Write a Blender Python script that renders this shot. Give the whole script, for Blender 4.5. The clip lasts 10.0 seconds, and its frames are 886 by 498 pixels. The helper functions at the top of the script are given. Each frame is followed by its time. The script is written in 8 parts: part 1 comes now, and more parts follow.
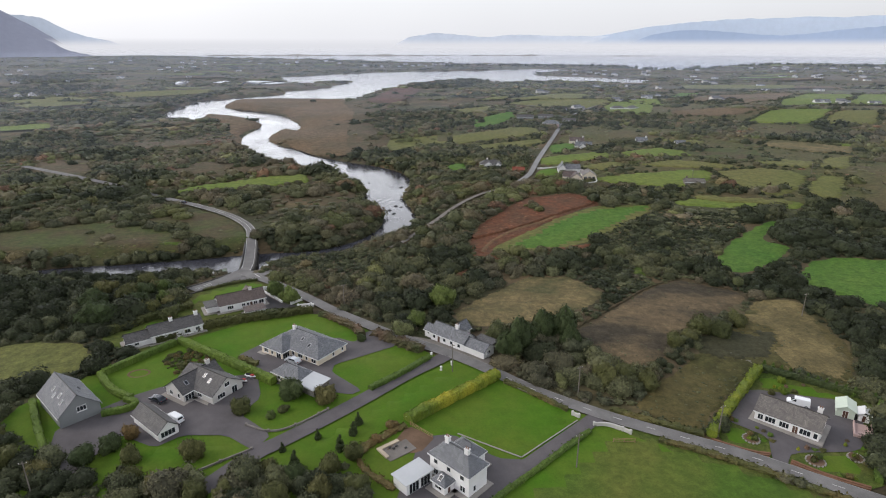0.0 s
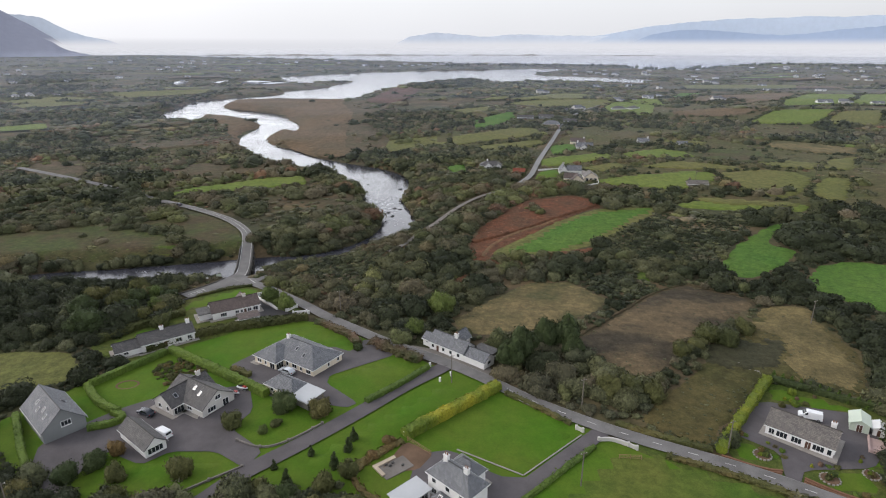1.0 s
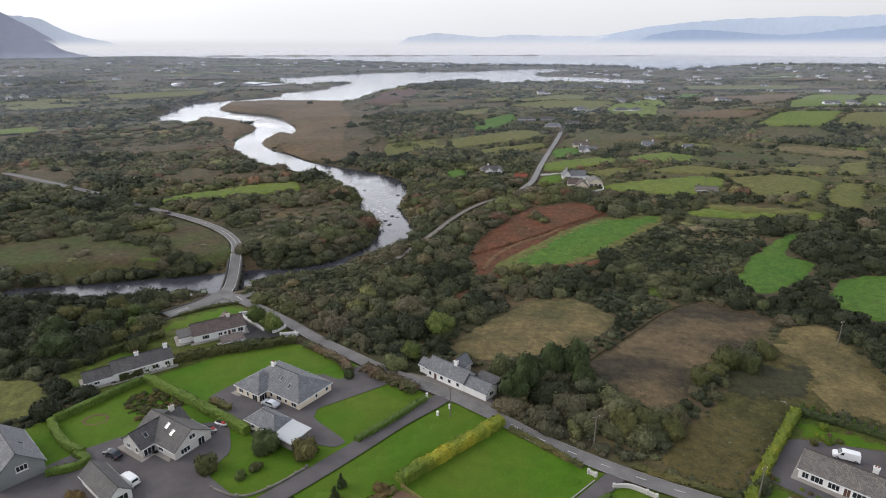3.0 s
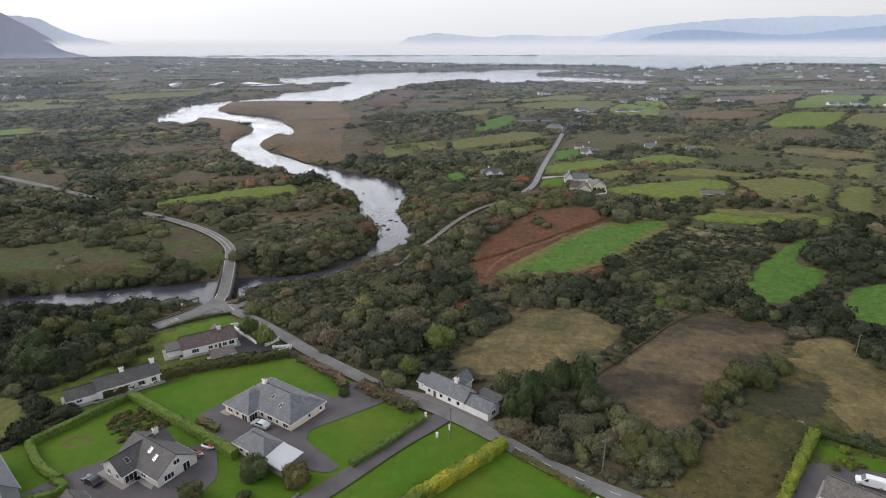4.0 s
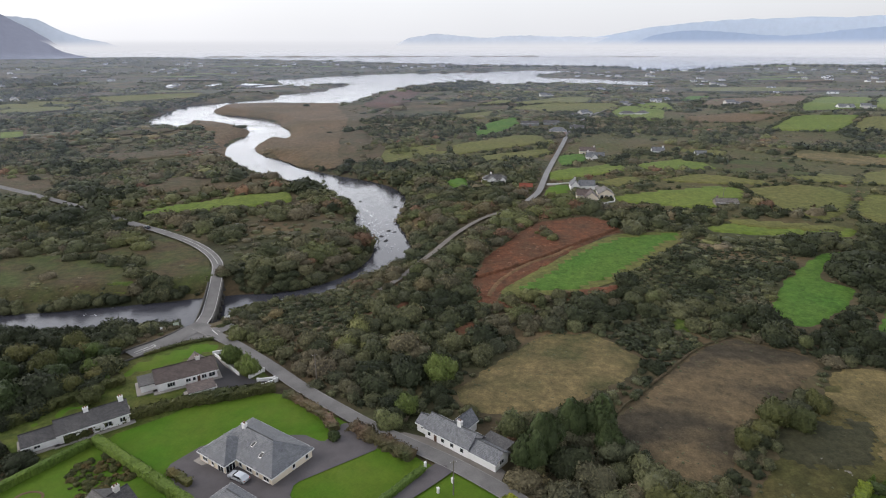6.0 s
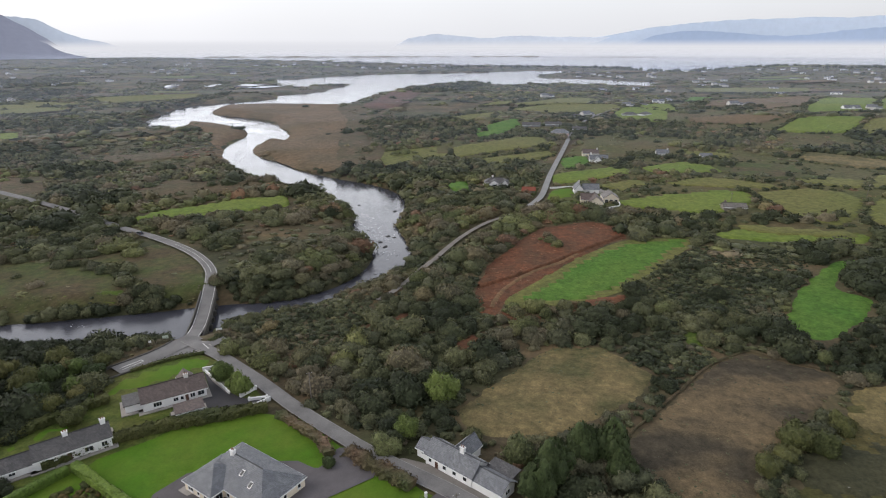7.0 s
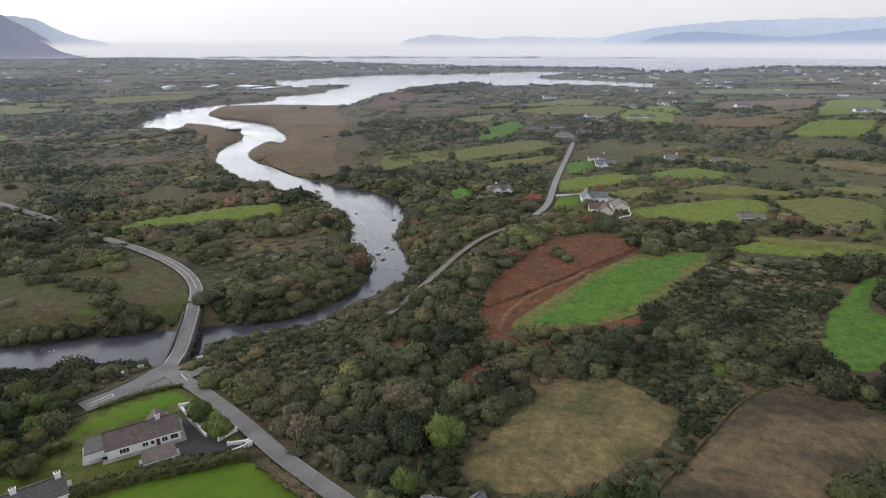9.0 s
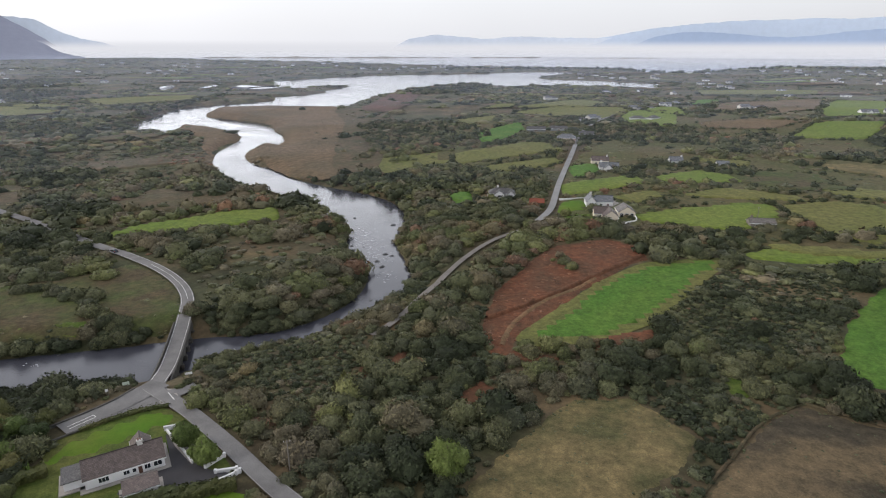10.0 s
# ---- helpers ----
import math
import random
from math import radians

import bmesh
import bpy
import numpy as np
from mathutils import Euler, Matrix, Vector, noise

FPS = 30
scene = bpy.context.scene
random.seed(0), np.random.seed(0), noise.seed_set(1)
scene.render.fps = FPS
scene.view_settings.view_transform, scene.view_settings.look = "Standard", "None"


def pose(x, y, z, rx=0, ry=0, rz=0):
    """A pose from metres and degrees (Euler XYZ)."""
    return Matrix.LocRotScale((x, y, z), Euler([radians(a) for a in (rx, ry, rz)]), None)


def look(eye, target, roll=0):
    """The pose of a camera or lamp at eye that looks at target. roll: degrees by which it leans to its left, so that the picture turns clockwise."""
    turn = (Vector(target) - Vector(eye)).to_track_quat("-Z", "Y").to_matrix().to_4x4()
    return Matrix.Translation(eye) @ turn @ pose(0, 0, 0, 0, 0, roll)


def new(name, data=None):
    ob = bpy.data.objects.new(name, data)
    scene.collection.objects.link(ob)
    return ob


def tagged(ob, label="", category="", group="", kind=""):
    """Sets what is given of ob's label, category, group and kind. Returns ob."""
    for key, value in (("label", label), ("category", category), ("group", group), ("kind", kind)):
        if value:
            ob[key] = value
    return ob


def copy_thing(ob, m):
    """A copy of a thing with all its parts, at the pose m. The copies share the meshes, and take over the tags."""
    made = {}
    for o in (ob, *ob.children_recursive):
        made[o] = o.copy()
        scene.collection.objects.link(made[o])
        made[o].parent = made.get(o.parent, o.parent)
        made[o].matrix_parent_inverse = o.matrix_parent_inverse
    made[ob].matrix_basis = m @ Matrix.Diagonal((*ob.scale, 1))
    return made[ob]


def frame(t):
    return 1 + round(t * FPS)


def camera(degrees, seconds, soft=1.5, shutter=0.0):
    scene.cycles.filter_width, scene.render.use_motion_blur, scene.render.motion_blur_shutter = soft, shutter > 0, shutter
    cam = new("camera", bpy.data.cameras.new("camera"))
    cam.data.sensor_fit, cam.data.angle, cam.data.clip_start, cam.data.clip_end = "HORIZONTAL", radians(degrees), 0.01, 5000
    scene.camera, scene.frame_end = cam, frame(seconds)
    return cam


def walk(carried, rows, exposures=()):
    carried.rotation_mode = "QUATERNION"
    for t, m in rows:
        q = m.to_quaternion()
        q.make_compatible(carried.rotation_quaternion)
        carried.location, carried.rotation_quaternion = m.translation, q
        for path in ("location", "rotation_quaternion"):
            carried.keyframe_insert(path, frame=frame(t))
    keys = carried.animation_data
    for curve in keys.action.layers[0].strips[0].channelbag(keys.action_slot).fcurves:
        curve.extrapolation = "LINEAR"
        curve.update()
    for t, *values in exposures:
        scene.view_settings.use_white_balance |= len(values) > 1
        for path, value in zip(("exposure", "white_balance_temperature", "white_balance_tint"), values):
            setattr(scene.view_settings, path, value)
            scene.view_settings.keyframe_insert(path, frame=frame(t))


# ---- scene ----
cam = camera(73.7, 10.0, 1.1)
PATH = [
    (0, (-0.201, -1.71, 83.531), (-0.194, 0.177, 82.87), -0.0),
    (0.5, (-0.022, 0.831, 83.548), (-0.015, 2.718, 82.886), -0.0),
    (1, (0.095, 3.61, 83.601), (0.102, 5.497, 82.939), -0.0),
    (1.5, (0.242, 6.705, 83.676), (0.249, 8.593, 83.014), -0.0),
    (2, (0.391, 10.096, 83.726), (0.397, 11.983, 83.064), -0.1),
    (2.5, (0.579, 13.579, 83.825), (0.585, 15.467, 83.164), -0.1),
    (4, (0.818, 24.716, 84.177), (0.824, 26.604, 83.516), -0.1),
    (4.5, (0.794, 28.625, 84.263), (0.801, 30.513, 83.604), -0.0),
    (5, (0.715, 32.672, 84.351), (0.722, 34.561, 83.692), -0.0),
    (5.5, (0.633, 36.75, 84.419), (0.64, 38.638, 83.76), -0.1),
    (7, (0.216, 49.133, 84.646), (0.222, 51.021, 83.988), -0.1),
    (7.5, (0.113, 53.278, 84.678), (0.119, 55.166, 84.02), -0.0),
    (8, (-0.055, 57.432, 84.73), (-0.048, 59.321, 84.073), -0.0),
    (8.5, (-0.236, 61.605, 84.774), (-0.23, 63.494, 84.117), -0.0),
    (9, (-0.415, 65.85, 84.794), (-0.409, 67.739, 84.137), -0.0),
    (9.5, (-0.609, 70.177, 84.782), (-0.602, 72.066, 84.126), -0.0),
    (10, (-0.841, 74.508, 84.753), (-0.834, 76.397, 84.097), -0.0),
]
walk(cam, [(t, look(eye, target, roll)) for t, eye, target, roll in PATH], [(0, -0.1, 6400, 10), (10, -0.1, 6400, 10)])

# ---- world, sun ----
world = bpy.data.worlds.new("overcast_sky")
world.use_nodes = True
scene.world = world
wn, wl = world.node_tree.nodes, world.node_tree.links
wn.clear()
sky = wn.new("ShaderNodeTexSky")
sky.sky_type, sky.sun_disc = "NISHITA", False
sky.sun_elevation, sky.sun_rotation = radians(36), radians(-86)
sky.dust_density, sky.air_density = 4.0, 1.0
clear = wn.new("ShaderNodeBackground")
clear.inputs["Strength"].default_value = 0.05
wl.new(sky.outputs[0], clear.inputs["Color"])
coord = wn.new("ShaderNodeTexCoord")
split = wn.new("ShaderNodeSeparateXYZ")
wl.new(coord.outputs["Generated"], split.inputs[0])
height = wn.new("ShaderNodeValToRGB")
height.color_ramp.elements[0].position, height.color_ramp.elements[0].color = 0.0, (0.94, 0.945, 0.985, 1)
height.color_ramp.elements[1].position, height.color_ramp.elements[1].color = 0.85, (0.64, 0.67, 0.73, 1)
# bright band just above the view, added to brighten the water's reflections
for where, c in ((0.075, (0.98, 0.985, 1.025, 1)), (0.11, (2.5, 2.5, 2.58, 1)), (0.32, (2.0, 2.0, 2.06, 1)), (0.5, (1.12, 1.13, 1.18, 1))):
    height.color_ramp.elements.new(where).color = c
wl.new(split.outputs["Z"], height.inputs[0])
side = wn.new("ShaderNodeMapRange")  # the cloud thins towards the left
side.inputs["From Min"].default_value, side.inputs["From Max"].default_value = -0.5, 0.6
side.inputs["To Min"].default_value, side.inputs["To Max"].default_value = 1.1, 0.86
wl.new(split.outputs["X"], side.inputs[0])
veil = wn.new("ShaderNodeTexNoise")
veil.inputs["Scale"].default_value, veil.inputs["Detail"].default_value = 2.2, 3
wl.new(coord.outputs["Generated"], veil.inputs["Vector"])
bank = wn.new("ShaderNodeMapRange")
bank.inputs["From Min"].default_value, bank.inputs["From Max"].default_value = 0.3, 0.7
bank.inputs["To Min"].default_value, bank.inputs["To Max"].default_value = 0.96, 1.03
wl.new(veil.outputs[0], bank.inputs[0])
cloud = wn.new("ShaderNodeBackground")
wl.new(height.outputs[0], cloud.inputs["Color"])
power = wn.new("ShaderNodeMath")
power.operation = "MULTIPLY"
wl.new(bank.outputs[0], power.inputs[0])
wl.new(side.outputs[0], power.inputs[1])
ahead = wn.new("ShaderNodeMapRange")  # sky set brighter over the bay and duller inland, out of view
ahead.inputs["From Min"].default_value, ahead.inputs["From Max"].default_value = -0.9, 0.8
ahead.inputs["To Min"].default_value, ahead.inputs["To Max"].default_value = 0.72, 0.94
wl.new(split.outputs["Y"], ahead.inputs[0])
dull = wn.new("ShaderNodeMath")
dull.operation = "MULTIPLY"
wl.new(power.outputs[0], dull.inputs[0])
wl.new(ahead.outputs[0], dull.inputs[1])
wl.new(dull.outputs[0], cloud.inputs["Strength"])
both = wn.new("ShaderNodeAddShader")
wl.new(clear.outputs[0], both.inputs[0])
wl.new(cloud.outputs[0], both.inputs[1])
wout = wn.new("ShaderNodeOutputWorld")
wl.new(both.outputs[0], wout.inputs["Surface"])

sun = new("sun", bpy.data.lights.new("sun", "SUN"))
sun.data.energy, sun.data.angle, sun.data.color = 0.9, radians(16), (1, 0.96, 0.9)
sun.matrix_world = look((-3900, 300, 2800), (0, 0, 0))

# ---- materials ----
def material(name, rough=0.8, metal=0.0, spec=0.3):
    m = bpy.data.materials.new(name)
    m.use_nodes = True
    n, l = m.node_tree.nodes, m.node_tree.links
    b = n["Principled BSDF"]
    b.inputs["Roughness"].default_value, b.inputs["Metallic"].default_value = rough, metal
    b.inputs["Specular IOR Level"].default_value = spec
    return m, n, l, b


def noise_node(n, l, scale, detail=4.0, rough=0.55, stretch=None):
    tc = n.new("ShaderNodeTexCoord")
    t = n.new("ShaderNodeTexNoise")
    t.inputs["Scale"].default_value, t.inputs["Detail"].default_value, t.inputs["Roughness"].default_value = scale, detail, rough
    if stretch:
        mp = n.new("ShaderNodeMapping")
        mp.inputs["Scale"].default_value = stretch[:3]
        mp.inputs["Rotation"].default_value = (0, 0, radians(stretch[3]))
        l.new(tc.outputs["Object"], mp.inputs[0])
        l.new(mp.outputs[0], t.inputs["Vector"])
    else:
        l.new(tc.outputs["Object"], t.inputs["Vector"])
    return t.outputs[0]


def ramp(n, l, fac, stops):
    r = n.new("ShaderNodeValToRGB")
    while len(r.color_ramp.elements) < len(stops):
        r.color_ramp.elements.new(0.5)
    for e, (p, c) in zip(r.color_ramp.elements, stops):
        e.position, e.color = p, (*c, 1)
    l.new(fac, r.inputs[0])
    return r.outputs[0]


def mix(n, l, fac, a, b, kind="MIX"):
    x = n.new("ShaderNodeMix")
    x.data_type, x.blend_type = "RGBA", kind
    for sock, v in ((x.inputs[0], fac), (x.inputs[6], a), (x.inputs[7], b)):
        if isinstance(v, (int, float)):
            sock.default_value = v
        elif isinstance(v, tuple):
            sock.default_value = (*v, 1)
        else:
            l.new(v, sock)
    return x.outputs[2]


def bump(n, l, b, fac, strength, distance):
    u = n.new("ShaderNodeBump")
    u.inputs["Strength"].default_value, u.inputs["Distance"].default_value = strength, distance
    l.new(fac, u.inputs["Height"])
    l.new(u.outputs[0], b.inputs["Normal"])


def scaled(c, k):
    return tuple(min(1, v * k) for v in c)


def turf(name, base, other, patch=0.06, grain=1.4, spread=0.5, streak=None, rough_bump=0.25, mottle=1.0):
    """Grass, heath or bracken: broad patches of two colours, tufts and fine grain."""
    m, n, l, b = material(name, 0.9, 0, 0.15)
    wide = noise_node(n, l, patch, 3, 0.6, streak)
    tuft = noise_node(n, l, grain, 5, 0.7)
    lumps = noise_node(n, l, 0.32, 5, 0.7)
    c = mix(n, l, ramp(n, l, wide, [(0.5 - spread / 2, (0, 0, 0)), (0.5 + spread / 2, (1, 1, 1))]), base, other)
    c = mix(n, l, 0.55 * mottle, c, ramp(n, l, lumps, [(0.3, (0.42, 0.46, 0.42)), (0.7, (1.55, 1.48, 1.38))]), "MULTIPLY")
    blades = noise_node(n, l, grain * 4.5, 3, 0.7)
    c = mix(n, l, 0.6 * mottle, c, ramp(n, l, blades, [(0.3, (0.6, 0.6, 0.58)), (0.7, (1.4, 1.38, 1.35))]), "MULTIPLY")
    c = mix(n, l, 0.7 * mottle, c, ramp(n, l, tuft, [(0.28, (0.5, 0.52, 0.48)), (0.72, (1.5, 1.45, 1.4))]), "MULTIPLY")
    l.new(c, b.inputs["Base Color"])
    bump(n, l, b, tuft, 0.6, rough_bump)
    return m


def leaves(name, stops, grain=0.9, low=0.8, high=1.2):
    """Foliage: the colour of each plant by its kind, paler and darker sprays."""
    m, n, l, b = material(name, 0.75, 0, 0.2)
    at = n.new("ShaderNodeAttribute")
    at.attribute_name = "species"
    c = ramp(n, l, at.outputs["Fac"], stops)
    island = n.new("ShaderNodeNewGeometry").outputs["Random Per Island"]
    c = mix(n, l, 0.9, c, ramp(n, l, island, [(0, (low,) * 3), (1, (high, high, high * 0.92))]), "MULTIPLY")
    sprays = noise_node(n, l, 2.2, 4, 0.75, (1, 1, 0.45, 0))
    c = mix(n, l, 0.75, c, ramp(n, l, sprays, [(0.3, (0.45, 0.45, 0.42)), (0.7, (1.55, 1.53, 1.45))]), "MULTIPLY")
    bump(n, l, b, sprays, 0.7, 0.25)
    wide = noise_node(n, l, 0.05, 3)
    c = mix(n, l, 0.6, c, ramp(n, l, wide, [(0.3, (0.72, 0.76, 0.74)), (0.7, (1.3, 1.22, 1.1))]), "MULTIPLY")
    l.new(c, b.inputs["Base Color"])
    return m


def plain(name, colour, rough=0.7, metal=0.0, vary=0.25, scale=1.5, spec=0.3, relief=0.0):
    """Paint, render, tarmac: one colour with weathering at two scales."""
    m, n, l, b = material(name, rough, metal, spec)
    big, small = noise_node(n, l, scale * 0.25, 4, 0.6), noise_node(n, l, scale * 6, 4, 0.7)
    c = mix(n, l, 1.0, colour, ramp(n, l, big, [(0.25, (1 - vary,) * 3), (0.75, (1 + vary * 0.6,) * 3)]), "MULTIPLY")
    c = mix(n, l, 0.6, c, ramp(n, l, small, [(0.25, (1 - vary,) * 3), (0.75, (1 + vary * 0.7,) * 3)]), "MULTIPLY")
    l.new(c, b.inputs["Base Color"])
    if relief:
        bump(n, l, b, small, 0.5, relief)
    return m


def roofing(name, colour, course=0.3, vary=0.3):
    """Slates or tiles in courses, each with its own shade, with lichen."""
    m, n, l, b = material(name, 0.62, 0, 0.35)
    uv = n.new("ShaderNodeUVMap")
    br = n.new("ShaderNodeTexBrick")
    br.inputs["Scale"].default_value = 1.0
    br.inputs["Brick Width"].default_value, br.inputs["Row Height"].default_value = course * 1.1, course
    br.inputs["Mortar Size"].default_value, br.inputs["Bias"].default_value = 0.02, 0.0
    br.inputs["Color1"].default_value, br.inputs["Color2"].default_value = (*scaled(colour, 1 - vary), 1), (*scaled(colour, 1 + vary), 1)
    br.inputs["Mortar"].default_value = (*scaled(colour, 0.35), 1)
    l.new(uv.outputs[0], br.inputs["Vector"])
    big = noise_node(n, l, 0.5, 5, 0.65)
    c = mix(n, l, 0.7, br.outputs[0], ramp(n, l, big, [(0.3, (0.7, 0.7, 0.72)), (0.7, (1.3, 1.28, 1.2))]), "MULTIPLY")
    l.new(c, b.inputs["Base Color"])
    bump(n, l, b, br.outputs[1], -0.4, 0.02)
    return m


M = {}
def moorland(name):
    """The open land: a mosaic of dark scrub floor, brown sedge, olive grass and heath in broad drifts."""
    m, n, l, b = material(name, 0.9, 0, 0.15)
    drift = noise_node(n, l, 0.006, 5, 0.62, (1.0, 1.0, 1, 12))
    patch, tuft, lumps = noise_node(n, l, 0.028, 5, 0.65), noise_node(n, l, 0.5, 5, 0.7), noise_node(n, l, 0.14, 4, 0.7)
    c = ramp(n, l, drift, [(0.33, (0.034, 0.042, 0.022)), (0.43, (0.056, 0.058, 0.030)), (0.5, (0.085, 0.066, 0.042)), (0.57, (0.062, 0.060, 0.034)), (0.66, (0.070, 0.082, 0.030))])
    c = mix(n, l, 0.8, c, ramp(n, l, patch, [(0.34, (0.5, 0.56, 0.52)), (0.5, (1.0, 0.98, 0.96)), (0.66, (1.55, 1.38, 1.22))]), "MULTIPLY")
    c = mix(n, l, 0.6, c, ramp(n, l, lumps, [(0.3, (0.5, 0.54, 0.5)), (0.7, (1.5, 1.44, 1.36))]), "MULTIPLY")
    c = mix(n, l, 0.7, c, ramp(n, l, tuft, [(0.28, (0.5, 0.52, 0.48)), (0.72, (1.5, 1.45, 1.4))]), "MULTIPLY")
    l.new(c, b.inputs["Base Color"])
    bump(n, l, b, lumps, 0.6, 0.8)
    return m


M["ground"] = moorland("rough_heath")
M["rough_lawn"] = turf("unmown_grass", (0.060, 0.096, 0.017), (0.082, 0.090, 0.025), 0.08, 1.0, 0.3, None, 0.3)
M["pasture"] = turf("pasture_grass", (0.058, 0.108, 0.014), (0.096, 0.112, 0.024), 0.04, 0.9, 0.3, None, 0.2, 0.7)
M["lawn"] = turf("mown_lawn", (0.056, 0.132, 0.007), (0.090, 0.132, 0.015), 0.07, 2.0, 0.4, None, 0.06, 0.4)
M["bright"] = turf("lush_grass", (0.050, 0.122, 0.018), (0.076, 0.138, 0.024), 0.05, 0.8, 0.4, None, 0.35)
M["olive"] = turf("rushy_grass", (0.052, 0.053, 0.019), (0.090, 0.075, 0.031), 0.03, 0.6, 0.22, None, 0.4)
M["tan"] = turf("dry_tan_grass", (0.150, 0.118, 0.060), (0.076, 0.073, 0.034), 0.06, 0.55, 0.22, None, 0.4)
M["brownfield"] = turf("cut_rush_field", (0.050, 0.042, 0.030), (0.125, 0.094, 0.057), 0.020, 0.6, 0.16, (1, 2.2, 1, 40), 0.4)
M["bracken"] = turf("dead_bracken", (0.128, 0.052, 0.029), (0.082, 0.046, 0.028), 0.09, 0.6, 0.3, None, 0.6)
M["trodden"] = turf("trodden_bracken", (0.165, 0.098, 0.056), (0.120, 0.082, 0.048), 0.1, 0.9, 0.3, None, 0.3)
M["reed"] = turf("reed_bed", (0.130, 0.090, 0.056), (0.092, 0.072, 0.044), 0.016, 0.25, 0.3, None, 0.6)
M["meadow"] = turf("wet_meadow", (0.054, 0.070, 0.022), (0.068, 0.053, 0.030), 0.05, 0.45, 0.25, None, 0.6)
M["greenfar"] = turf("upland_pasture", (0.096, 0.110, 0.033), (0.124, 0.118, 0.042), 0.02, 0.5, 0.4, None, 0.4)
M["upland"] = turf("hedged_pasture", (0.092, 0.140, 0.024), (0.122, 0.150, 0.033), 0.03, 0.6, 0.4, None, 0.3)
M["strawpatch"] = turf("straw_grass", (0.170, 0.136, 0.066), (0.094, 0.080, 0.038), 0.06, 0.9, 0.3, None, 0.4)
M["wetpatch"] = turf("wet_rush", (0.036, 0.038, 0.022), (0.052, 0.050, 0.028), 0.06, 0.9, 0.3, None, 0.4)
M["upland_floor"] = turf("rough_upland_grass", (0.064, 0.074, 0.028), (0.088, 0.070, 0.038), 0.02, 0.4, 0.3, None, 0.5)
M["heath"] = turf("brown_heath", (0.092, 0.068, 0.044), (0.062, 0.060, 0.033), 0.05, 0.3, 0.3, None, 0.5)
M["heather"] = turf("heather_moor", (0.105, 0.056, 0.048), (0.080, 0.056, 0.042), 0.02, 0.3, 0.3, None, 0.5)
M["sand"] = turf("dune_grass", (0.30, 0.27, 0.24), (0.22, 0.21, 0.18), 0.01, 0.1, 0.4)

M["scrub"] = leaves("scrub_leaves", [(0.0, (0.028, 0.035, 0.019)), (0.14, (0.058, 0.066, 0.037)), (0.26, (0.098, 0.102, 0.056)), (0.36, (0.066, 0.072, 0.046)), (0.46, (0.124, 0.104, 0.074)), (0.55, (0.076, 0.088, 0.042)),
                                     (0.64, (0.120, 0.126, 0.056)), (0.74, (0.096, 0.084, 0.056)), (0.84, (0.150, 0.126, 0.070)), (0.93, (0.140, 0.088, 0.062)), (1.0, (0.170, 0.081, 0.053))], 0.9, 0.6, 1.42)
M["dark_leaf"] = leaves("conifer_needles", [(0.0, (0.028, 0.042, 0.017)), (1.0, (0.056, 0.074, 0.028))])
M["green_leaf"] = leaves("green_leaves", [(0.0, (0.052, 0.076, 0.024)), (1.0, (0.099, 0.128, 0.036))])
M["garden_leaf"] = leaves("garden_shrub_leaves", [(0.0, (0.039, 0.050, 0.018)), (0.5, (0.078, 0.080, 0.030)), (1.0, (0.134, 0.090, 0.040))])
M["hedge_leaf"] = leaves("clipped_hedge_leaves", [(0.0, (0.054, 0.091, 0.020)), (1.0, (0.101, 0.152, 0.026))])
M["gold_leaf"] = leaves("golden_hedge_leaves", [(0.0, (0.075, 0.120, 0.018)), (0.6, (0.15, 0.18, 0.022)), (1.0, (0.32, 0.29, 0.03))])
M["flower"] = leaves("faded_hydrangea", [(0.0, (0.05, 0.07, 0.026)), (0.5, (0.092, 0.072, 0.045)), (1.0, (0.20, 0.12, 0.10))])
M["bark"] = plain("bark", (0.09, 0.075, 0.06), 0.9, 0, 0.4, 4, 0.1, 0.03)

M["asphalt"] = plain("worn_asphalt", (0.172, 0.164, 0.158), 0.85, 0, 0.34, 0.6, 0.25, 0.01)
M["pale_asphalt"] = plain("bleached_asphalt", (0.225, 0.22, 0.215), 0.85, 0, 0.22, 0.5, 0.25, 0.01)
M["black_tarmac"] = plain("fresh_tarmac", (0.050, 0.047, 0.050), 0.8, 0, 0.2, 0.8, 0.25, 0.01)
M["tarmac"] = plain("dark_tarmac", (0.108, 0.097, 0.100), 0.85, 0, 0.25, 0.8, 0.25, 0.01)
M["gravel"] = plain("gravel_track", (0.19, 0.172, 0.155), 0.95, 0, 0.3, 0.9, 0.1, 0.04)
M["concrete"] = plain("pale_concrete", (0.30, 0.275, 0.25), 0.85, 0, 0.2, 1.2, 0.2, 0.01)
M["foam"] = plain("river_foam", (0.62, 0.63, 0.66), 0.6, 0, 0.3, 3)
M["line"] = plain("road_paint", (0.62, 0.61, 0.58), 0.7, 0, 0.3, 3)
M["edge_paint"] = plain("faded_edge_paint", (0.30, 0.29, 0.27), 0.8, 0, 0.45, 1.5)
M["soil"] = plain("bare_soil", (0.16, 0.105, 0.07), 0.95, 0, 0.3, 1.0, 0.1, 0.05)
M["stone"] = plain("field_stone", (0.21, 0.19, 0.17), 0.9, 0, 0.4, 2.5, 0.2, 0.05)
M["dark_stone"] = plain("weathered_dark_stone", (0.085, 0.08, 0.072), 0.9, 0, 0.45, 2.5, 0.2, 0.06)
M["wet_rock"] = plain("wet_rock", (0.05, 0.048, 0.045), 0.5, 0, 0.4, 2.5, 0.4, 0.05)
M["white"] = plain("white_render", (0.70, 0.69, 0.68), 0.8, 0, 0.12, 0.8)
M["cream"] = plain("cream_render", (0.66, 0.58, 0.46), 0.8, 0, 0.12, 0.8)
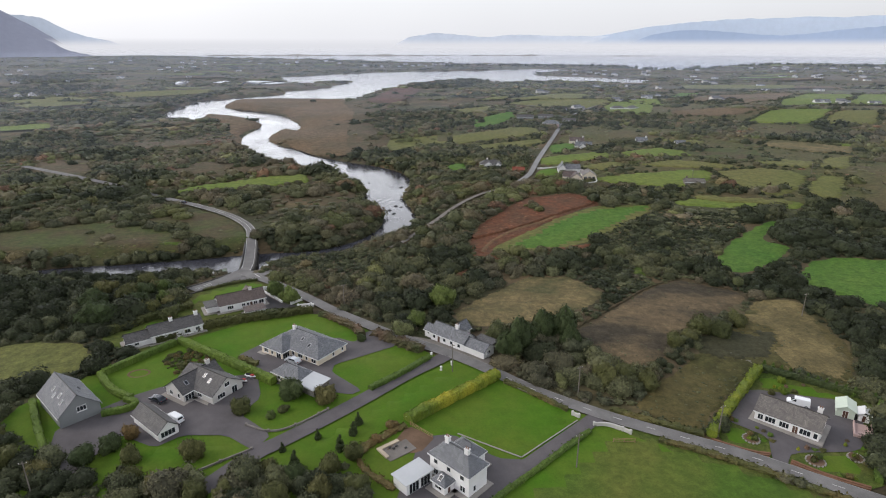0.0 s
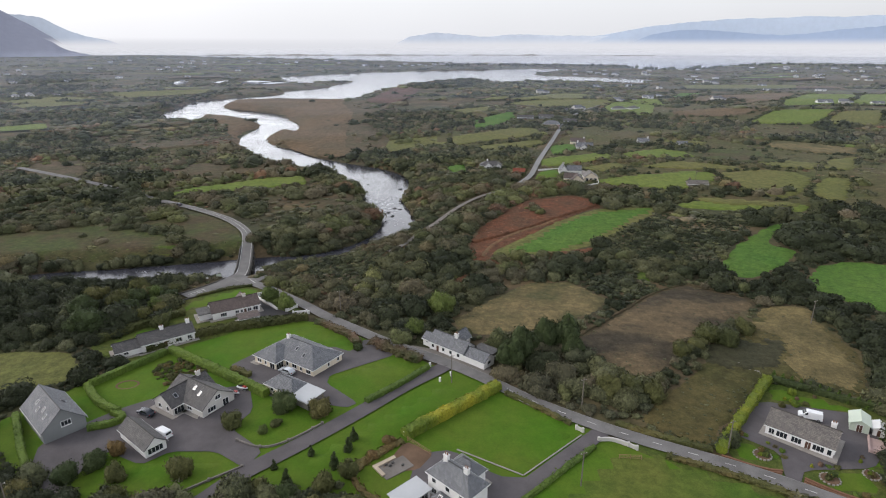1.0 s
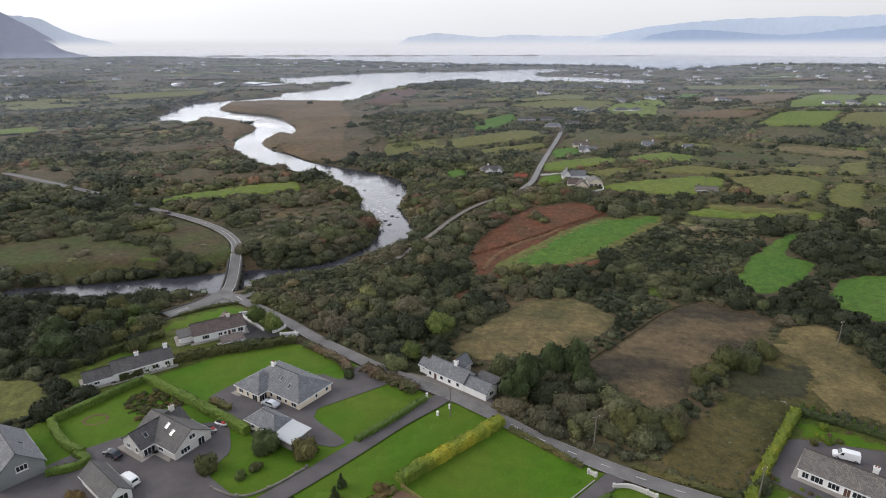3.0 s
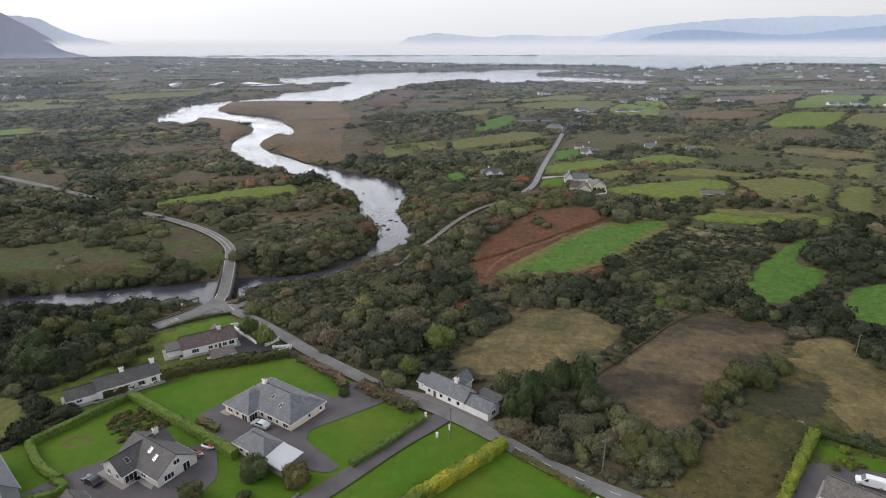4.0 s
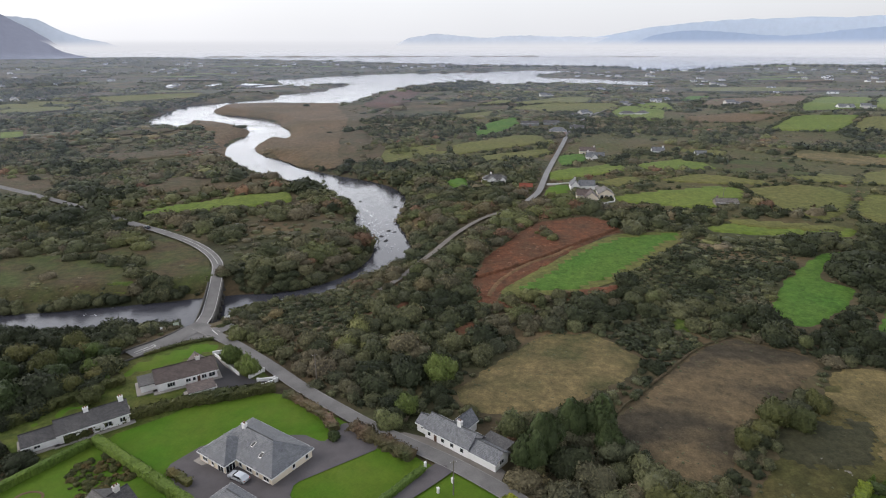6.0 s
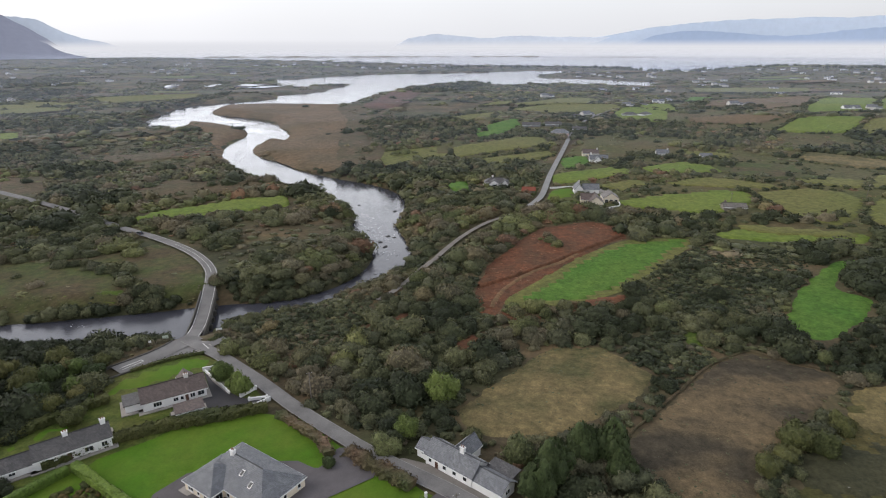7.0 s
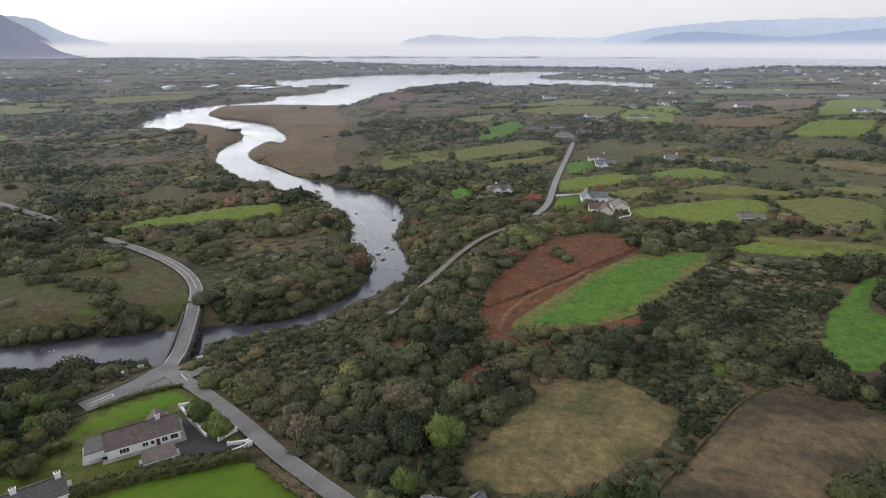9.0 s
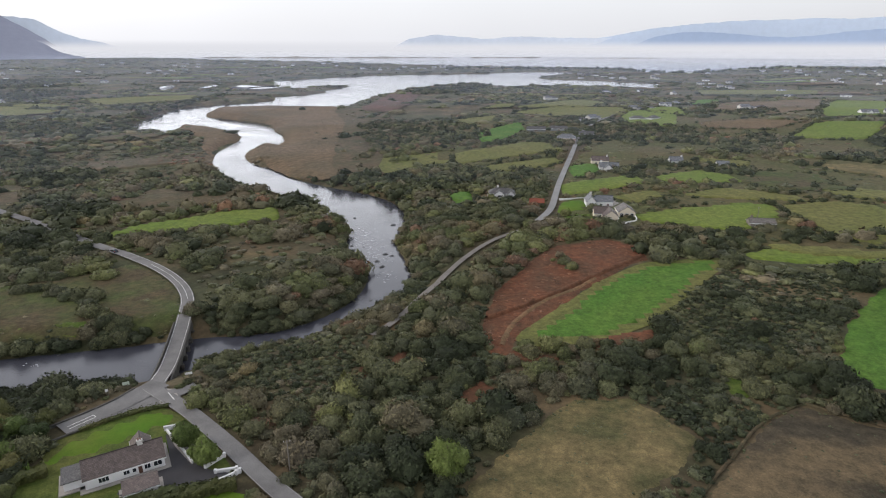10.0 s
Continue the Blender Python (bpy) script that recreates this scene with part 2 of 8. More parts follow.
M["pale"] = plain("pale_grey_render", (0.52, 0.50, 0.47), 0.8, 0, 0.15, 0.8)
M["greywall"] = plain("grey_render", (0.20, 0.21, 0.21), 0.85, 0, 0.15, 0.8)
M["trim"] = plain("white_trim", (0.66, 0.66, 0.65), 0.5, 0, 0.06, 2)
M["brick"] = plain("terracotta_brick", (0.20, 0.105, 0.065), 0.85, 0, 0.3, 3, 0.2, 0.02)
M["pink"] = plain("pink_paving", (0.50, 0.36, 0.33), 0.8, 0, 0.2, 2)
M["slate"] = roofing("blue_grey_slate", (0.150, 0.155, 0.170), 0.3, 0.22)
M["slate_dark"] = roofing("dark_slate", (0.090, 0.085, 0.085), 0.3, 0.25)
M["tile_brown"] = roofing("brown_concrete_tile", (0.112, 0.086, 0.078), 0.35, 0.25)
M["tile_grey"] = roofing("grey_concrete_tile", (0.150, 0.135, 0.125), 0.35, 0.22)
M["metalroof"] = plain("white_sheet_roof", (0.47, 0.48, 0.49), 0.45, 0.1, 0.1, 0.8)
M["greenroof"] = plain("pale_green_sheet", (0.52, 0.58, 0.48), 0.5, 0.1, 0.1, 0.8)
M["rust"] = plain("red_oxide_sheet", (0.22, 0.062, 0.036), 0.6, 0.1, 0.3, 1.5)
M["door"] = plain("dark_brown_door", (0.09, 0.045, 0.03), 0.5, 0, 0.2, 3)
M["deck"] = plain("pale_deck_timber", (0.46, 0.38, 0.29), 0.8, 0, 0.2, 2)
M["rail"] = plain("weathered_rail", (0.28, 0.18, 0.10), 0.85, 0, 0.25, 4)
M["pole"] = plain("grey_pole_timber", (0.16, 0.14, 0.12), 0.9, 0, 0.25, 4)
M["rubber"] = plain("black_rubber", (0.02, 0.02, 0.022), 0.8, 0, 0.1, 4)
M["steel"] = plain("steel_rim", (0.4, 0.4, 0.42), 0.35, 0.8, 0.1, 4)
M["carwhite"] = plain("white_car_paint", (0.78, 0.79, 0.80), 0.25, 0, 0.03, 1, 0.5)
M["carsilver"] = plain("silver_car_paint", (0.55, 0.57, 0.60), 0.28, 0.4, 0.03, 1, 0.5)
M["cardark"] = plain("dark_blue_car_paint", (0.03, 0.034, 0.045), 0.22, 0.2, 0.03, 1, 0.6)
M["carred"] = plain("red_car_paint", (0.42, 0.03, 0.025), 0.3, 0, 0.03, 1, 0.5)
M["headlight"] = plain("clear_lamp", (0.7, 0.7, 0.72), 0.15, 0.2, 0.05, 4, 0.6)
M["taillight"] = plain("red_lamp", (0.35, 0.01, 0.01), 0.2, 0, 0.05, 4, 0.6)
# distance haze is mixed into these mountain base colours
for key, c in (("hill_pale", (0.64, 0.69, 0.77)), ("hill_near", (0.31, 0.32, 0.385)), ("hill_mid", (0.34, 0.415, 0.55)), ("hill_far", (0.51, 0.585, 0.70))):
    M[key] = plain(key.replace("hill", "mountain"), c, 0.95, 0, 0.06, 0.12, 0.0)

m, n, l, b = material("window_glass", 0.06, 0, 0.6)
b.inputs["Base Color"].default_value = (0.018, 0.022, 0.026, 1)
pane_grime = noise_node(n, l, 2.0, 3)
l.new(ramp(n, l, pane_grime, [(0.3, (0.04, 0.04, 0.04)), (0.8, (0.16, 0.16, 0.16))]), b.inputs["Roughness"])
M["glass"] = m

m, n, l, b = material("river_water", 0.08, 0, 0.5)
b.inputs["IOR"].default_value = 1.34
murk = noise_node(n, l, 0.02, 3)
l.new(ramp(n, l, murk, [(0.3, (0.042, 0.042, 0.052)), (0.7, (0.058, 0.059, 0.071))]), b.inputs["Base Color"])
ripple, swell = noise_node(n, l, 0.7, 4, 0.65, (1, 1.8, 1, 25)), noise_node(n, l, 0.035, 4, 0.6)
calm = ramp(n, l, swell, [(0.35, (0.15, 0.15, 0.15)), (0.65, (1, 1, 1))])
bump(n, l, b, mix(n, l, 1.0, ripple, calm, "MULTIPLY"), 0.5, 0.2)
l.new(ramp(n, l, swell, [(0.3, (0.05, 0.05, 0.05)), (0.7, (0.12, 0.12, 0.12))]), b.inputs["Roughness"])
M["water"] = m


def mist_sheet_material(name, colour, glow, z0, z1, top, low=1.0):
    """A pale sheet imitating mist and haze, dense below z0 and gone above z1."""
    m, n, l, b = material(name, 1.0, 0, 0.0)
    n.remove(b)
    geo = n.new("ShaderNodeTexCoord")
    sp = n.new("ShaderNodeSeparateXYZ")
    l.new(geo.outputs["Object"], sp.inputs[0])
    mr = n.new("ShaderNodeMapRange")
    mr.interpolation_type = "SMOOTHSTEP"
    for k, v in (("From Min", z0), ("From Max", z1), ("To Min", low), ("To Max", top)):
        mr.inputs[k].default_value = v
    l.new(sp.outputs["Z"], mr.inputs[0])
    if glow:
        # the sheet emits the brightness of lit mist by itself
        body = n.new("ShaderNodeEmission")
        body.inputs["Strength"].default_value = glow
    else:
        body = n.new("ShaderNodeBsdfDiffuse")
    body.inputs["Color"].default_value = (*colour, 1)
    if not glow:  # the sheet scatters light onwards as well as back, as droplets would
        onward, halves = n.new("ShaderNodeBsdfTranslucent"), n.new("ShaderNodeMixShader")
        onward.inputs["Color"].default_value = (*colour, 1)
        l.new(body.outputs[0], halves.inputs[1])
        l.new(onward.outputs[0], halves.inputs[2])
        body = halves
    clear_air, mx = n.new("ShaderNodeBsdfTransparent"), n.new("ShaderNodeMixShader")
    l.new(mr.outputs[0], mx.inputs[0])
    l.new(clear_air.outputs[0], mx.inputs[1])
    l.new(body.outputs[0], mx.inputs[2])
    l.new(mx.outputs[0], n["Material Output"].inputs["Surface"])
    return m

# ---- mesh helpers ----
def put_mesh(name, verts, faces, mat, parent=None, smooth=False):
    """An object from vertex and face arrays."""
    me = bpy.data.meshes.new(name)
    me.from_pydata([tuple(v) for v in verts], [], [tuple(f) for f in faces])
    me.materials.append(mat)
    if smooth:
        me.shade_smooth()
    ob = new(name, me)
    ob.parent = parent
    return ob


def big_mesh(name, v, quads, mat, tone=None, smooth=False):
    """A large mesh from arrays; tone: the kind of plant at each vertex."""
    me = bpy.data.meshes.new(name)
    me.vertices.add(len(v))
    me.vertices.foreach_set("co", np.asarray(v, np.float32).ravel())
    k = quads.shape[1]
    me.loops.add(quads.size)
    me.loops.foreach_set("vertex_index", quads.astype(np.int32).ravel())
    me.polygons.add(len(quads))
    me.polygons.foreach_set("loop_start", np.arange(0, quads.size, k, dtype=np.int32))
    me.polygons.foreach_set("use_smooth", np.full(len(quads), smooth))
    me.update(calc_edges=True)
    if tone is not None:
        me.attributes.new("species", "FLOAT", "POINT").data.foreach_set("value", np.asarray(tone, np.float32))
    me.materials.append(mat)
    return new(name, me)


def part(name, bm, mat, parent=None, label="", smooth=False):
    """One bmesh as one object under a thing."""
    me = bpy.data.meshes.new(name)
    bmesh.ops.recalc_face_normals(bm, faces=bm.faces)
    bm.to_mesh(me)
    bm.free()
    me.materials.append(mat)
    if smooth:
        me.shade_smooth()
    ob = new(name, me)
    ob.parent = parent
    return tagged(ob, label)


def box(bm, x0, x1, y0, y1, z0, z1, bevel=0.0):
    r = bmesh.ops.create_cube(bm, size=1.0)
    bmesh.ops.scale(bm, vec=(x1 - x0, y1 - y0, z1 - z0), verts=r["verts"])
    bmesh.ops.translate(bm, vec=((x0 + x1) / 2, (y0 + y1) / 2, (z0 + z1) / 2), verts=r["verts"])
    if bevel:
        edges = {e for v in r["verts"] for e in v.link_edges}
        bmesh.ops.bevel(bm, geom=list(edges), offset=bevel, segments=1, affect="EDGES")
    return r["verts"]


def tube(bm, a, b, r0, r1, sides=7):
    a, b = Vector(a), Vector(b)
    m = Matrix.Translation((a + b) / 2) @ (b - a).to_track_quat("Z", "Y").to_matrix().to_4x4()
    bmesh.ops.create_cone(bm, cap_ends=True, segments=sides, radius1=r0, radius2=r1, depth=(b - a).length, matrix=m)


def chaikin(pts, rounds=2, closed=True, cut=0.25):
    p = np.array(pts, float)
    for _ in range(rounds):
        q = np.roll(p, -1, 0) if closed else p[1:]
        a = p if closed else p[:-1]
        new_p = np.stack([(1 - cut) * a + cut * q, cut * a + (1 - cut) * q], 1).reshape(-1, 2)
        p = new_p if closed else np.vstack([p[:1], new_p, p[-1:]])
    return p


def inside(poly, x, y):
    poly, hit = np.asarray(poly, float), np.zeros(np.shape(x), bool)
    for (ax, ay), (bx, by) in zip(poly, np.roll(poly, -1, 0)):
        if ay != by:
            hit ^= ((ay > y) != (by > y)) & (x < (bx - ax) * (y - ay) / (by - ay) + ax)
    return hit


def off_line(pts, x, y, closed=False):
    """Distance to a line of points."""
    pts = np.asarray(pts, float)
    best = np.full(np.shape(x), 1e9)
    for (ax, ay), (bx, by) in zip(pts, np.roll(pts, -1, 0) if closed else pts[1:]):
        dx, dy = bx - ax, by - ay
        s = np.clip(((x - ax) * dx + (y - ay) * dy) / (dx * dx + dy * dy + 1e-9), 0, 1)
        best = np.minimum(best, np.hypot(x - ax - s * dx, y - ay - s * dy))
    return best


def value_noise(x, y, scale, seed):
    """Smooth noise in 0..1 at plan points."""
    r = np.random.RandomState(seed)
    table = r.rand(256, 256)
    u, v = x / scale, y / scale
    i, j = np.floor(u).astype(int), np.floor(v).astype(int)
    a, b = u - i, v - j
    a, b = a * a * (3 - 2 * a), b * b * (3 - 2 * b)
    g = lambda p, q: table[p % 256, q % 256]
    return (g(i, j) * (1 - a) + g(i + 1, j) * a) * (1 - b) + (g(i, j + 1) * (1 - a) + g(i + 1, j + 1) * a) * b


# ---- the lie of the land ----
WATER = -5.5
# spot heights of the land: x, y, z
SPOTS = np.array([(-90, 100, 3.6), (-35, 125, 4.6), (5, 145, 3.6), (40, 106, 3.5), (58, 104, 2.2), (90, 105, 1.2),
                  (90, 195, 2.2), (-60, 175, 3.6), (-82, 186, 2.6), (-75, 215, -1.6), (-95, 280, -2.6), (-30, 225, 0),
                  (20, 250, 0.5), (78, 287, 5.0), (150, 330, 4.5), (95, 362, 2.2), (54, 385, 1.0), (44, 432, -2.0),
                  (410, 633, 20), (-150, 300, -3.2), (-260, 500, -3.3), (-400, 250, 0), (0, 480, -3.0), (110, 700, 3)])
WIDE = np.array([(-600, 900, -2.5), (70, 1050, 3), (0, 1700, -3), (-1200, 1700, 2), (1000, 1400, 8), (0, -100, 3.6),
                 (180, 50, 1), (-180, 50, 4), (260, 350, 8), (-200, 160, 1), (600, 250, 10), (-700, 200, 4),
                 (350, 1340, -4.2), (200, 1320, -4.2), (480, 1600, -4), (100, 1400, -4.2), (320, 1850, -4), (560, 1450, -3.5)])


def land(x, y):
    """Height of the land before the river is cut into it."""
    x, y = np.asarray(x, float), np.asarray(y, float)
    up, down = 0.0, 0.0
    for px, py, pz in (*SPOTS, *WIDE):
        reach = 12 + 0.12 * math.hypot(px, py)
        w = ((x - px) ** 2 + (y - py) ** 2 + reach**2) ** -1.6 * reach**1.2
        up, down = up + w * pz, down + w
    return up / down

# outlines of the water, downstream along the left bank and back along the right
LEFT_BANK = [(-260, 222), (-177, 221), (-162, 229), (-139, 232), (-122, 236), (-99, 241), (-84, 246), (-61, 249), (-50, 254), (-38, 266), (-32, 282),
             (-30, 298), (-36, 315), (-43, 327), (-47, 348), (-47, 363), (-57, 385), (-74, 403), (-92, 423), (-112, 446), (-136, 463),
             (-157, 490), (-181, 533), (-197, 585), (-199, 622), (-200, 671), (-213, 699), (-242, 730), (-279, 753), (-299, 768),
             (-295, 730), (-283, 687), (-316, 721), (-359, 754)]
ESTUARY_LEFT = [(-377, 860), (-383, 928), (-386, 989), (-347, 1017), (-320, 1047), (-289, 1090), (-283, 1125), (-308, 1162), (-277, 1188), (-246, 1243), (-215, 1258), (-237, 1289), (-225, 1390), (-198, 1467), (-234, 1447), (-275, 1391), (-292, 1355), (-333, 1373), (-359, 1409), (-394, 1510), (-408, 1602), (-460, 1705), (-394, 1651), (-358, 1732), (-295, 1822), (-224, 1921), (-140, 1956), (8, 1992), (129, 2030), (229, 2111), (351, 2154), (438, 2154)]
ESTUARY_RIGHT = [(422, 2029), (360, 1991), (259, 1789), (285, 1702), (333, 1675), (395, 1649), (456, 1574), (519, 1551), (517, 1485), (471, 1406), (452, 1388), (413, 1426), (351, 1465), (292, 1466), (236, 1446), (178, 1407), (129, 1427), (112, 1508), (82, 1508), (27, 1447), (-24, 1390), (-70, 1304), (-87, 1214), (-124, 1067), (-144, 944), (-144, 943), (-234, 960), (-315, 952), (-322, 893), (-294, 847), (-248, 817), (-199, 768), (-168, 707), (-145, 631)]
RIGHT_BANK = [(-142, 594), (-153, 609), (-160, 642), (-171, 625), (-167, 585), (-153, 545), (-139, 529), (-128, 522), (-108, 490), (-78, 462),
              (-53, 446), (-33, 427), (-22, 403), (-19, 379), (-22, 358), (-21, 335), (-15, 315), (-11, 297), (-11, 290), (-14, 283),
              (-20, 272), (-30, 261), (-36, 252), (-46, 243), (-63, 235), (-72, 229), (-79, 221), (-98, 217), (-119, 214), (-148, 214), (-177, 206), (-260, 204)]
RIVER = chaikin(LEFT_BANK + ESTUARY_LEFT + ESTUARY_RIGHT + RIGHT_BANK, 2)
SEA = chaikin([(-3250, 4630), (-2624, 4600), (-1840, 4131), (-1217, 3560), (-777, 3323), (-211, 2938), (233, 2568), (498, 2500), (689, 2382),
               (677, 2139), (743, 2054), (965, 2177), (1091, 2319), (1250, 2423), (1423, 2537), (1760, 2468), (3000, 2500), (6000, 2700)], 1, False)
SEA = np.vstack([SEA, [(6500, 6500), (-3600, 6500)]])
POOLS = [chaikin(p) for p in ([(-557, 1265), (-556, 1340), (-525, 1335), (-520, 1290)], [(-490, 1400), (-490, 1445), (-438, 1450), (-351, 1410), (-370, 1370), (-420, 1400)],
                              [(-440, 1300), (-430, 1335), (-385, 1320), (-383, 1293)])]


def shore(x, y):
    """Distance from the water's edge, below zero on the water."""
    x, y = np.asarray(x, float), np.asarray(y, float)
    d = np.full(x.shape, 1e9)
    for poly in (RIVER, SEA, *POOLS):
        e = off_line(poly, x, y, True)
        d = np.minimum(d, np.where(inside(poly, x, y), -e, e))
    return d


def ground_at(x, y):
    """Height of the ground, with the river cut into it."""
    x, y = np.asarray(x, float), np.asarray(y, float)
    far = np.hypot(x, y)
    d = shore(x, y)
    swell = np.sin(x * 0.031 + 1.3) * np.sin(y * 0.027) * 0.35 + np.sin(x * 0.011) * np.cos(y * 0.013 + 0.5) * 0.6
    top = np.maximum(land(x, y) + swell * np.clip((far - 230) / 200, 0, 1), WATER + 0.9)
    bank = WATER + np.where(d < 0, np.maximum(d * 0.25, -2.5), np.minimum(d * 0.45, 60))
    return np.where(d < 0, bank, np.minimum(top, bank))


def spread(lo, hi, step, start, end, grow):
    mid = list(np.arange(lo, hi + 0.1, step))
    up, s = [mid[-1]], step
    while up[-1] < end:
        s *= grow
        up.append(up[-1] + s)
    down, s = [mid[0]], step
    while down[-1] > start:
        s *= grow
        down.append(down[-1] - s)
    return np.array(down[:0:-1] + mid + up[1:])


gx, gy = spread(-270, 210, 4.0, -4900, 4900, 1.03), spread(75, 330, 4.0, -900, 4900, 1.021)
X, Y = np.meshgrid(gx, gy)
Z = ground_at(X, Y)
nx, ny = len(gx), len(gy)
idx = np.arange(nx * ny).reshape(ny, nx)
quads = np.stack([idx[:-1, :-1], idx[:-1, 1:], idx[1:, 1:], idx[1:, :-1]], -1).reshape(-1, 4)
ground = big_mesh("ground", np.stack([X, Y, Z], -1).reshape(-1, 3), quads, M["ground"], None, True)
tagged(ground, "rough olive and brown heath of a coastal lowland", "ground", kind="structure")
water = put_mesh("water", [(-4800, 150, WATER), (4800, 150, WATER), (4800, 4850, WATER), (-4800, 4850, WATER)], [(0, 1, 2, 3)], M["water"])
tagged(water, "grey rippled river, estuary and open bay", "water", kind="structure")

OPEN = []  # outlines kept clear of scrub, with the share of plants left in them


def drape(name, outline, mat, label, category, keep=0.0, rounds=2, lift=0.1, ragged=0.6):
    """A field, lawn or yard laid over the ground inside an outline."""
    p = chaikin(outline, rounds, True, 0.13)
    rng = np.random.RandomState(len(OPEN) + 5)
    size = np.ptp(p, axis=0).max()
    if ragged >= 0.8:  # the edge wanders
        loop = np.vstack([p, p[:1]])
        s = np.r_[0, np.cumsum(np.hypot(*np.diff(loop, axis=0).T))]
        t = np.arange(0, s[-1], max(1.6, s[-1] / 160))
        p = np.stack([np.interp(t, s, loop[:, 0]), np.interp(t, s, loop[:, 1])], 1)
        wide = max(5.0, size / 14)
        sway = [value_noise(p[:, 0] + 300 * k, p[:, 1], wide, 15 + k) + 0.5 * value_noise(p[:, 0], p[:, 1] + 300 * k, wide / 3, 25 + k) - 0.75 for k in (0, 1)]
        p = p + np.stack(sway, 1) * ragged * 2.2 * min(1, size / 40)
    elif ragged:
        p = p + rng.normal(0, ragged * min(1, size / 60), p.shape)
    OPEN.append((p, keep))
    far = float(np.hypot(*p.mean(0)))
    bm = bmesh.new()
    bm.faces.new([bm.verts.new((x, y, 0)) for x, y in p])
    step = 1.4 if ragged > 1.5 and far < 300 else float(np.clip(size / 26, 3.5, 3.5 if far < 190 else 7))
    lo, hi = p.min(0), p.max(0)
    for axis in (0, 1):
        for c in np.arange(lo[axis] + step, hi[axis], step):
            co, no = [0, 0, 0], [0, 0, 0]
            co[axis], no[axis] = float(c), 1
            bmesh.ops.bisect_plane(bm, geom=bm.verts[:] + bm.edges[:] + bm.faces[:], plane_co=co, plane_no=no)
    bmesh.ops.triangulate(bm, faces=[f for f in bm.faces if len(f.verts) > 4])
    vs = np.array([v.co[:2] for v in bm.verts])
    hs = ground_at(vs[:, 0], vs[:, 1]) + lift + (far * 0.0014 if far > 300 else far * 0.0005)
    if (ragged >= 0.8 and far < 700) or name == "lawn":  # the edge sinks into the ground round it
        hs = hs - np.array([v.is_boundary for v in bm.verts]) * (lift + (far * 0.0014 if far > 300 else far * 0.0005) + 0.04)
    for v, h in zip(bm.verts, hs):
        v.co.z = h
    for f in bm.faces:
        if f.normal.z < 0:
            f.normal_flip()
    me = bpy.data.meshes.new(name)
    bm.to_mesh(me)
    bm.free()
    me.materials.append(mat)
    me.shade_smooth()
    return tagged(new(name, me), label, category, kind="structure")


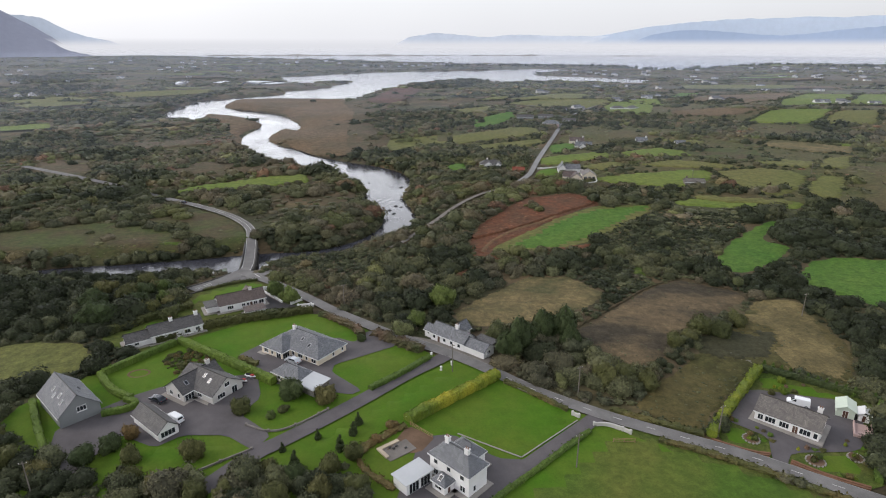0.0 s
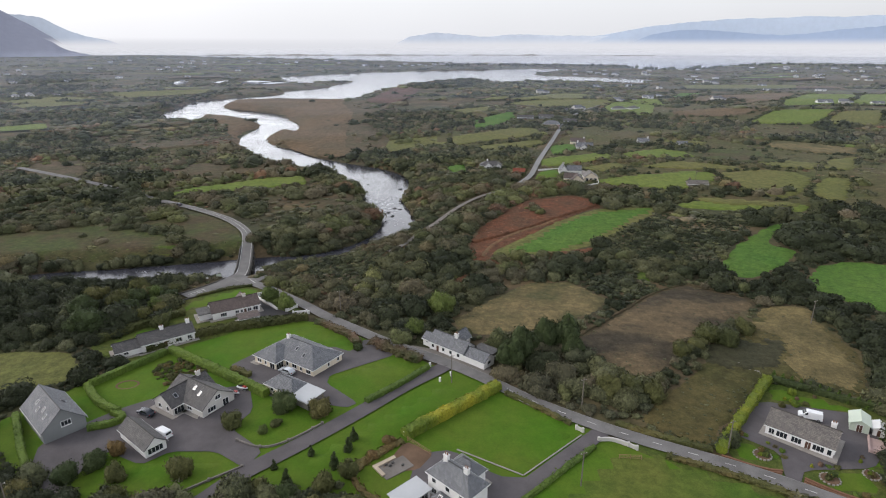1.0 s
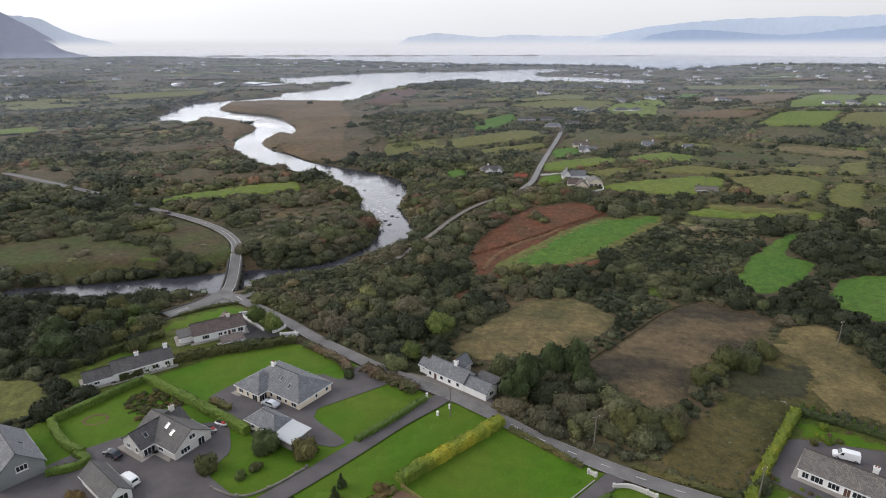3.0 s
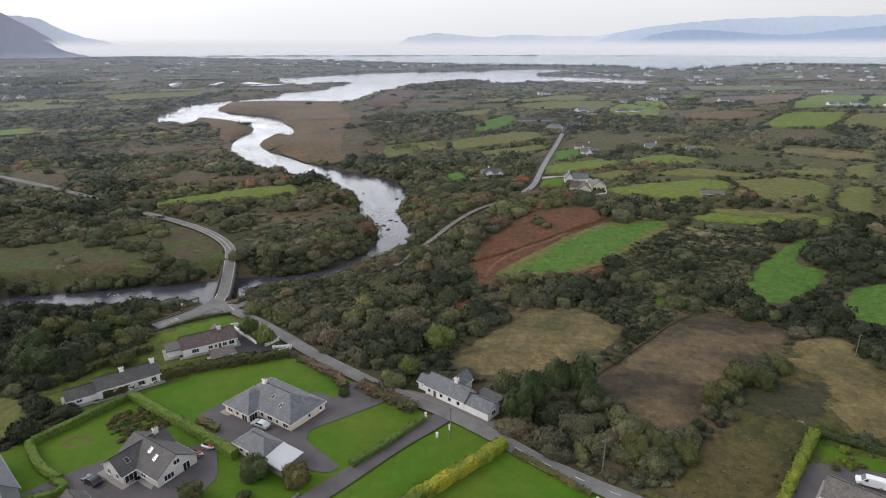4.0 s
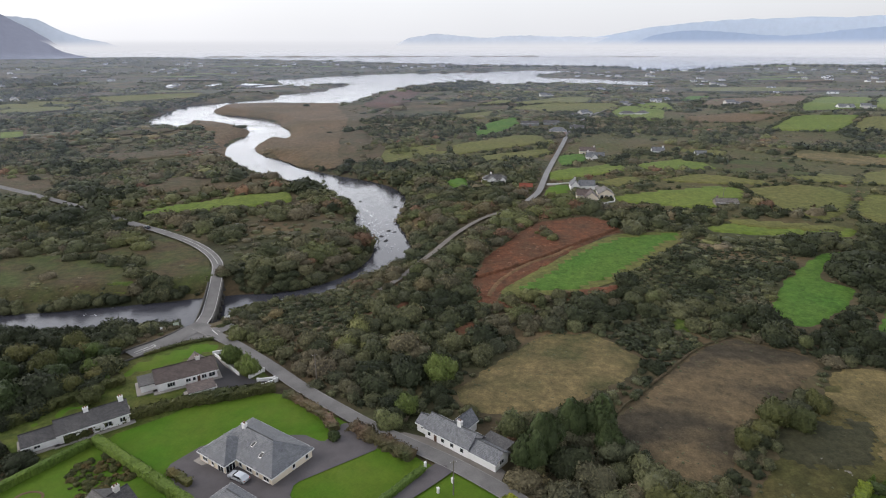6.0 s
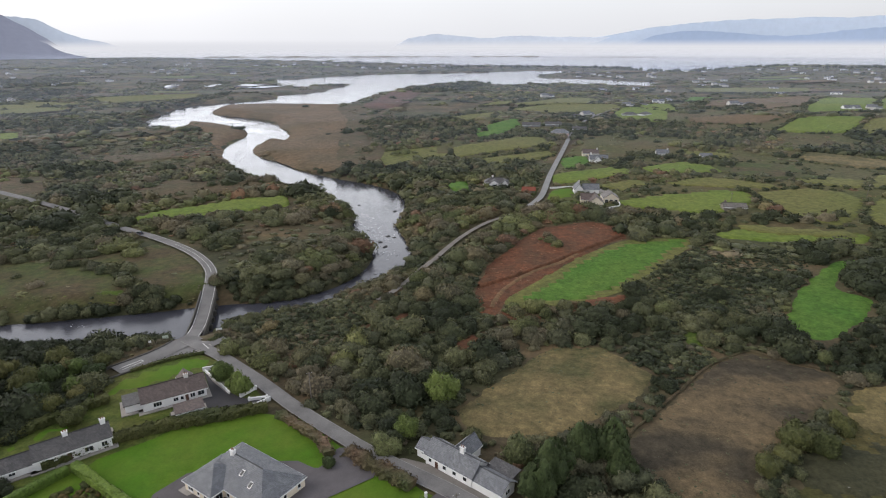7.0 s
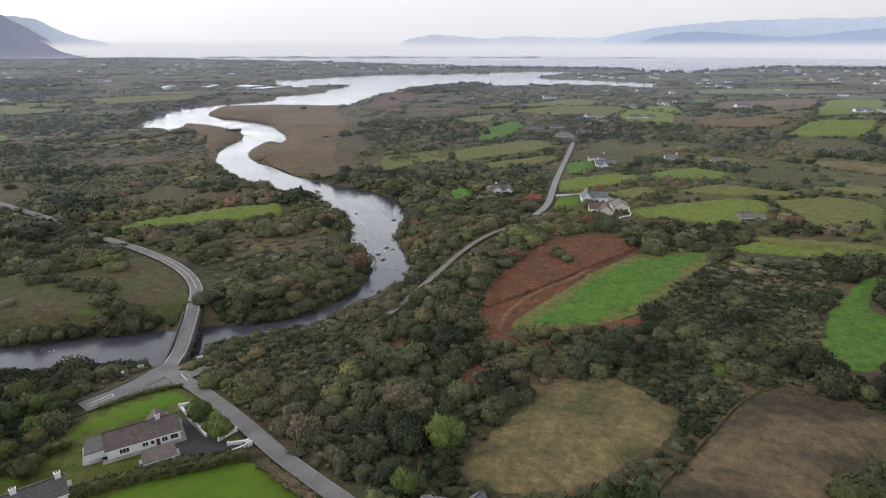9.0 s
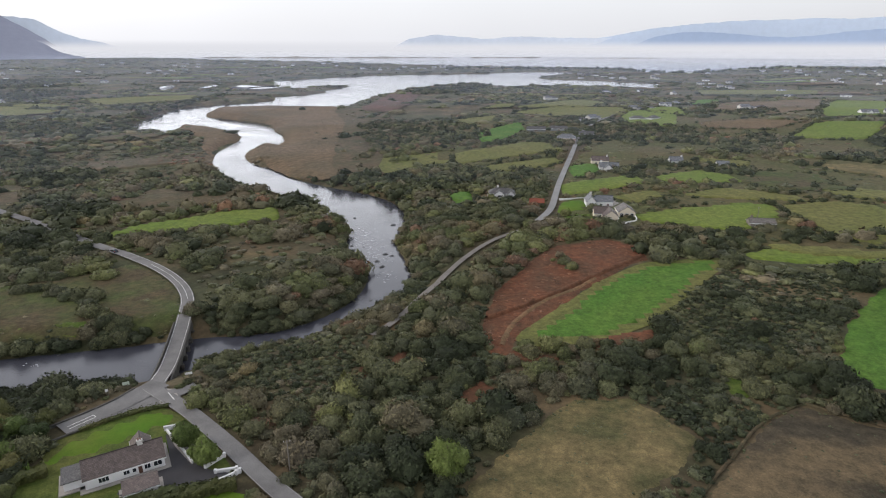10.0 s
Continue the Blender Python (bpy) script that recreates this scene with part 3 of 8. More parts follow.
FIELDS = [
    ("pasture", "bright", "lush green pasture strip beside dead bracken", [(24, 235), (41, 253), (53, 268), (77, 288), (111, 296), (105, 286), (82, 262), (66, 245), (46, 232), (31, 230)]),
    ("bracken_slope", "bracken", "rust-brown dead bracken above the river wood", [(11, 240), (20, 272), (32, 293), (48, 315), (73, 324), (85, 312), (82, 296), (72, 288), (53, 270), (39, 253), (24, 237), (18, 223), (13, 232)]),
    ("pasture", "bright", "bright green pasture closed in by scrub", [(107, 215), (122, 236), (141, 255), (156, 267), (171, 269), (151, 257), (138, 239), (147, 232), (134, 216), (113, 202), (106, 205)]),
    ("pasture", "bright", "bright green pasture below a scrubby bank", [(127, 195), (142, 213), (157, 219), (174, 215), (198, 208), (190, 166), (163, 160), (144, 172), (136, 179), (131, 186)]),
    ("rough_field", "tan", "dry tan grazing field ringed by bushes", [(3, 168), (11, 178), (21, 189), (32, 200.5), (47, 200), (57, 184.5), (48, 173), (38, 166), (26, 157.5), (17, 156), (9, 159), (4, 163)]),
    ("rough_field", "brownfield", "dark brown field of cut rushes with a low bank", [(39, 156), (48, 164), (65, 181), (73, 189), (86, 197), (102, 186), (102, 179), (90, 169), (70, 151), (60, 138), (53.6, 134.6), (45.3, 138.1), (39, 146)]),
    ("rough_field", "olive", "rushy olive and straw field beside the road", [(43.4, 116.6), (57.4, 129.5), (78, 151), (99, 170), (110, 177), (116, 164), (116, 146), (104, 125), (96, 132), (85, 136), (70, 122.2), (57.7, 107.5), (51.3, 110.3)]),
    ("pasture", "pasture", "green grazing field below the country road", [(12.9, 85), (33, 103.5), (41.5, 106.5), (47, 103), (54.5, 99.8), (61.6, 96.2), (68, 92), (75, 87.2), (84, 81.4), (92, 60), (39, 50), (-10, 60)]),
    ("pasture", "greenfar", "olive green pasture at the edge of the river wood", [(-143, 146), (-126, 148), (-112, 150), (-101, 148), (-94, 140), (-95, 132), (-109, 126), (-123, 122)]),
    ("pasture", "pasture", "narrow green field in the river wood", [(-162, 343), (-154, 360), (-116, 384), (-92, 390), (-85, 369), (-105, 358), (-139, 346)]),
    ("wet_meadow", "meadow", "olive and brown wet meadow beside the river", [(-220, 228), (-215, 259), (-171, 282), (-148, 290), (-130, 306), (-121, 301), (-105, 287), (-94, 271), (-89, 257), (-86, 247), (-99, 244), (-129, 238)]),
    ("reed_bed", "reed", "tawny brown reed bed along the estuary", [(-318, 890), (-300, 945), (-235, 955), (-150, 938), (-140, 870), (-118, 780), (-100, 690), (-92, 600), (-84, 530), (-70, 470), (-85, 470), (-110, 492), (-138, 530), (-148, 560), (-165, 600), (-148, 640), (-172, 712), (-200, 772), (-250, 820), (-296, 850)]),
    ("reed_bed", "reed", "small reedy island in the river", [(-176, 588), (-168, 650), (-150, 646), (-134, 606), (-130, 560), (-142, 536), (-156, 548)]),
    ("reed_bed", "reed", "tawny brown reed bed on a river spit", [(-270, 700), (-292, 742), (-296, 764), (-278, 752), (-240, 728), (-212, 697), (-200, 668), (-200, 620), (-198, 585), (-183, 535), (-160, 492), (-178, 520), (-205, 580), (-232, 650)]),
    ("pasture", "greenfar", "long olive green strip under a hedgerow", [(136, 317), (185, 300), (181, 290), (140, 300)]),
    ("pasture", "greenfar", "pale green field on the estuary plain", [(-573, 1063), (-432, 1148), (-403, 1044), (-502, 964)]),
    ("pasture", "pasture", "green field in the river plain", [(-464, 617), (-432, 657), (-404, 619), (-443, 590)]),
    ("pasture", "greenfar", "pale green strip on the river plain", [(-604, 863), (-559, 916), (-501, 860), (-569, 814)]),
    ("pasture", "upland", "green field round a small stone house", [(95, 362), (117, 371), (142, 376), (164, 381), (174, 373), (167, 355), (156, 342), (136, 331), (121, 337), (100, 349)]),
    ("pasture", "greenfar", "olive green pasture beside a stone house", [(177, 373), (210, 379), (222, 364), (220, 347), (197, 317), (182, 308), (173, 322), (173, 352)]),
    ("pasture", "greenfar", "olive green pasture under a hedgerow", [(224, 347), (244, 347), (212, 301), (201, 300), (203, 319)]),
    ("pasture", "greenfar", "narrow olive pasture above a farmyard", [(92, 400), (123, 415), (127, 399), (105, 383)]),
    ("pasture", "greenfar", "narrow olive strip between hedgerows", [(133, 400), (169, 419), (197, 392), (197, 379), (160, 388)]),
    ("pasture", "upland", "green pasture beside the straight road", [(76, 442), (125, 461), (131, 438), (116, 428), (81, 409), (71, 412)]),
    ("pasture", "upland", "green strip of pasture between dark hedges", [(139, 456), (173, 470), (193, 448), (194, 430), (159, 431), (138, 439)]),
    ("pasture", "bright", "bright green paddock beside a white house", [(92, 499), (115, 510), (109, 475), (91, 459), (86, 465)]),
    ("pasture", "greenfar", "pale olive field behind a cottage", [(191, 513), (221, 493), (210, 476), (188, 476), (183, 490)]),
    ("rough_field", "tan", "dry tan strip of hay meadow", [(256, 469), (277, 490), (294, 473), (314, 445), (299, 424), (276, 428), (258, 450)]),
    ("pasture", "upland", "green corner of a hay meadow", [(311, 470), (324, 460), (315, 447), (308, 456)]),
    ("rough_field", "meadow", "brown rushy field between hedgerows", [(190, 471), (240, 447), (232, 418), (236, 399), (201, 407), (182, 431)]),
    ("pasture", "greenfar", "olive rushy pasture by a hedgerow", [(224, 420), (236, 405), (253, 393), (236, 372), (220, 385), (214, 398)]),
    ("pasture", "greenfar", "yellow-green rushy pasture on rising ground", [(262, 402), (293, 415), (257, 365), (243, 376)]),
    ("pasture", "upland", "long green strip below a hedge of willows", [(122, 303), (151, 312), (174, 304), (190, 296), (180, 285), (147, 289), (124, 295)]),
    ("pasture", "greenfar", "yellow-green hummocky pasture by the road", [(11, 559), (48, 586), (76, 603), (94, 595), (95, 566), (75, 550), (34, 526), (10, 510)]),
    ("pasture", "greenfar", "pale rushy pasture with a dotted hedge", [(12, 491), (42, 513), (87, 535), (92, 519), (67, 495), (18, 472)]),
    ("pasture", "bright", "bright green plot behind farm sheds", [(30, 648), (61, 702), (88, 737), (85, 677), (62, 624), (38, 598)]),
    ("pasture", "bright", "small bright green plot by a white bungalow", [(3, 419), (17, 428), (18, 401), (8, 396)]),
    ("pasture", "greenfar", "pale green field above farm sheds", [(89, 822), (161, 893), (237, 879), (233, 835), (175, 747), (129, 791)]),
    ("pasture", "greenfar", "olive field below the estuary", [(100, 888), (199, 1002), (239, 983), (201, 891), (119, 875)]),
    ("pasture", "greenfar", "small olive field below the estuary", [(54, 877), (85, 937), (108, 937), (96, 888)]),
    ("pasture", "greenfar", "narrow olive field below the estuary", [(14, 750), (72, 799), (62, 749), (26, 718)]),
    ("pasture", "upland", "green field round white bungalows", [(204, 756), (240, 833), (278, 793), (235, 675), (193, 690)]),
    ("pasture", "upland", "green field beyond white bungalows", [(267, 872), (306, 858), (276, 747), (254, 806)]),
    ("pasture", "bright", "small bright green field before a brown moor", [(349, 919), (401, 1023), (436, 1020), (366, 914)]),
    ("pasture", "upland", "square green field with a white house", [(587, 988), (661, 966), (435, 658), (364, 652)]),
    ("pasture", "upland", "green field on rising ground", [(667, 967), (735, 972), (495, 659), (437, 653)]),
    ("pasture", "upland", "wide yellow-green field below a white house", [(344, 621), (400, 611), (340, 543), (290, 569)]),
    ("pasture", "greenfar", "straw-green field on rising ground", [(396, 599), (440, 601), (383, 524), (345, 544)]),
    ("rough_field", "reed", "red-brown moor field among hedgerows", [(404, 957), (620, 1059), (415, 736), (337, 686), (319, 789)]),
    ("rough_field", "reed", "brown moor field beside scrub", [(262, 687), (313, 673), (333, 631), (297, 603), (253, 647)]),
    ("pasture", "greenfar", "long green strips near the coast", [(501, 1262), (717, 1243), (662, 1148), (462, 1139)]),
]
for k, (name, mat, label, outline) in enumerate(FIELDS):
    if np.mean(outline, 0)[1] > 300 and mat not in ("reed", "bracken"):  # the upland fields run up to their hedges
        outline = [tuple(q) for q in (np.array(outline) - np.mean(outline, 0)) * 1.04 + np.mean(outline, 0)]
        mat = "upland" if mat == "pasture" else mat
        FIELDS[k] = (name, mat, label, outline)
    drape(name, outline, M[mat], label, "field", {"meadow": 0.05, "reed": 0.03}.get(mat, 0.0), 1 if np.mean(outline, 0)[1] > 326 else 2, 0.2 if mat == "reed" else 0.5 if np.mean(outline, 0)[1] > 300 else 0.1, 3.0 if mat == "reed" else 0.8)

PATCHES = [
    ("bracken", "dead bracken along a track in the wood", [(-26, 211), (-23, 219), (-15, 222), (-15, 234), (-12, 234), (-11, 219), (-18, 216), (-22, 210)]),
    ("bracken", "dead bracken in a gap of the wood", [(-1, 196), (9, 210), (14, 205), (12, 200), (5, 196)]),
    ("bracken", "rusty bracken below a green pasture", [(43, 231), (64, 238), (63, 229), (44, 223)]),
    ("rough_lawn", "green grass hollow among bushes", [(72, 209), (78, 212), (75, 200), (71, 198)]),
    ("rough_lawn", "pale green wet corner of a riverside meadow", [(-137, 239), (-133, 247), (-128, 255), (-117, 250), (-114, 243), (-127, 239)]),
    ("heath", "rusty sedge in a riverside meadow", [(-135, 280), (-121, 290), (-104, 274), (-101, 264), (-114, 261), (-126, 264)]),
    ("bracken", "patch of dead bracken below a green pasture", [(13, 233), (19, 226), (32, 222), (32, 219), (18, 219), (12, 224)]),
    ("wetpatch", "dark wet hollow in a rushy field", [(66, 148), (80, 156), (92, 157), (98, 153), (96, 146), (84, 138), (72, 139)]),
    ("strawpatch", "pale straw patch of dry grass in a rushy field", [(103, 177), (116, 178), (116, 162), (111, 139), (104, 126), (96, 131), (90, 135), (96, 148), (95, 166)]),
]
UNDER = [
    (0.16, "heath", "mottled brown heath behind the reed bed", [(-110, 900), (-150, 900), (-150, 780), (-130, 690), (-112, 600), (-104, 530), (-76, 474), (-50, 474), (-40, 545), (-62, 580), (-74, 660), (-50, 704), (-56, 843)]),
    (0.1, "heather", "dark red heather moor on the estuary shore", [(-112, 880), (-104, 960), (-84, 1150), (-66, 1290), (-40, 1180), (-36, 1080), (-48, 924), (-70, 840)]),
    (0.1, "heath", "brown heath strip beside the river", [(-340, 655), (-289, 680), (-270, 655), (-322, 628)]),
    (0.12, "greenfar", "yellow-green rushy pasture above the river", [(-43, 545), (26, 575), (97, 596), (90, 535), (55, 506), (-9, 510), (-38, 477), (-56, 524)]),
    (0.12, "heath", "brown heath clearing in the river wood", [(-280, 533), (-227, 556), (-205, 524), (-252, 498)]),
    (0.1, "heath", "brown heath beside a narrow green field", [(-176, 430), (-149, 443), (-116, 433), (-119, 402), (-160, 402)]),
    (0.0, "strawpatch", "pale straw track across brown heath", [(-318, 609), (-290, 622), (-262, 641), (-256, 630), (-284, 611), (-309, 599)]),
    (0.15, "heath", "brown heath patch in the river wood", [(-305, 438), (-283, 459), (-238, 410), (-243, 378), (-263, 378)]),
    (0.15, "heath", "brown heath above a green field", [(-193, 401), (-179, 445), (-138, 418), (-140, 392), (-169, 379)]),
    (0.05, "greenfar", "coarse grass rim round a green strip", [(20, 233), (39, 255), (52, 270), (77, 290.5), (113, 299), (107, 285), (84, 260), (68, 242), (46, 229.5), (30, 227)]),
    (1, "lawn", "mown grass between gardens and drives", [(-100, 116), (-88, 133), (-74, 149), (-62, 161), (-45, 168), (-30, 164), (-18, 152), (-2, 140), (14, 130), (33, 112), (48, 101), (60, 80), (30, 60), (-90, 60)]),
    (1, "rough_lawn", "unmown grass round roadside bungalows", [(-100, 152), (-82, 176), (-88, 182), (-74, 200), (-58, 192), (-40, 171), (-60, 161), (-74, 148), (-84, 141)]),
    (1, "rough_lawn", "rough verge between road and pasture", [(38, 106), (42, 109), (52, 105), (62.5, 99.5), (75, 92), (86, 86), (112, 71), (108, 66), (84, 80), (72, 87), (60, 94), (50, 99), (42, 102.5)]),
    (1, "rough_lawn", "grass verge along the country road", [(57, 104), (83, 135), (106, 120.5), (84, 88)]),
    (0.45, "meadow", "patchwork of rough green upland pasture", [(60, 372), (92, 334), (150, 300), (235, 280), (300, 330), (420, 480), (480, 640), (360, 760), (260, 760), (150, 640), (92, 500)]),
    (0.5, "meadow", "rough green pasture beside the estuary", [(0, 500), (90, 520), (125, 650), (180, 770), (140, 880), (40, 760), (-20, 640)]),
]
for keep, mat, label, outline in UNDER:
    if mat == "meadow":
        drape("rough_grass", outline, M["upland_floor"], label, "grass", keep, 2, -0.15, 6.0)
        continue
    drape("rough_grass", outline, M[mat], label, "grass", keep, 2, 0.05, 3.0 if "heath" in mat else 0.5)

plain_rng = np.random.RandomState(404)  # small fields scattered over the coastal plain
for i in range(90):
    cx, cy = plain_rng.uniform(-1500, 1500), plain_rng.uniform(880, 2350)
    long, short, turn = plain_rng.uniform(35, 80), plain_rng.uniform(14, 34), plain_rng.uniform(-0.35, 0.35)
    if abs(cx) > 0.8 * cy or (-250 < cx < 120 and cy < 1200) or (120 < cx < 620 and cy < 1000):
        continue
    c, q = math.cos(turn), math.sin(turn)
    p = [(cx + u * long * c - v * short * q, cy + u * long * q + v * short * c) for u, v in ((-1, -1), (1, -0.9), (0.95, 1), (-1.05, 0.9))]
    if shore(np.array([w[0] for w in p]), np.array([w[1] for w in p])).min() < 15:
        continue
    drape("pasture", p, M[("greenfar", "heath", "reed", "greenfar", "upland")[i % 5]], ("olive field on the coastal plain", "brown heath field on the coastal plain", "tawny field on the coastal plain", "pale olive field on the coastal plain", "green field on the coastal plain")[i % 5], "field", 0.0, 1, 0.3, 0.8)

for mat, label, outline in PATCHES:
    drape("rough_grass", outline, M[mat], label, "grass", 0.25 if mat in ("bracken", "heath", "rough_lawn") else 0.0, 2, 0.16 if mat != "wetpatch" else 0.2, 1.6 if mat not in ("strawpatch", "wetpatch") else 3.2)

for outline in ([(-563, 1291), (-546, 1315), (-563, 1366), (-584, 1375)], [(-487, 1315), (-485, 1366), (-478, 1384), (-465, 1298)], [(-429, 1282), (-430, 1366), (-416, 1402), (-358, 1421), (-352, 1383), (-378, 1357), (-402, 1314)], [(-388, 1314), (-349, 1339), (-331, 1314), (-353, 1267), (-392, 1282)]):
    drape("tidal_pool", outline, M["water"], "shallow tidal pool on the estuary marsh", "pool", 0.0, 2, 0.5, 7.0)

LAWNS = [
    ("pale mown lawn before a farmhouse", [(59, 370), (67, 396), (79, 396), (78, 381), (74, 372)]),
    ("green lawn below a farmhouse", [(61, 363), (78, 369), (75, 355), (65, 351), (61, 354)]),
    ("mown green lawn inside a low kerb", [(-4.7, 108), (15, 124.6), (29.8, 112), (15.9, 99), (3.4, 106.1)]),
    ("long mown lawn strip with small conifers", [(-30.6, 99.6), (-16, 114.6), (-0.3, 130), (6.8, 127.8), (-7.9, 110.4), (-16.1, 105.2), (-25.3, 96.2)]),
    ("bright mown front lawn with a curved edge", [(-27.9, 131.6), (-21.4, 137.7), (-8, 143.4), (-3.8, 139.4), (-17.5, 122.6)]),
    ("wide mown lawn behind a slate-roofed bungalow", [(-68, 143), (-66, 152), (-57, 161.5), (-42, 165), (-31, 161), (-23, 153), (-27, 148), (-44, 152), (-50, 147), (-56, 140)]),
    ("walled garden lawn with a round flower bed", [(-86, 131), (-75, 144), (-67, 137), (-70.7, 123.5), (-74.4, 120.8), (-80.5, 123.7)]),
    ("mown lawn beside the bridge road", [(-86, 172), (-82, 186), (-69, 197), (-66, 197), (-62, 191), (-67, 185), (-76, 178)]),
    ("garden lawn below a gravel yard", [(-63.2, 94.9), (-59.1, 102), (-53.5, 101.6), (-41.9, 101.5), (-44.3, 98.8), (-50.7, 94.7), (-56.4, 90.1)]),
    ("shrubby garden lawn inside a low wall", [(-44, 109), (-42.7, 122.4), (-30.4, 122.3), (-26.5, 115.3), (-31, 109), (-38, 106)]),
    ("curved roadside lawn with a round flower bed", [(58.5, 106), (64.5, 111), (71.5, 105.6), (68, 101.4), (64.5, 101.2)]),
    ("curved roadside lawn with flower beds", [(72.5, 99), (76, 101.5), (86, 102), (89, 105), (92, 103.5), (84, 92), (77, 94.5)]),
    ("narrow back lawn under a clipped hedge", [(77, 126), (83, 132), (95, 125.5), (103, 119), (96, 119), (86, 123)]),
    ("narrow lawn in front of a long bungalow", [(-96, 154), (-85, 166), (-82, 163), (-93, 151)]),
    ("small rough lawn behind a shed", [(-15, 97), (-10, 101), (-6, 96), (-11, 92.5)]),
]
for label, outline in LAWNS:
    drape("lawn", outline, M["lawn"], label, "lawn", 0.0, 1, 0.14, 0.1)

YARDS = [
    ("tarmac", "dark tarmac drive round a cream bungalow", [(-55.4, 139.2), (-50, 147), (-30, 150), (-25, 147), (-22.6, 150), (-22, 154), (-18, 154), (-12.1, 145.4), (-21.5, 138.7), (-28, 134), (-28.1, 130.2), (-19.4, 122), (-21.6, 120), (-29.5, 121.8), (-40.1, 124), (-50.5, 133.1)]),
    ("tarmac", "wide tarmac yard between houses", [(-77.9, 116.4), (-73.6, 121), (-67.9, 125), (-47, 130), (-42.8, 118.8), (-45.6, 112.2), (-36.7, 105), (-38.7, 99.6), (-46.3, 104.8), (-55.7, 105), (-60, 101), (-69.8, 105.7), (-72, 92), (-80.7, 98.2), (-84.5, 107.8)]),
    ("tarmac", "dark tarmac drive round a grey-roofed bungalow", [(67, 116), (75.7, 125.4), (98, 120), (94.6, 107.6), (88, 101.7), (73.2, 100.8), (69.5, 96), (68, 98.5), (71, 106), (64.5, 111.8)]),
    ("black_tarmac", "black tarmac forecourt beside a bungalow", [(-63, 187), (-52, 176), (-49, 174), (-41, 172), (-50, 167), (-58, 164), (-64, 167), (-58, 178)]),
    ("tarmac", "grey yard round a white two-storey house", [(-4.6, 104.5), (2.2, 105.8), (11.3, 98), (17, 97.6), (24.5, 103.9), (25.9, 102.1), (9.2, 85), (-9.6, 82), (-6, 97)]),
    ("asphalt", "wide grey paved junction by the bridge", [(-80, 214), (-78.6, 206), (-80.6, 200), (-85, 192.6), (-83.4, 189.8), (-77, 194.6), (-71.6, 197.8), (-66, 199.2), (-66, 203), (-71, 206), (-75.4, 214)]),
    ("concrete", "pale concrete farmyard between buildings", [(86, 374), (100, 390), (101, 401), (92, 395), (86, 380)]),
    ("gravel", "walled gravel forecourt of farm buildings", [(83, 346), (95, 357), (95, 350), (86, 344), (81, 334)]),
    ("concrete", "pale concrete strip beside a forecourt wall", [(-62, 186), (-60, 187), (-53, 178), (-52, 175), (-58, 181)]),
    ("concrete", "pale concrete apron at the bridge junction", [(-74, 206), (-69, 206), (-65, 200), (-69, 198)]),
    ("gravel", "gravel forecourt of a white cottage", [(-9, 151), (1.3, 147.1), (13.5, 138.2), (12, 134.5), (-5, 145.8)]),
    ("soil", "bare brown garden soil beside a fence", [(-12, 99), (-7.5, 108.5), (-1.5, 104.5), (-4.5, 99.5)]),
]
for mat, label, outline in YARDS:
    drape("yard", outline, M[mat], label, "drive", 0.0, 1, 0.36 if "apron" in label else 0.16, 0.0)


# ---- roads ----
def smooth_line(pts, step=3.0):
    p = chaikin(pts, 3, False)
    s = np.r_[0, np.cumsum(np.hypot(*np.diff(p, axis=0).T))]
    t = np.linspace(0, s[-1], max(3, int(s[-1] / step)))
    return np.stack([np.interp(t, s, p[:, 0]), np.interp(t, s, p[:, 1])], 1)


ROADS = []


def side_of(p):
    d = np.gradient(p, axis=0)
    d /= np.linalg.norm(d, axis=1)[:, None]
    return np.stack([-d[:, 1], d[:, 0]], 1)


def road_height(p):
    z = ground_at(p[:, 0], p[:, 1])
    past = np.maximum(0, np.maximum(210 - p[:, 1], p[:, 1] - 256))
    deck = -2.1 - 0.05 * past  # the causeway ramps down from the bridge
    return np.where((p[:, 0] < -70) & (p[:, 0] > -125) & (p[:, 1] > 200) & (p[:, 1] < 310), np.maximum(z, deck), z)


def ribbon(name, p, offsets, lift, mat, label, category, height=road_height):
    nrm = side_of(p)
    z = np.convolve(np.pad(height(p), 3, "edge"), np.ones(7) / 7, "valid")
    far = np.hypot(p[:, 0], p[:, 1]) * 0.0014
    v = np.concatenate([np.c_[p + nrm * o, z + lift + far - abs(o) * 0.01] for o in offsets])
    k, nn = len(offsets), len(p)
    f = [(j * nn + i, (j + 1) * nn + i, (j + 1) * nn + i + 1, j * nn + i + 1) for j in range(k - 1) for i in range(nn - 1)]
    f = [tuple(reversed(q)) for q in f] if (offsets[0] < offsets[-1]) else f
    return tagged(put_mesh(name, v, f, mat, None, True), label, category, kind="structure")


def road(pts, width, mat, label, lift=0.2, clear=1.5):
    p = smooth_line(pts)
    h = width / 2
    ROADS.append((p, h + clear))
    return ribbon("road", p, (-h, -h / 2, 0, h / 2, h), lift, M[mat], label, "road"), p


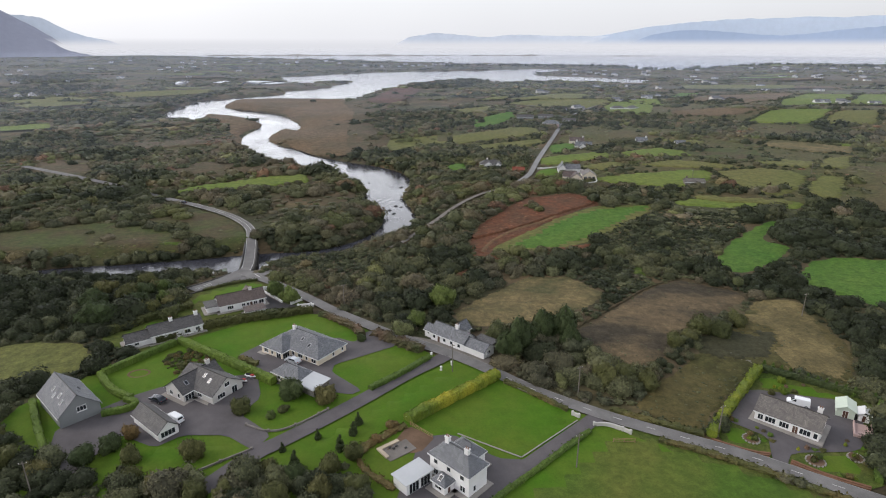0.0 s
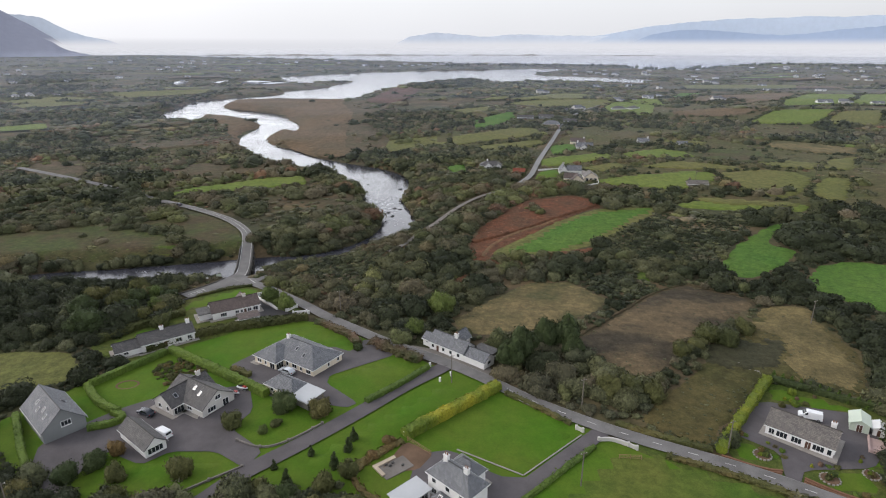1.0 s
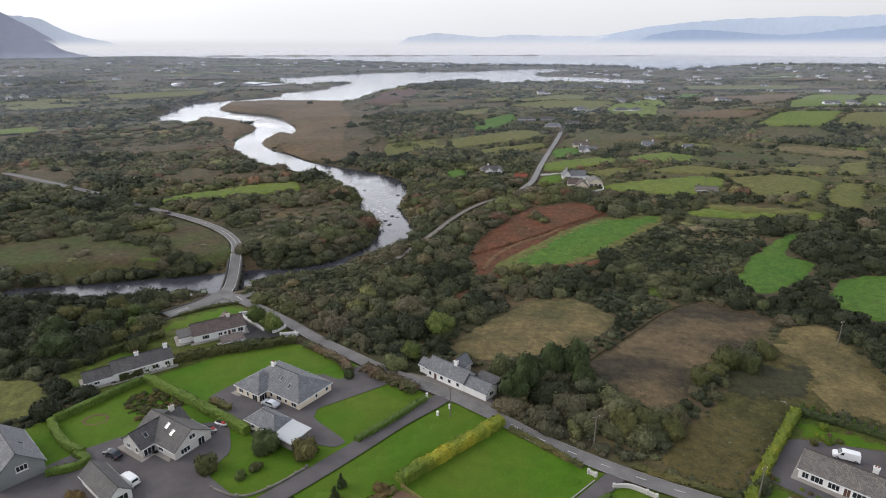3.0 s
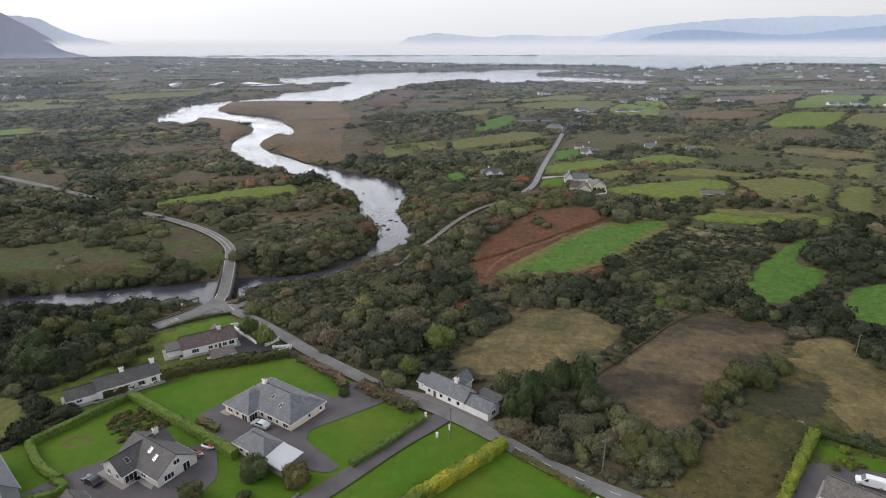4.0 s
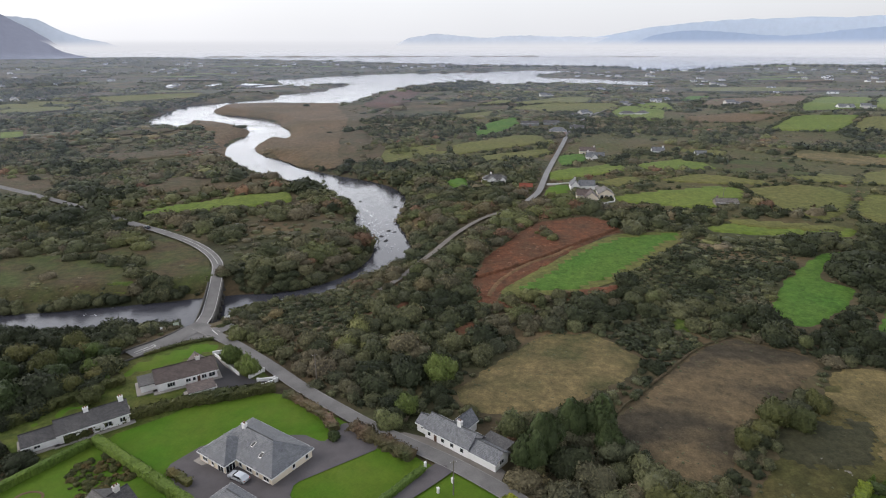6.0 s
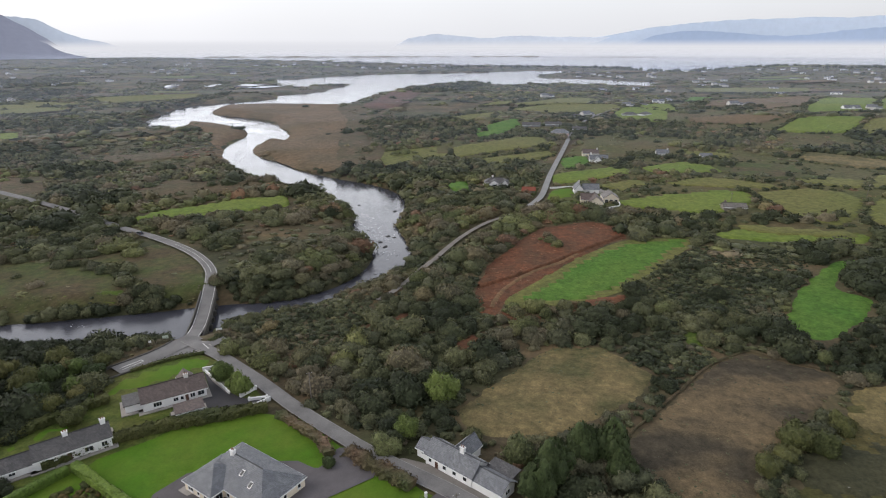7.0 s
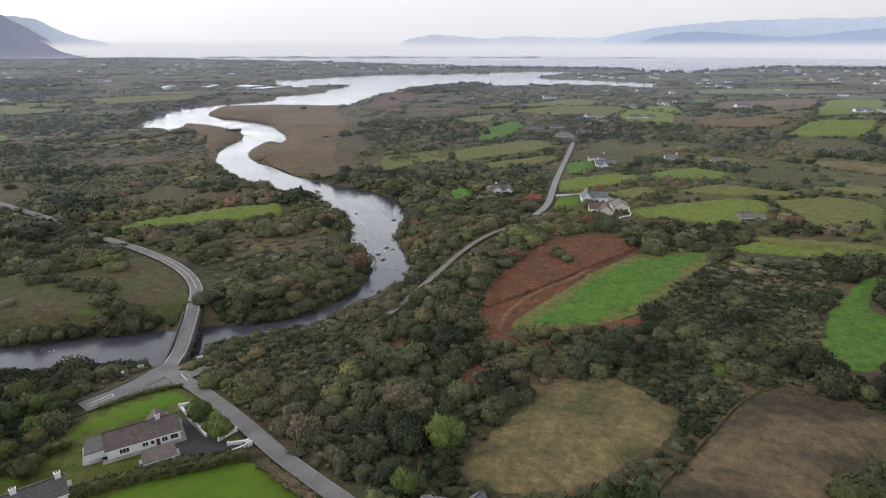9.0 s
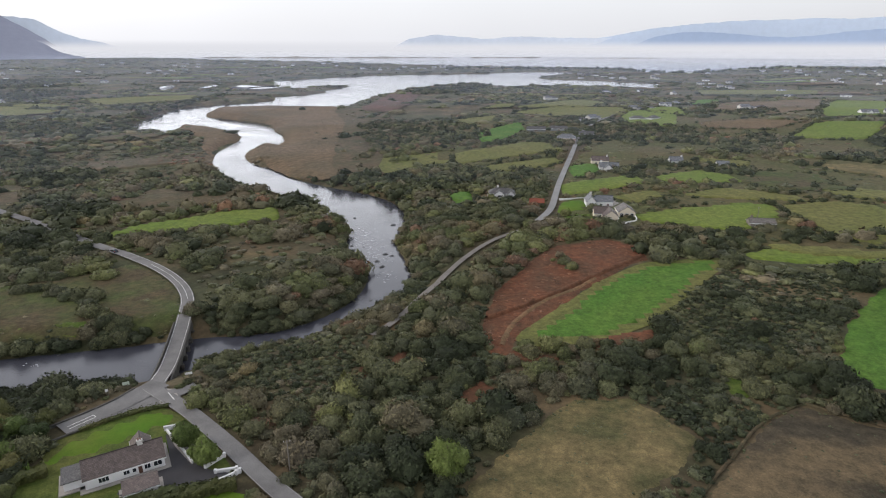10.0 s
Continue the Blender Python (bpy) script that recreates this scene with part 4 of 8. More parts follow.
MAIN = [(112, 69), (92, 81), (84, 86), (76, 91), (70, 95), (63, 99.4), (56, 103), (48, 106.8), (43, 109.3), (36, 113.2), (28.5, 118.2), (20.3, 124.2), (12.9, 131.6), (2.8, 140.0),
        (-5, 145.2), (-15, 152), (-24, 159.8), (-34, 168.6), (-44, 179), (-51, 185.8), (-63, 197), (-71, 203), (-76, 207)]
BRIDGE_ROAD = [(-74, 204), (-76, 210), (-78, 222), (-83, 241), (-87, 256), (-91, 269), (-102, 286), (-118, 302), (-138, 317), (-157, 329), (-189, 352), (-229, 379), (-300, 420)]
WEST = [(-74, 209), (-76.5, 203.5), (-80, 197.6), (-84.6, 191.2), (-87, 188)]
main_road, main_line = road(MAIN, 3.9, "asphalt", "narrow grey country road with a worn centre line", 0.27, 1.0)
bridge_road, bridge_line = road(BRIDGE_ROAD[:9], 4.6, "asphalt", "grey road curving over a stone bridge", 0.24, 3.6)
road(BRIDGE_ROAD[8:], 4.6, "asphalt", "grey country road half hidden by river wood", 0.24, 0.9)
road(WEST, 6.4, "asphalt", "grey side road meeting at the bridge junction", 0.22, 2.5)
road([(-71, 200), (-68, 204), (-64.5, 208)], 4.5, "asphalt", "short paved stub at the junction", 0.18, 0.5)
road([(3, 141), (-1, 136.6), (-8.9, 129.4), (-17.7, 119), (-25.6, 110.6), (-33.8, 102.6), (-38.7, 98.6), (-43, 92), (-49, 84), (-56, 70)], 4.2, "tarmac", "narrow tarmac lane between lawns", 0.22, 0.6)
road([(37, 114), (33.4, 110.4), (26.5, 104.2), (18.1, 96.6), (11.8, 90.5), (6, 86.1), (-4, 78)], 3.6, "tarmac", "tarmac drive leading to a white house", 0.21, 0.6)
road([(36, 338), (30, 332), (23, 325), (15, 313), (7, 298), (1, 285), (-2, 277)], 2.3, "gravel", "pale gravel track along the river wood", 0.4, 2.6)
road([(-2, 277), (-8, 264), (-13, 251), (-18, 241), (-22, 236)], 2.2, "gravel", "pale gravel track half hidden in the wood", 0.3, 0.6)
road([(47, 354), (52, 364), (58, 378), (65, 406), (73, 438), (83, 474), (99, 529), (115, 584)], 3.6, "pale_asphalt", "straight grey road past scattered houses", 0.5, 2.4)
road([(115, 584), (142, 673), (172, 735), (234, 840), (286, 909)], 3.4, "asphalt", "grey road running on between hedges", 0.4, 0.4)

# ---- distance: mountains, bar, mist ----
def mountain(name, mat, label, ridge, dist, depth, foot, seed, rough=8.0):
    """A range seen far off: ridge is (bearing, elevation in degrees) from a high viewpoint, with ribs and gullies down its slopes."""
    rng = np.random.RandomState(seed)
    az = np.linspace(ridge[0][0], ridge[-1][0], 160)
    el = np.interp(az, [r[0] for r in ridge], [r[1] for r in ridge])
    el = np.convolve(np.pad(el, 3, "edge"), np.ones(7) / 7, "valid")
    phase = rng.uniform(0, 6, 6)
    rib = sum(np.sin(np.radians(az) * f + p) / k for f, p, k in zip((40, 73, 120, 210, 330, 500), phase, (1, 1.4, 2, 2.8, 3.6, 5)))
    rows = []
    for s in np.linspace(0, 1, 9):
        d = dist - depth * s + 2 * rib * s * (1 - s) * 4
        h = 84 + np.tan(np.radians(el)) * dist
        z = foot + (h - foot) * (1 - s) ** 0.9 + rough * rib * np.sin(s * math.pi)
        if s == 0:
            z = z + rough * 0.25 * rib + 5 * (value_noise(az * 10, az * 0, 4, seed) + 0.5 * value_noise(az * 10, az * 0, 1.7, seed + 9) - 0.75)
        rows.append(np.c_[np.sin(np.radians(az)) * d, 30 + np.cos(np.radians(az)) * d, z])
    v = np.concatenate(rows)
    k = len(az)
    f = [(j * k + i, (j + 1) * k + i, (j + 1) * k + i + 1, j * k + i + 1) for j in range(len(rows) - 1) for i in range(k - 1)]
    return tagged(put_mesh(name, v, f, mat, None, True), label, "mountain", kind="structure")


# far ranges, tinted by hand with the haze of distance
mountain("mountain_range", M["hill_far"], "mountain range in haze-tinted pale blue-grey beyond the bay",
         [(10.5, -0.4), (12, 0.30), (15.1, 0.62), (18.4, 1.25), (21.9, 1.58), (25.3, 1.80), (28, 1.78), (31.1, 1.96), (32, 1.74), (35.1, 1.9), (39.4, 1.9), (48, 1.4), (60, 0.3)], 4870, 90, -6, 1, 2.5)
mountain("mountain_range", M["hill_mid"], "foothills in haze-tinted blue-grey under a pale range",
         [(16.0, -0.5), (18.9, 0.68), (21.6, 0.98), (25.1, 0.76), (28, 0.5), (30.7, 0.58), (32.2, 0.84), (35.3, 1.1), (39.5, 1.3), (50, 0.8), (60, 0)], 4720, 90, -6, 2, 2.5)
mountain("mountain_range", M["hill_pale"], "low headland coloured pale with haze across the bay",
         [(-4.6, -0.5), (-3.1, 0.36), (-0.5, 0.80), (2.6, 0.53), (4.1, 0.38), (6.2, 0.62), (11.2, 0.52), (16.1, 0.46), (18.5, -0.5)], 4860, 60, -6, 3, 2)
mountain("mountain_range", M["hill_pale"], "mountain shoulder coloured pale with haze, fading into mist",
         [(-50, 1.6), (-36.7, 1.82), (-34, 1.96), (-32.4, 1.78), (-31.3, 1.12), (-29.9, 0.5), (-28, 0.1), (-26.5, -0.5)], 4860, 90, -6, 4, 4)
mountain("mountain_range", M["hill_near"], "dark mountain flank in haze-tinted purple-grey above the plain",
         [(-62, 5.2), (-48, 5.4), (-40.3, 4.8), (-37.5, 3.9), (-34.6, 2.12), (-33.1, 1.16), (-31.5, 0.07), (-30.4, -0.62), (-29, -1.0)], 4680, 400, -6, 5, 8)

for name, lo, hi, off, high in (("sandbar", -1850, 120, 4340, 9), ("sandbar", 190, 700, 4350, 8), ("sandbar", 900, 1480, 4180, 3.5)):
    xs = np.linspace(lo, hi, 80)
    t = (xs - lo) / (hi - lo)
    body = np.clip(np.minimum(t, 1 - t) * 9, 0, 1)
    hump = body * high * (0.55 + 0.25 * np.sin(xs * 0.011) + 0.2 * np.sin(xs * 0.031 + 1))
    rows = [np.c_[xs, off + 110 * (s - 0.5) * np.sqrt(body + 0.05), WATER - 0.5 + hump * math.sin(math.pi * s)] for s in np.linspace(0, 1, 5)]
    v = np.concatenate(rows)
    f = [(j * 80 + i, j * 80 + i + 1, (j + 1) * 80 + i + 1, (j + 1) * 80 + i) for j in range(4) for i in range(79)]
    tagged(put_mesh(name, v, f, M["sand"], None, True), "low grassy sandbar across the bay", "sandbar", kind="structure")


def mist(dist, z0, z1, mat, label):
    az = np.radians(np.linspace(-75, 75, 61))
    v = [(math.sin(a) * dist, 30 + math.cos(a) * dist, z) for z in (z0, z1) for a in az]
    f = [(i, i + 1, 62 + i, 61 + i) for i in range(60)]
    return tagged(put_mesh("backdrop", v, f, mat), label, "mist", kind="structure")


# glowing sheets painted as mist cover the sea's far edge
mist(4560, -5.4, 150, mist_sheet_material("glowing_sea_mist", (0.78, 0.78, 0.82), 1.05, 55, 112, 0.0), "glowing translucent sheet painted as sea mist on the bay")
mist(4900, -5.4, 130, mist_sheet_material("glowing_far_mist", (0.84, 0.84, 0.87), 1.07, 60, 125, 0.0), "glowing translucent sheet painted as white mist along the horizon")
# upright see-through sheets imitate haze that thickens with distance
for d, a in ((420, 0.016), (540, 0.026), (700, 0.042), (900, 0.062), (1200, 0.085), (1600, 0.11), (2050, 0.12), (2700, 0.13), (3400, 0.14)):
    mist(d, -5.4, 60, mist_sheet_material("haze_sheet", (0.72, 0.80, 0.99), 0, 10, 60, 0.0, a), "thin translucent sheet imitating haze over the plain")

# ---- plants ----
def ico(rounds=1):
    bm = bmesh.new()
    bmesh.ops.create_icosphere(bm, subdivisions=rounds, radius=1)
    v = np.array([w.co[:] for w in bm.verts])
    f = np.array([[w.index for w in q.verts] for q in bm.faces])
    bm.free()
    return v, f


ICO_V, ICO_F = ico(1)
ICO2_V, ICO2_F = ico(2)


def crown(rng, lobes, per_lobe, size, core=0.85, jitter=0.42):
    """Foliage: lobes (x, y, z, radius, height ratio) with a leafy skin of small sprays round a dense heart. Returns vertices, quads."""
    V, F, at = [], [], 0
    iv, fi = ICO_V, ICO_F
    for k, (cx, cy, cz, r, squash) in enumerate(lobes):
        jag = 1 + rng.uniform(-0.16, 0.12, len(iv))
        v = iv * jag[:, None] * (r * core, r * core, r * core * squash) + (cx, cy, cz)
        V.append(v)
        F.append(np.c_[fi, fi[:, 2]] + at)
        at += len(v)
        k = per_lobe
        if not k:
            continue
        d = rng.normal(size=(k, 3))
        d[:, 2] = np.abs(d[:, 2]) * 1.0 - 0.25
        d /= np.linalg.norm(d, axis=1)[:, None]
        c = d * (r, r, r * squash) * rng.uniform(0.86, 1.22, (k, 1)) + (cx, cy, cz)
        nrm = d + rng.normal(0, jitter, (k, 3))
        nrm /= np.linalg.norm(nrm, axis=1)[:, None]
        a = np.cross(nrm, rng.normal(size=(k, 3)))
        a /= np.linalg.norm(a, axis=1)[:, None]
        b = np.cross(nrm, a)
        s = size * rng.uniform(0.6, 1.4, (k, 1))
        q = np.stack([c - a * s - b * s * 0.6, c + a * s * 0.8 - b * s * 0.75 + nrm * s * 0.2, c + a * s + b * s * 0.6, c - a * s * 0.7 + b * s * 0.8 - nrm * s * 0.15], 1)
        V.append(q.reshape(-1, 3))
        F.append(np.arange(4 * k).reshape(k, 4) + at)
        at += 4 * k
    return np.concatenate(V), np.concatenate(F)


def bush_lobes(rng, count, wide=1.0, tall=1.0):
    out = []
    for i in range(count):
        a, r = rng.uniform(0, 6.28), rng.uniform(0.1, 0.62) * wide
        s = rng.uniform(0.46, 0.68)
        out.append((r * math.cos(a), r * math.sin(a), tall * rng.uniform(0.25, 0.72), s, rng.uniform(0.75, 1.05)))
    return out


def grow(name, spots, templates, mat, label, category="woodland"):
    """Many plants as one mesh. spots: x, y, z, width, height, kind of plant."""
    rng = np.random.RandomState(len(spots))
    V, F, T, at = [], [], [], 0
    pick = rng.randint(0, len(templates), len(spots))
    turn = rng.uniform(0, 6.28, len(spots))
    for k, (tv, tf) in enumerate(templates):
        s = spots[pick == k]
        if not len(s):
            continue
        c, w = np.cos(turn[pick == k]), np.sin(turn[pick == k])
        slim = rng.uniform(0.7, 1.3, (len(s), 1))  # no two crowns alike
        x = (tv[None, :, 0] * c[:, None] * slim - tv[None, :, 1] * w[:, None]) * s[:, 3:4] + s[:, 0:1]
        y = (tv[None, :, 0] * w[:, None] * slim + tv[None, :, 1] * c[:, None]) * s[:, 3:4] + s[:, 1:2]
        z = tv[None, :, 2] * s[:, 4:5] + s[:, 2:3]
        V.append(np.stack([x, y, z], -1).reshape(-1, 3))
        F.append((tf[None] + (np.arange(len(s)) * len(tv))[:, None, None] + at).reshape(-1, 4))
        T.append(np.repeat(s[:, 5], len(tv)))
        at += len(s) * len(tv)
    V, F, T = np.concatenate(V), np.concatenate(F), np.concatenate(T)
    tri = F[:, 2] == F[:, 3]
    me = bpy.data.meshes.new(name)
    me.vertices.add(len(V))
    me.vertices.foreach_set("co", V.astype(np.float32).ravel())
    t3, q4 = F[tri][:, :3], F[~tri]
    loops = np.concatenate([t3.ravel(), q4.ravel()]).astype(np.int32)
    me.loops.add(len(loops))
    me.loops.foreach_set("vertex_index", loops)
    starts = np.concatenate([np.arange(len(t3)) * 3, len(t3) * 3 + np.arange(len(q4)) * 4]).astype(np.int32)
    me.polygons.add(len(starts))
    me.polygons.foreach_set("loop_start", starts)
    me.polygons.foreach_set("use_smooth", np.ones(len(starts), bool))
    me.update(calc_edges=True)
    me.attributes.new("species", "FLOAT", "POINT").data.foreach_set("value", T.astype(np.float32))
    me.materials.append(mat)
    return tagged(new(name, me), label, category, kind="stuff")


GARDENS = [chaikin(p, 1) for p in (
    [(-100, 118), (-88, 133), (-73, 150), (-62, 162), (-45, 170), (-30, 165), (-18, 153), (-2, 141), (14, 130), (32, 113), (45, 104), (80, 84), (90, 60), (-4, 60), (-12, 90), (-20, 97), (-36, 93), (-48, 90), (-66, 93), (-78, 98), (-97, 108)],
    [(-100, 152), (-80, 176), (-88, 180), (-74, 200), (-58, 192), (-38, 171), (-60, 160), (-74, 147), (-84, 140)],
    [(56, 104), (83, 136), (107, 121), (84, 88)],
    [(-9, 152), (0, 158), (20, 145), (16, 131)],
    [(44, 104), (60, 97), (84, 84), (112, 70), (114, 77), (86, 92.5), (62, 105.5), (50, 110), (40, 116)])]


def clear_of(x, y, rng, margin=0.0):
    """Which plan points are free for scrub."""
    ok = shore(x, y) > 1.5
    for p, keep in OPEN:
        lo, hi = p.min(0), p.max(0)
        near = (x > lo[0] - 2) & (x < hi[0] + 2) & (y > lo[1] - 2) & (y < hi[1] + 2)
        if near.any():
            hit = np.zeros(x.shape, bool)
            hit[near] = inside(p, x[near], y[near])
            if keep == 0 and p.mean(0)[1] > 140:  # crowns stop short of the grass
                hit[near] |= off_line(p[::2], x[near], y[near], True) < 0.8
            ok &= ~hit | (rng.rand(*x.shape) < keep)
    for p, half in ROADS:
        ok &= off_line(p[::3], x, y) > half + margin
    for p in GARDENS:
        ok &= ~inside(p, x, y)
    return ok


def jittered(x0, x1, y0, y1, step, rng):
    X, Y = np.meshgrid(np.arange(x0, x1, step), np.arange(y0, y1, step))
    return X.ravel() + rng.uniform(-0.5, 0.5, X.size) * step, Y.ravel() + rng.uniform(-0.5, 0.5, X.size) * step


def dome(rng, rounds, shoulders, sprays, size, tall=1.0, rough=0.05, heart=0.9):
    """A willow or gorse bush: a dense heart over a main dome and its shoulders, thatched with leafy sprays that point up and out."""
    bm = bmesh.new()
    bmesh.ops.create_icosphere(bm, subdivisions=rounds, radius=1)
    d = np.array([w.co[:] for w in bm.verts])
    f = np.array([[w.index for w in q.verts] for q in bm.faces])
    bm.free()
    humps = []
    for i in range(shoulders):
        a, q, h = i * 6.283 / max(1, shoulders) + rng.uniform(-0.7, 0.7), rng.uniform(0.3, 0.66), rng.uniform(-0.1, 0.5)
        humps.append((np.array((math.cos(a) * q, math.sin(a) * q, h)), rng.uniform(0.3, 0.52)))
    base = rng.uniform(0.66, 0.78)

    def reach(way):
        out = np.full(len(way), base)
        for c, r in humps:
            along = way @ c
            disc = r * r - c @ c + along**2
            out = np.maximum(out, np.where((disc > 0) & (along > 0), along + np.sqrt(np.maximum(disc, 0)), 0))
        return out[:, None]

    v = d * reach(d) * heart * (1 + rng.normal(0, rough, (len(d), 1)))
    f = f[(d[f][:, :, 2] > -0.5).all(1)]
    used = np.unique(f)
    back = np.zeros(len(v), int)
    back[used] = np.arange(len(used))
    v, f = v[used], back[f]
    V, F = [v], [np.c_[f, f[:, 2]]]
    if sprays:
        way = rng.normal(size=(sprays * 2, 3))
        way /= np.linalg.norm(way, axis=1)[:, None]
        way = way[way[:, 2] > -0.3][:sprays]
        k = len(way)
        c = way * reach(way) * rng.uniform(0.86, 1.06, (k, 1))
        nrm = way * 0.8 + np.array((0, 0, 0.3)) + rng.normal(0, 0.42, (k, 3))
        nrm /= np.linalg.norm(nrm, axis=1)[:, None]
        tip = np.array((0, 0, 1.0)) + way * 0.5 + rng.normal(0, 0.5, (k, 3))
        tip -= nrm * (tip * nrm).sum(1)[:, None]
        tip /= np.linalg.norm(tip, axis=1)[:, None] + 1e-6
        across = np.cross(nrm, tip)
        g = size * rng.uniform(0.55, 1.45, (k, 1))
        q = np.stack([c - across * g * 0.6 - tip * g * 0.5, c + across * g * 0.6 - tip * g * 0.5, c + tip * g * 1.0 + way * g * 0.35], 1)
        V.append(q.reshape(-1, 3))
        F.append(np.arange(3 * k).reshape(-1, 3)[:, [0, 1, 2, 2]] + len(v))
    V = np.concatenate(V)
    V[:, 2] = V[:, 2] * tall + 0.3
    return V, np.concatenate(F)


rng = np.random.RandomState(11)
CLOSE_T = [dome(rng, 3, 7, 900, 0.075) for _ in range(12)]
NEAR_T = [dome(rng, 2, 6, 520, 0.095) for _ in range(18)]
MID_T = [dome(rng, 2, 6, 330, 0.105) for _ in range(14)]
FARMID_T = [dome(rng, 2, 4, 62, 0.2) for _ in range(12)]
FAR_T = [dome(rng, 2, 3, 12, 0.3, 1.0, 0.09) for _ in range(10)]


# low bramble and gorse, with only a few bushes standing over it
LOW_GROUND = [chaikin(p) for p in (
    [(-63, 225), (-57, 242), (-40, 241), (-25, 235), (-23, 221), (-27, 209), (-31, 199), (-44, 199), (-56, 206)],
    [(66, 246), (99, 277), (120, 289), (136, 283), (152, 272), (125, 245), (106, 217), (91, 215), (80, 218), (74, 231)],
    [(46, 199), (68, 211), (75, 198), (76, 191), (64, 184), (57, 181)])]


def low_ground(x, y):
    return np.any([inside(p, x, y) for p in LOW_GROUND], axis=0)


def kinds(x, y, rng):
    """The kind of plant at each spot: drifts of one kind, with strays."""
    k = 0.75 * value_noise(x, y, 28, 3) + 0.25 * value_noise(x, y, 9, 4)
    k = np.clip((k - 0.2) * 1.25, 0, 0.9)
    # darker gorse on the eastern bank and by the western road
    k = k - 0.4 * np.clip((x - 55) / 40, 0, 1) * (y < 330) - 0.45 * np.clip((-80 - x) / 12, 0, 1) * (y < 222)
    return np.clip(np.where(rng.rand(*x.shape) < 0.3, np.clip(k + rng.normal(0, 0.28, x.shape), 0, 0.95), k), 0, 1)


def room(x, y):
    """How wide a bush may grow before it leans over a road or a near field."""
    best = np.full(x.shape, 1e9)
    for p, half in ROADS:
        if half < 3.3:  # half hidden by the wood
            continue
        best = np.minimum(best, off_line(p[::3], x, y) - half + 0.7)
    for p, keep in OPEN:
        if keep == 0 and 100 < p.mean(0)[1] < 420 and len(p) > 8:
            lo, hi = p.min(0) - 8, p.max(0) + 8
            near = (x > lo[0]) & (x < hi[0]) & (y > lo[1]) & (y < hi[1])
            if near.any():
                best[near] = np.minimum(best[near], off_line(p[::3], x[near], y[near], True) * 1.1 + 0.5)
    return best


def stand(box_, step, inner, outer, size, high, templates, name, label, thin, seed, patch=34, big=0.12, kind_shift=0.0, zone=""):
    """A stand of scrub over a stretch of the plan, thinned by drifts."""
    r = np.random.RandomState(seed)
    x, y = jittered(*box_, step, r)
    d = np.hypot(x, y - 30)
    view = (np.abs(x) < 0.82 * (y + 12) + 25) & (d > inner) & (d <= outer)
    x, y = x[view], y[view]
    cover = 0.6 * value_noise(x, y, patch, seed + 1) + 0.4 * value_noise(x, y, patch / 2.8, seed + 2)
    keep = cover > thin
    x, y = x[keep], y[keep]
    keep = clear_of(x, y, r)
    x, y = x[keep], y[keep]
    if zone:
        low = low_ground(x, y)
        keep = low if zone == "low" else ~low | (r.rand(len(x)) < 0.1)
        x, y = x[keep], y[keep]
    w = size * r.uniform(0.55, 1.15, len(x)) * (0.7 + 0.6 * value_noise(x, y, 20, seed + 3))
    w *= np.where(r.rand(len(x)) < big, r.uniform(1.2, 1.45, len(x)), 1)
    w = np.minimum(w, room(x, y) * r.uniform(0.85, 1.1, len(x)))
    keep = w > 0.7
    x, y, w = x[keep], y[keep], w[keep]
    h = w * r.uniform(0.8, 1.2, len(x)) * high
    z = ground_at(x, y) - 0.15 * h
    k = np.clip(kinds(x, y, r) + kind_shift, 0, 0.94)
    if zone == "low":
        k = np.clip(k * 0.35 + r.normal(0, 0.05, len(k)), 0, 0.3)
    return grow(name, np.c_[x, y, z, w, h, k], templates, M["scrub"], label)


LOW_T = [dome(rng, 1, 3, 60, 0.2, 0.8, 0.08) for _ in range(12)]
FARLOW_T = [dome(rng, 1, 2, 26, 0.28, 0.6, 0.09) for _ in range(10)]
stand((-150, 150, 62, 160), 5.0, 50, 125, 3.8, 0.9, CLOSE_T, "scrub_woodland", "olive and brown willow scrub beside gardens", 0.2, 21, zone="wood")
stand((-250, 250, 62, 300), 5.0, 125, 225, 4.0, 0.88, NEAR_T, "scrub_woodland", "dense olive willow scrub near the houses", 0.2, 21, zone="wood")
stand((-250, 250, 62, 300), 2.9, 50, 250, 1.9, 0.8, LOW_T, "scrub_undergrowth", "low gorse and bramble between the willows", 0.08, 31)
stand((-80, 160, 170, 300), 1.7, 50, 290, 1.25, 0.75, LOW_T, "gorse_and_bramble", "dark green gorse and bramble in a low thicket", 0.05, 35, zone="low")
stand((-330, 330, 150, 420), 5.6, 225, 360, 5.0, 0.78, MID_T, "scrub_woodland", "olive and brown scrub woodland along the river", 0.36, 22, 45, zone="wood")
stand((-520, 520, 250, 660), 6.4, 360, 620, 5.4, 0.72, FARMID_T, "scrub_woodland", "olive and brown scrub woodland on the plain", 0.43, 26, 52)
stand((-500, 500, 150, 660), 7.0, 250, 620, 3.6, 0.5, FARLOW_T, "scrub_undergrowth", "low brown and olive scrub along the river", 0.2, 32, 45, 0.12, 0.2)
stand((-1300, 1300, 400, 1500), 11, 620, 1400, 6.8, 0.55, FAR_T, "far_woodland", "dark thickets on the plain", 0.44, 23, 110, 0.12, -0.05)
stand((-3900, 3900, 800, 4400), 34, 1400, 4300, 15, 0.25, FAR_T, "far_woodland", "far dark tree belts towards the coast", 0.54, 24, 160, 0.12, -0.1)


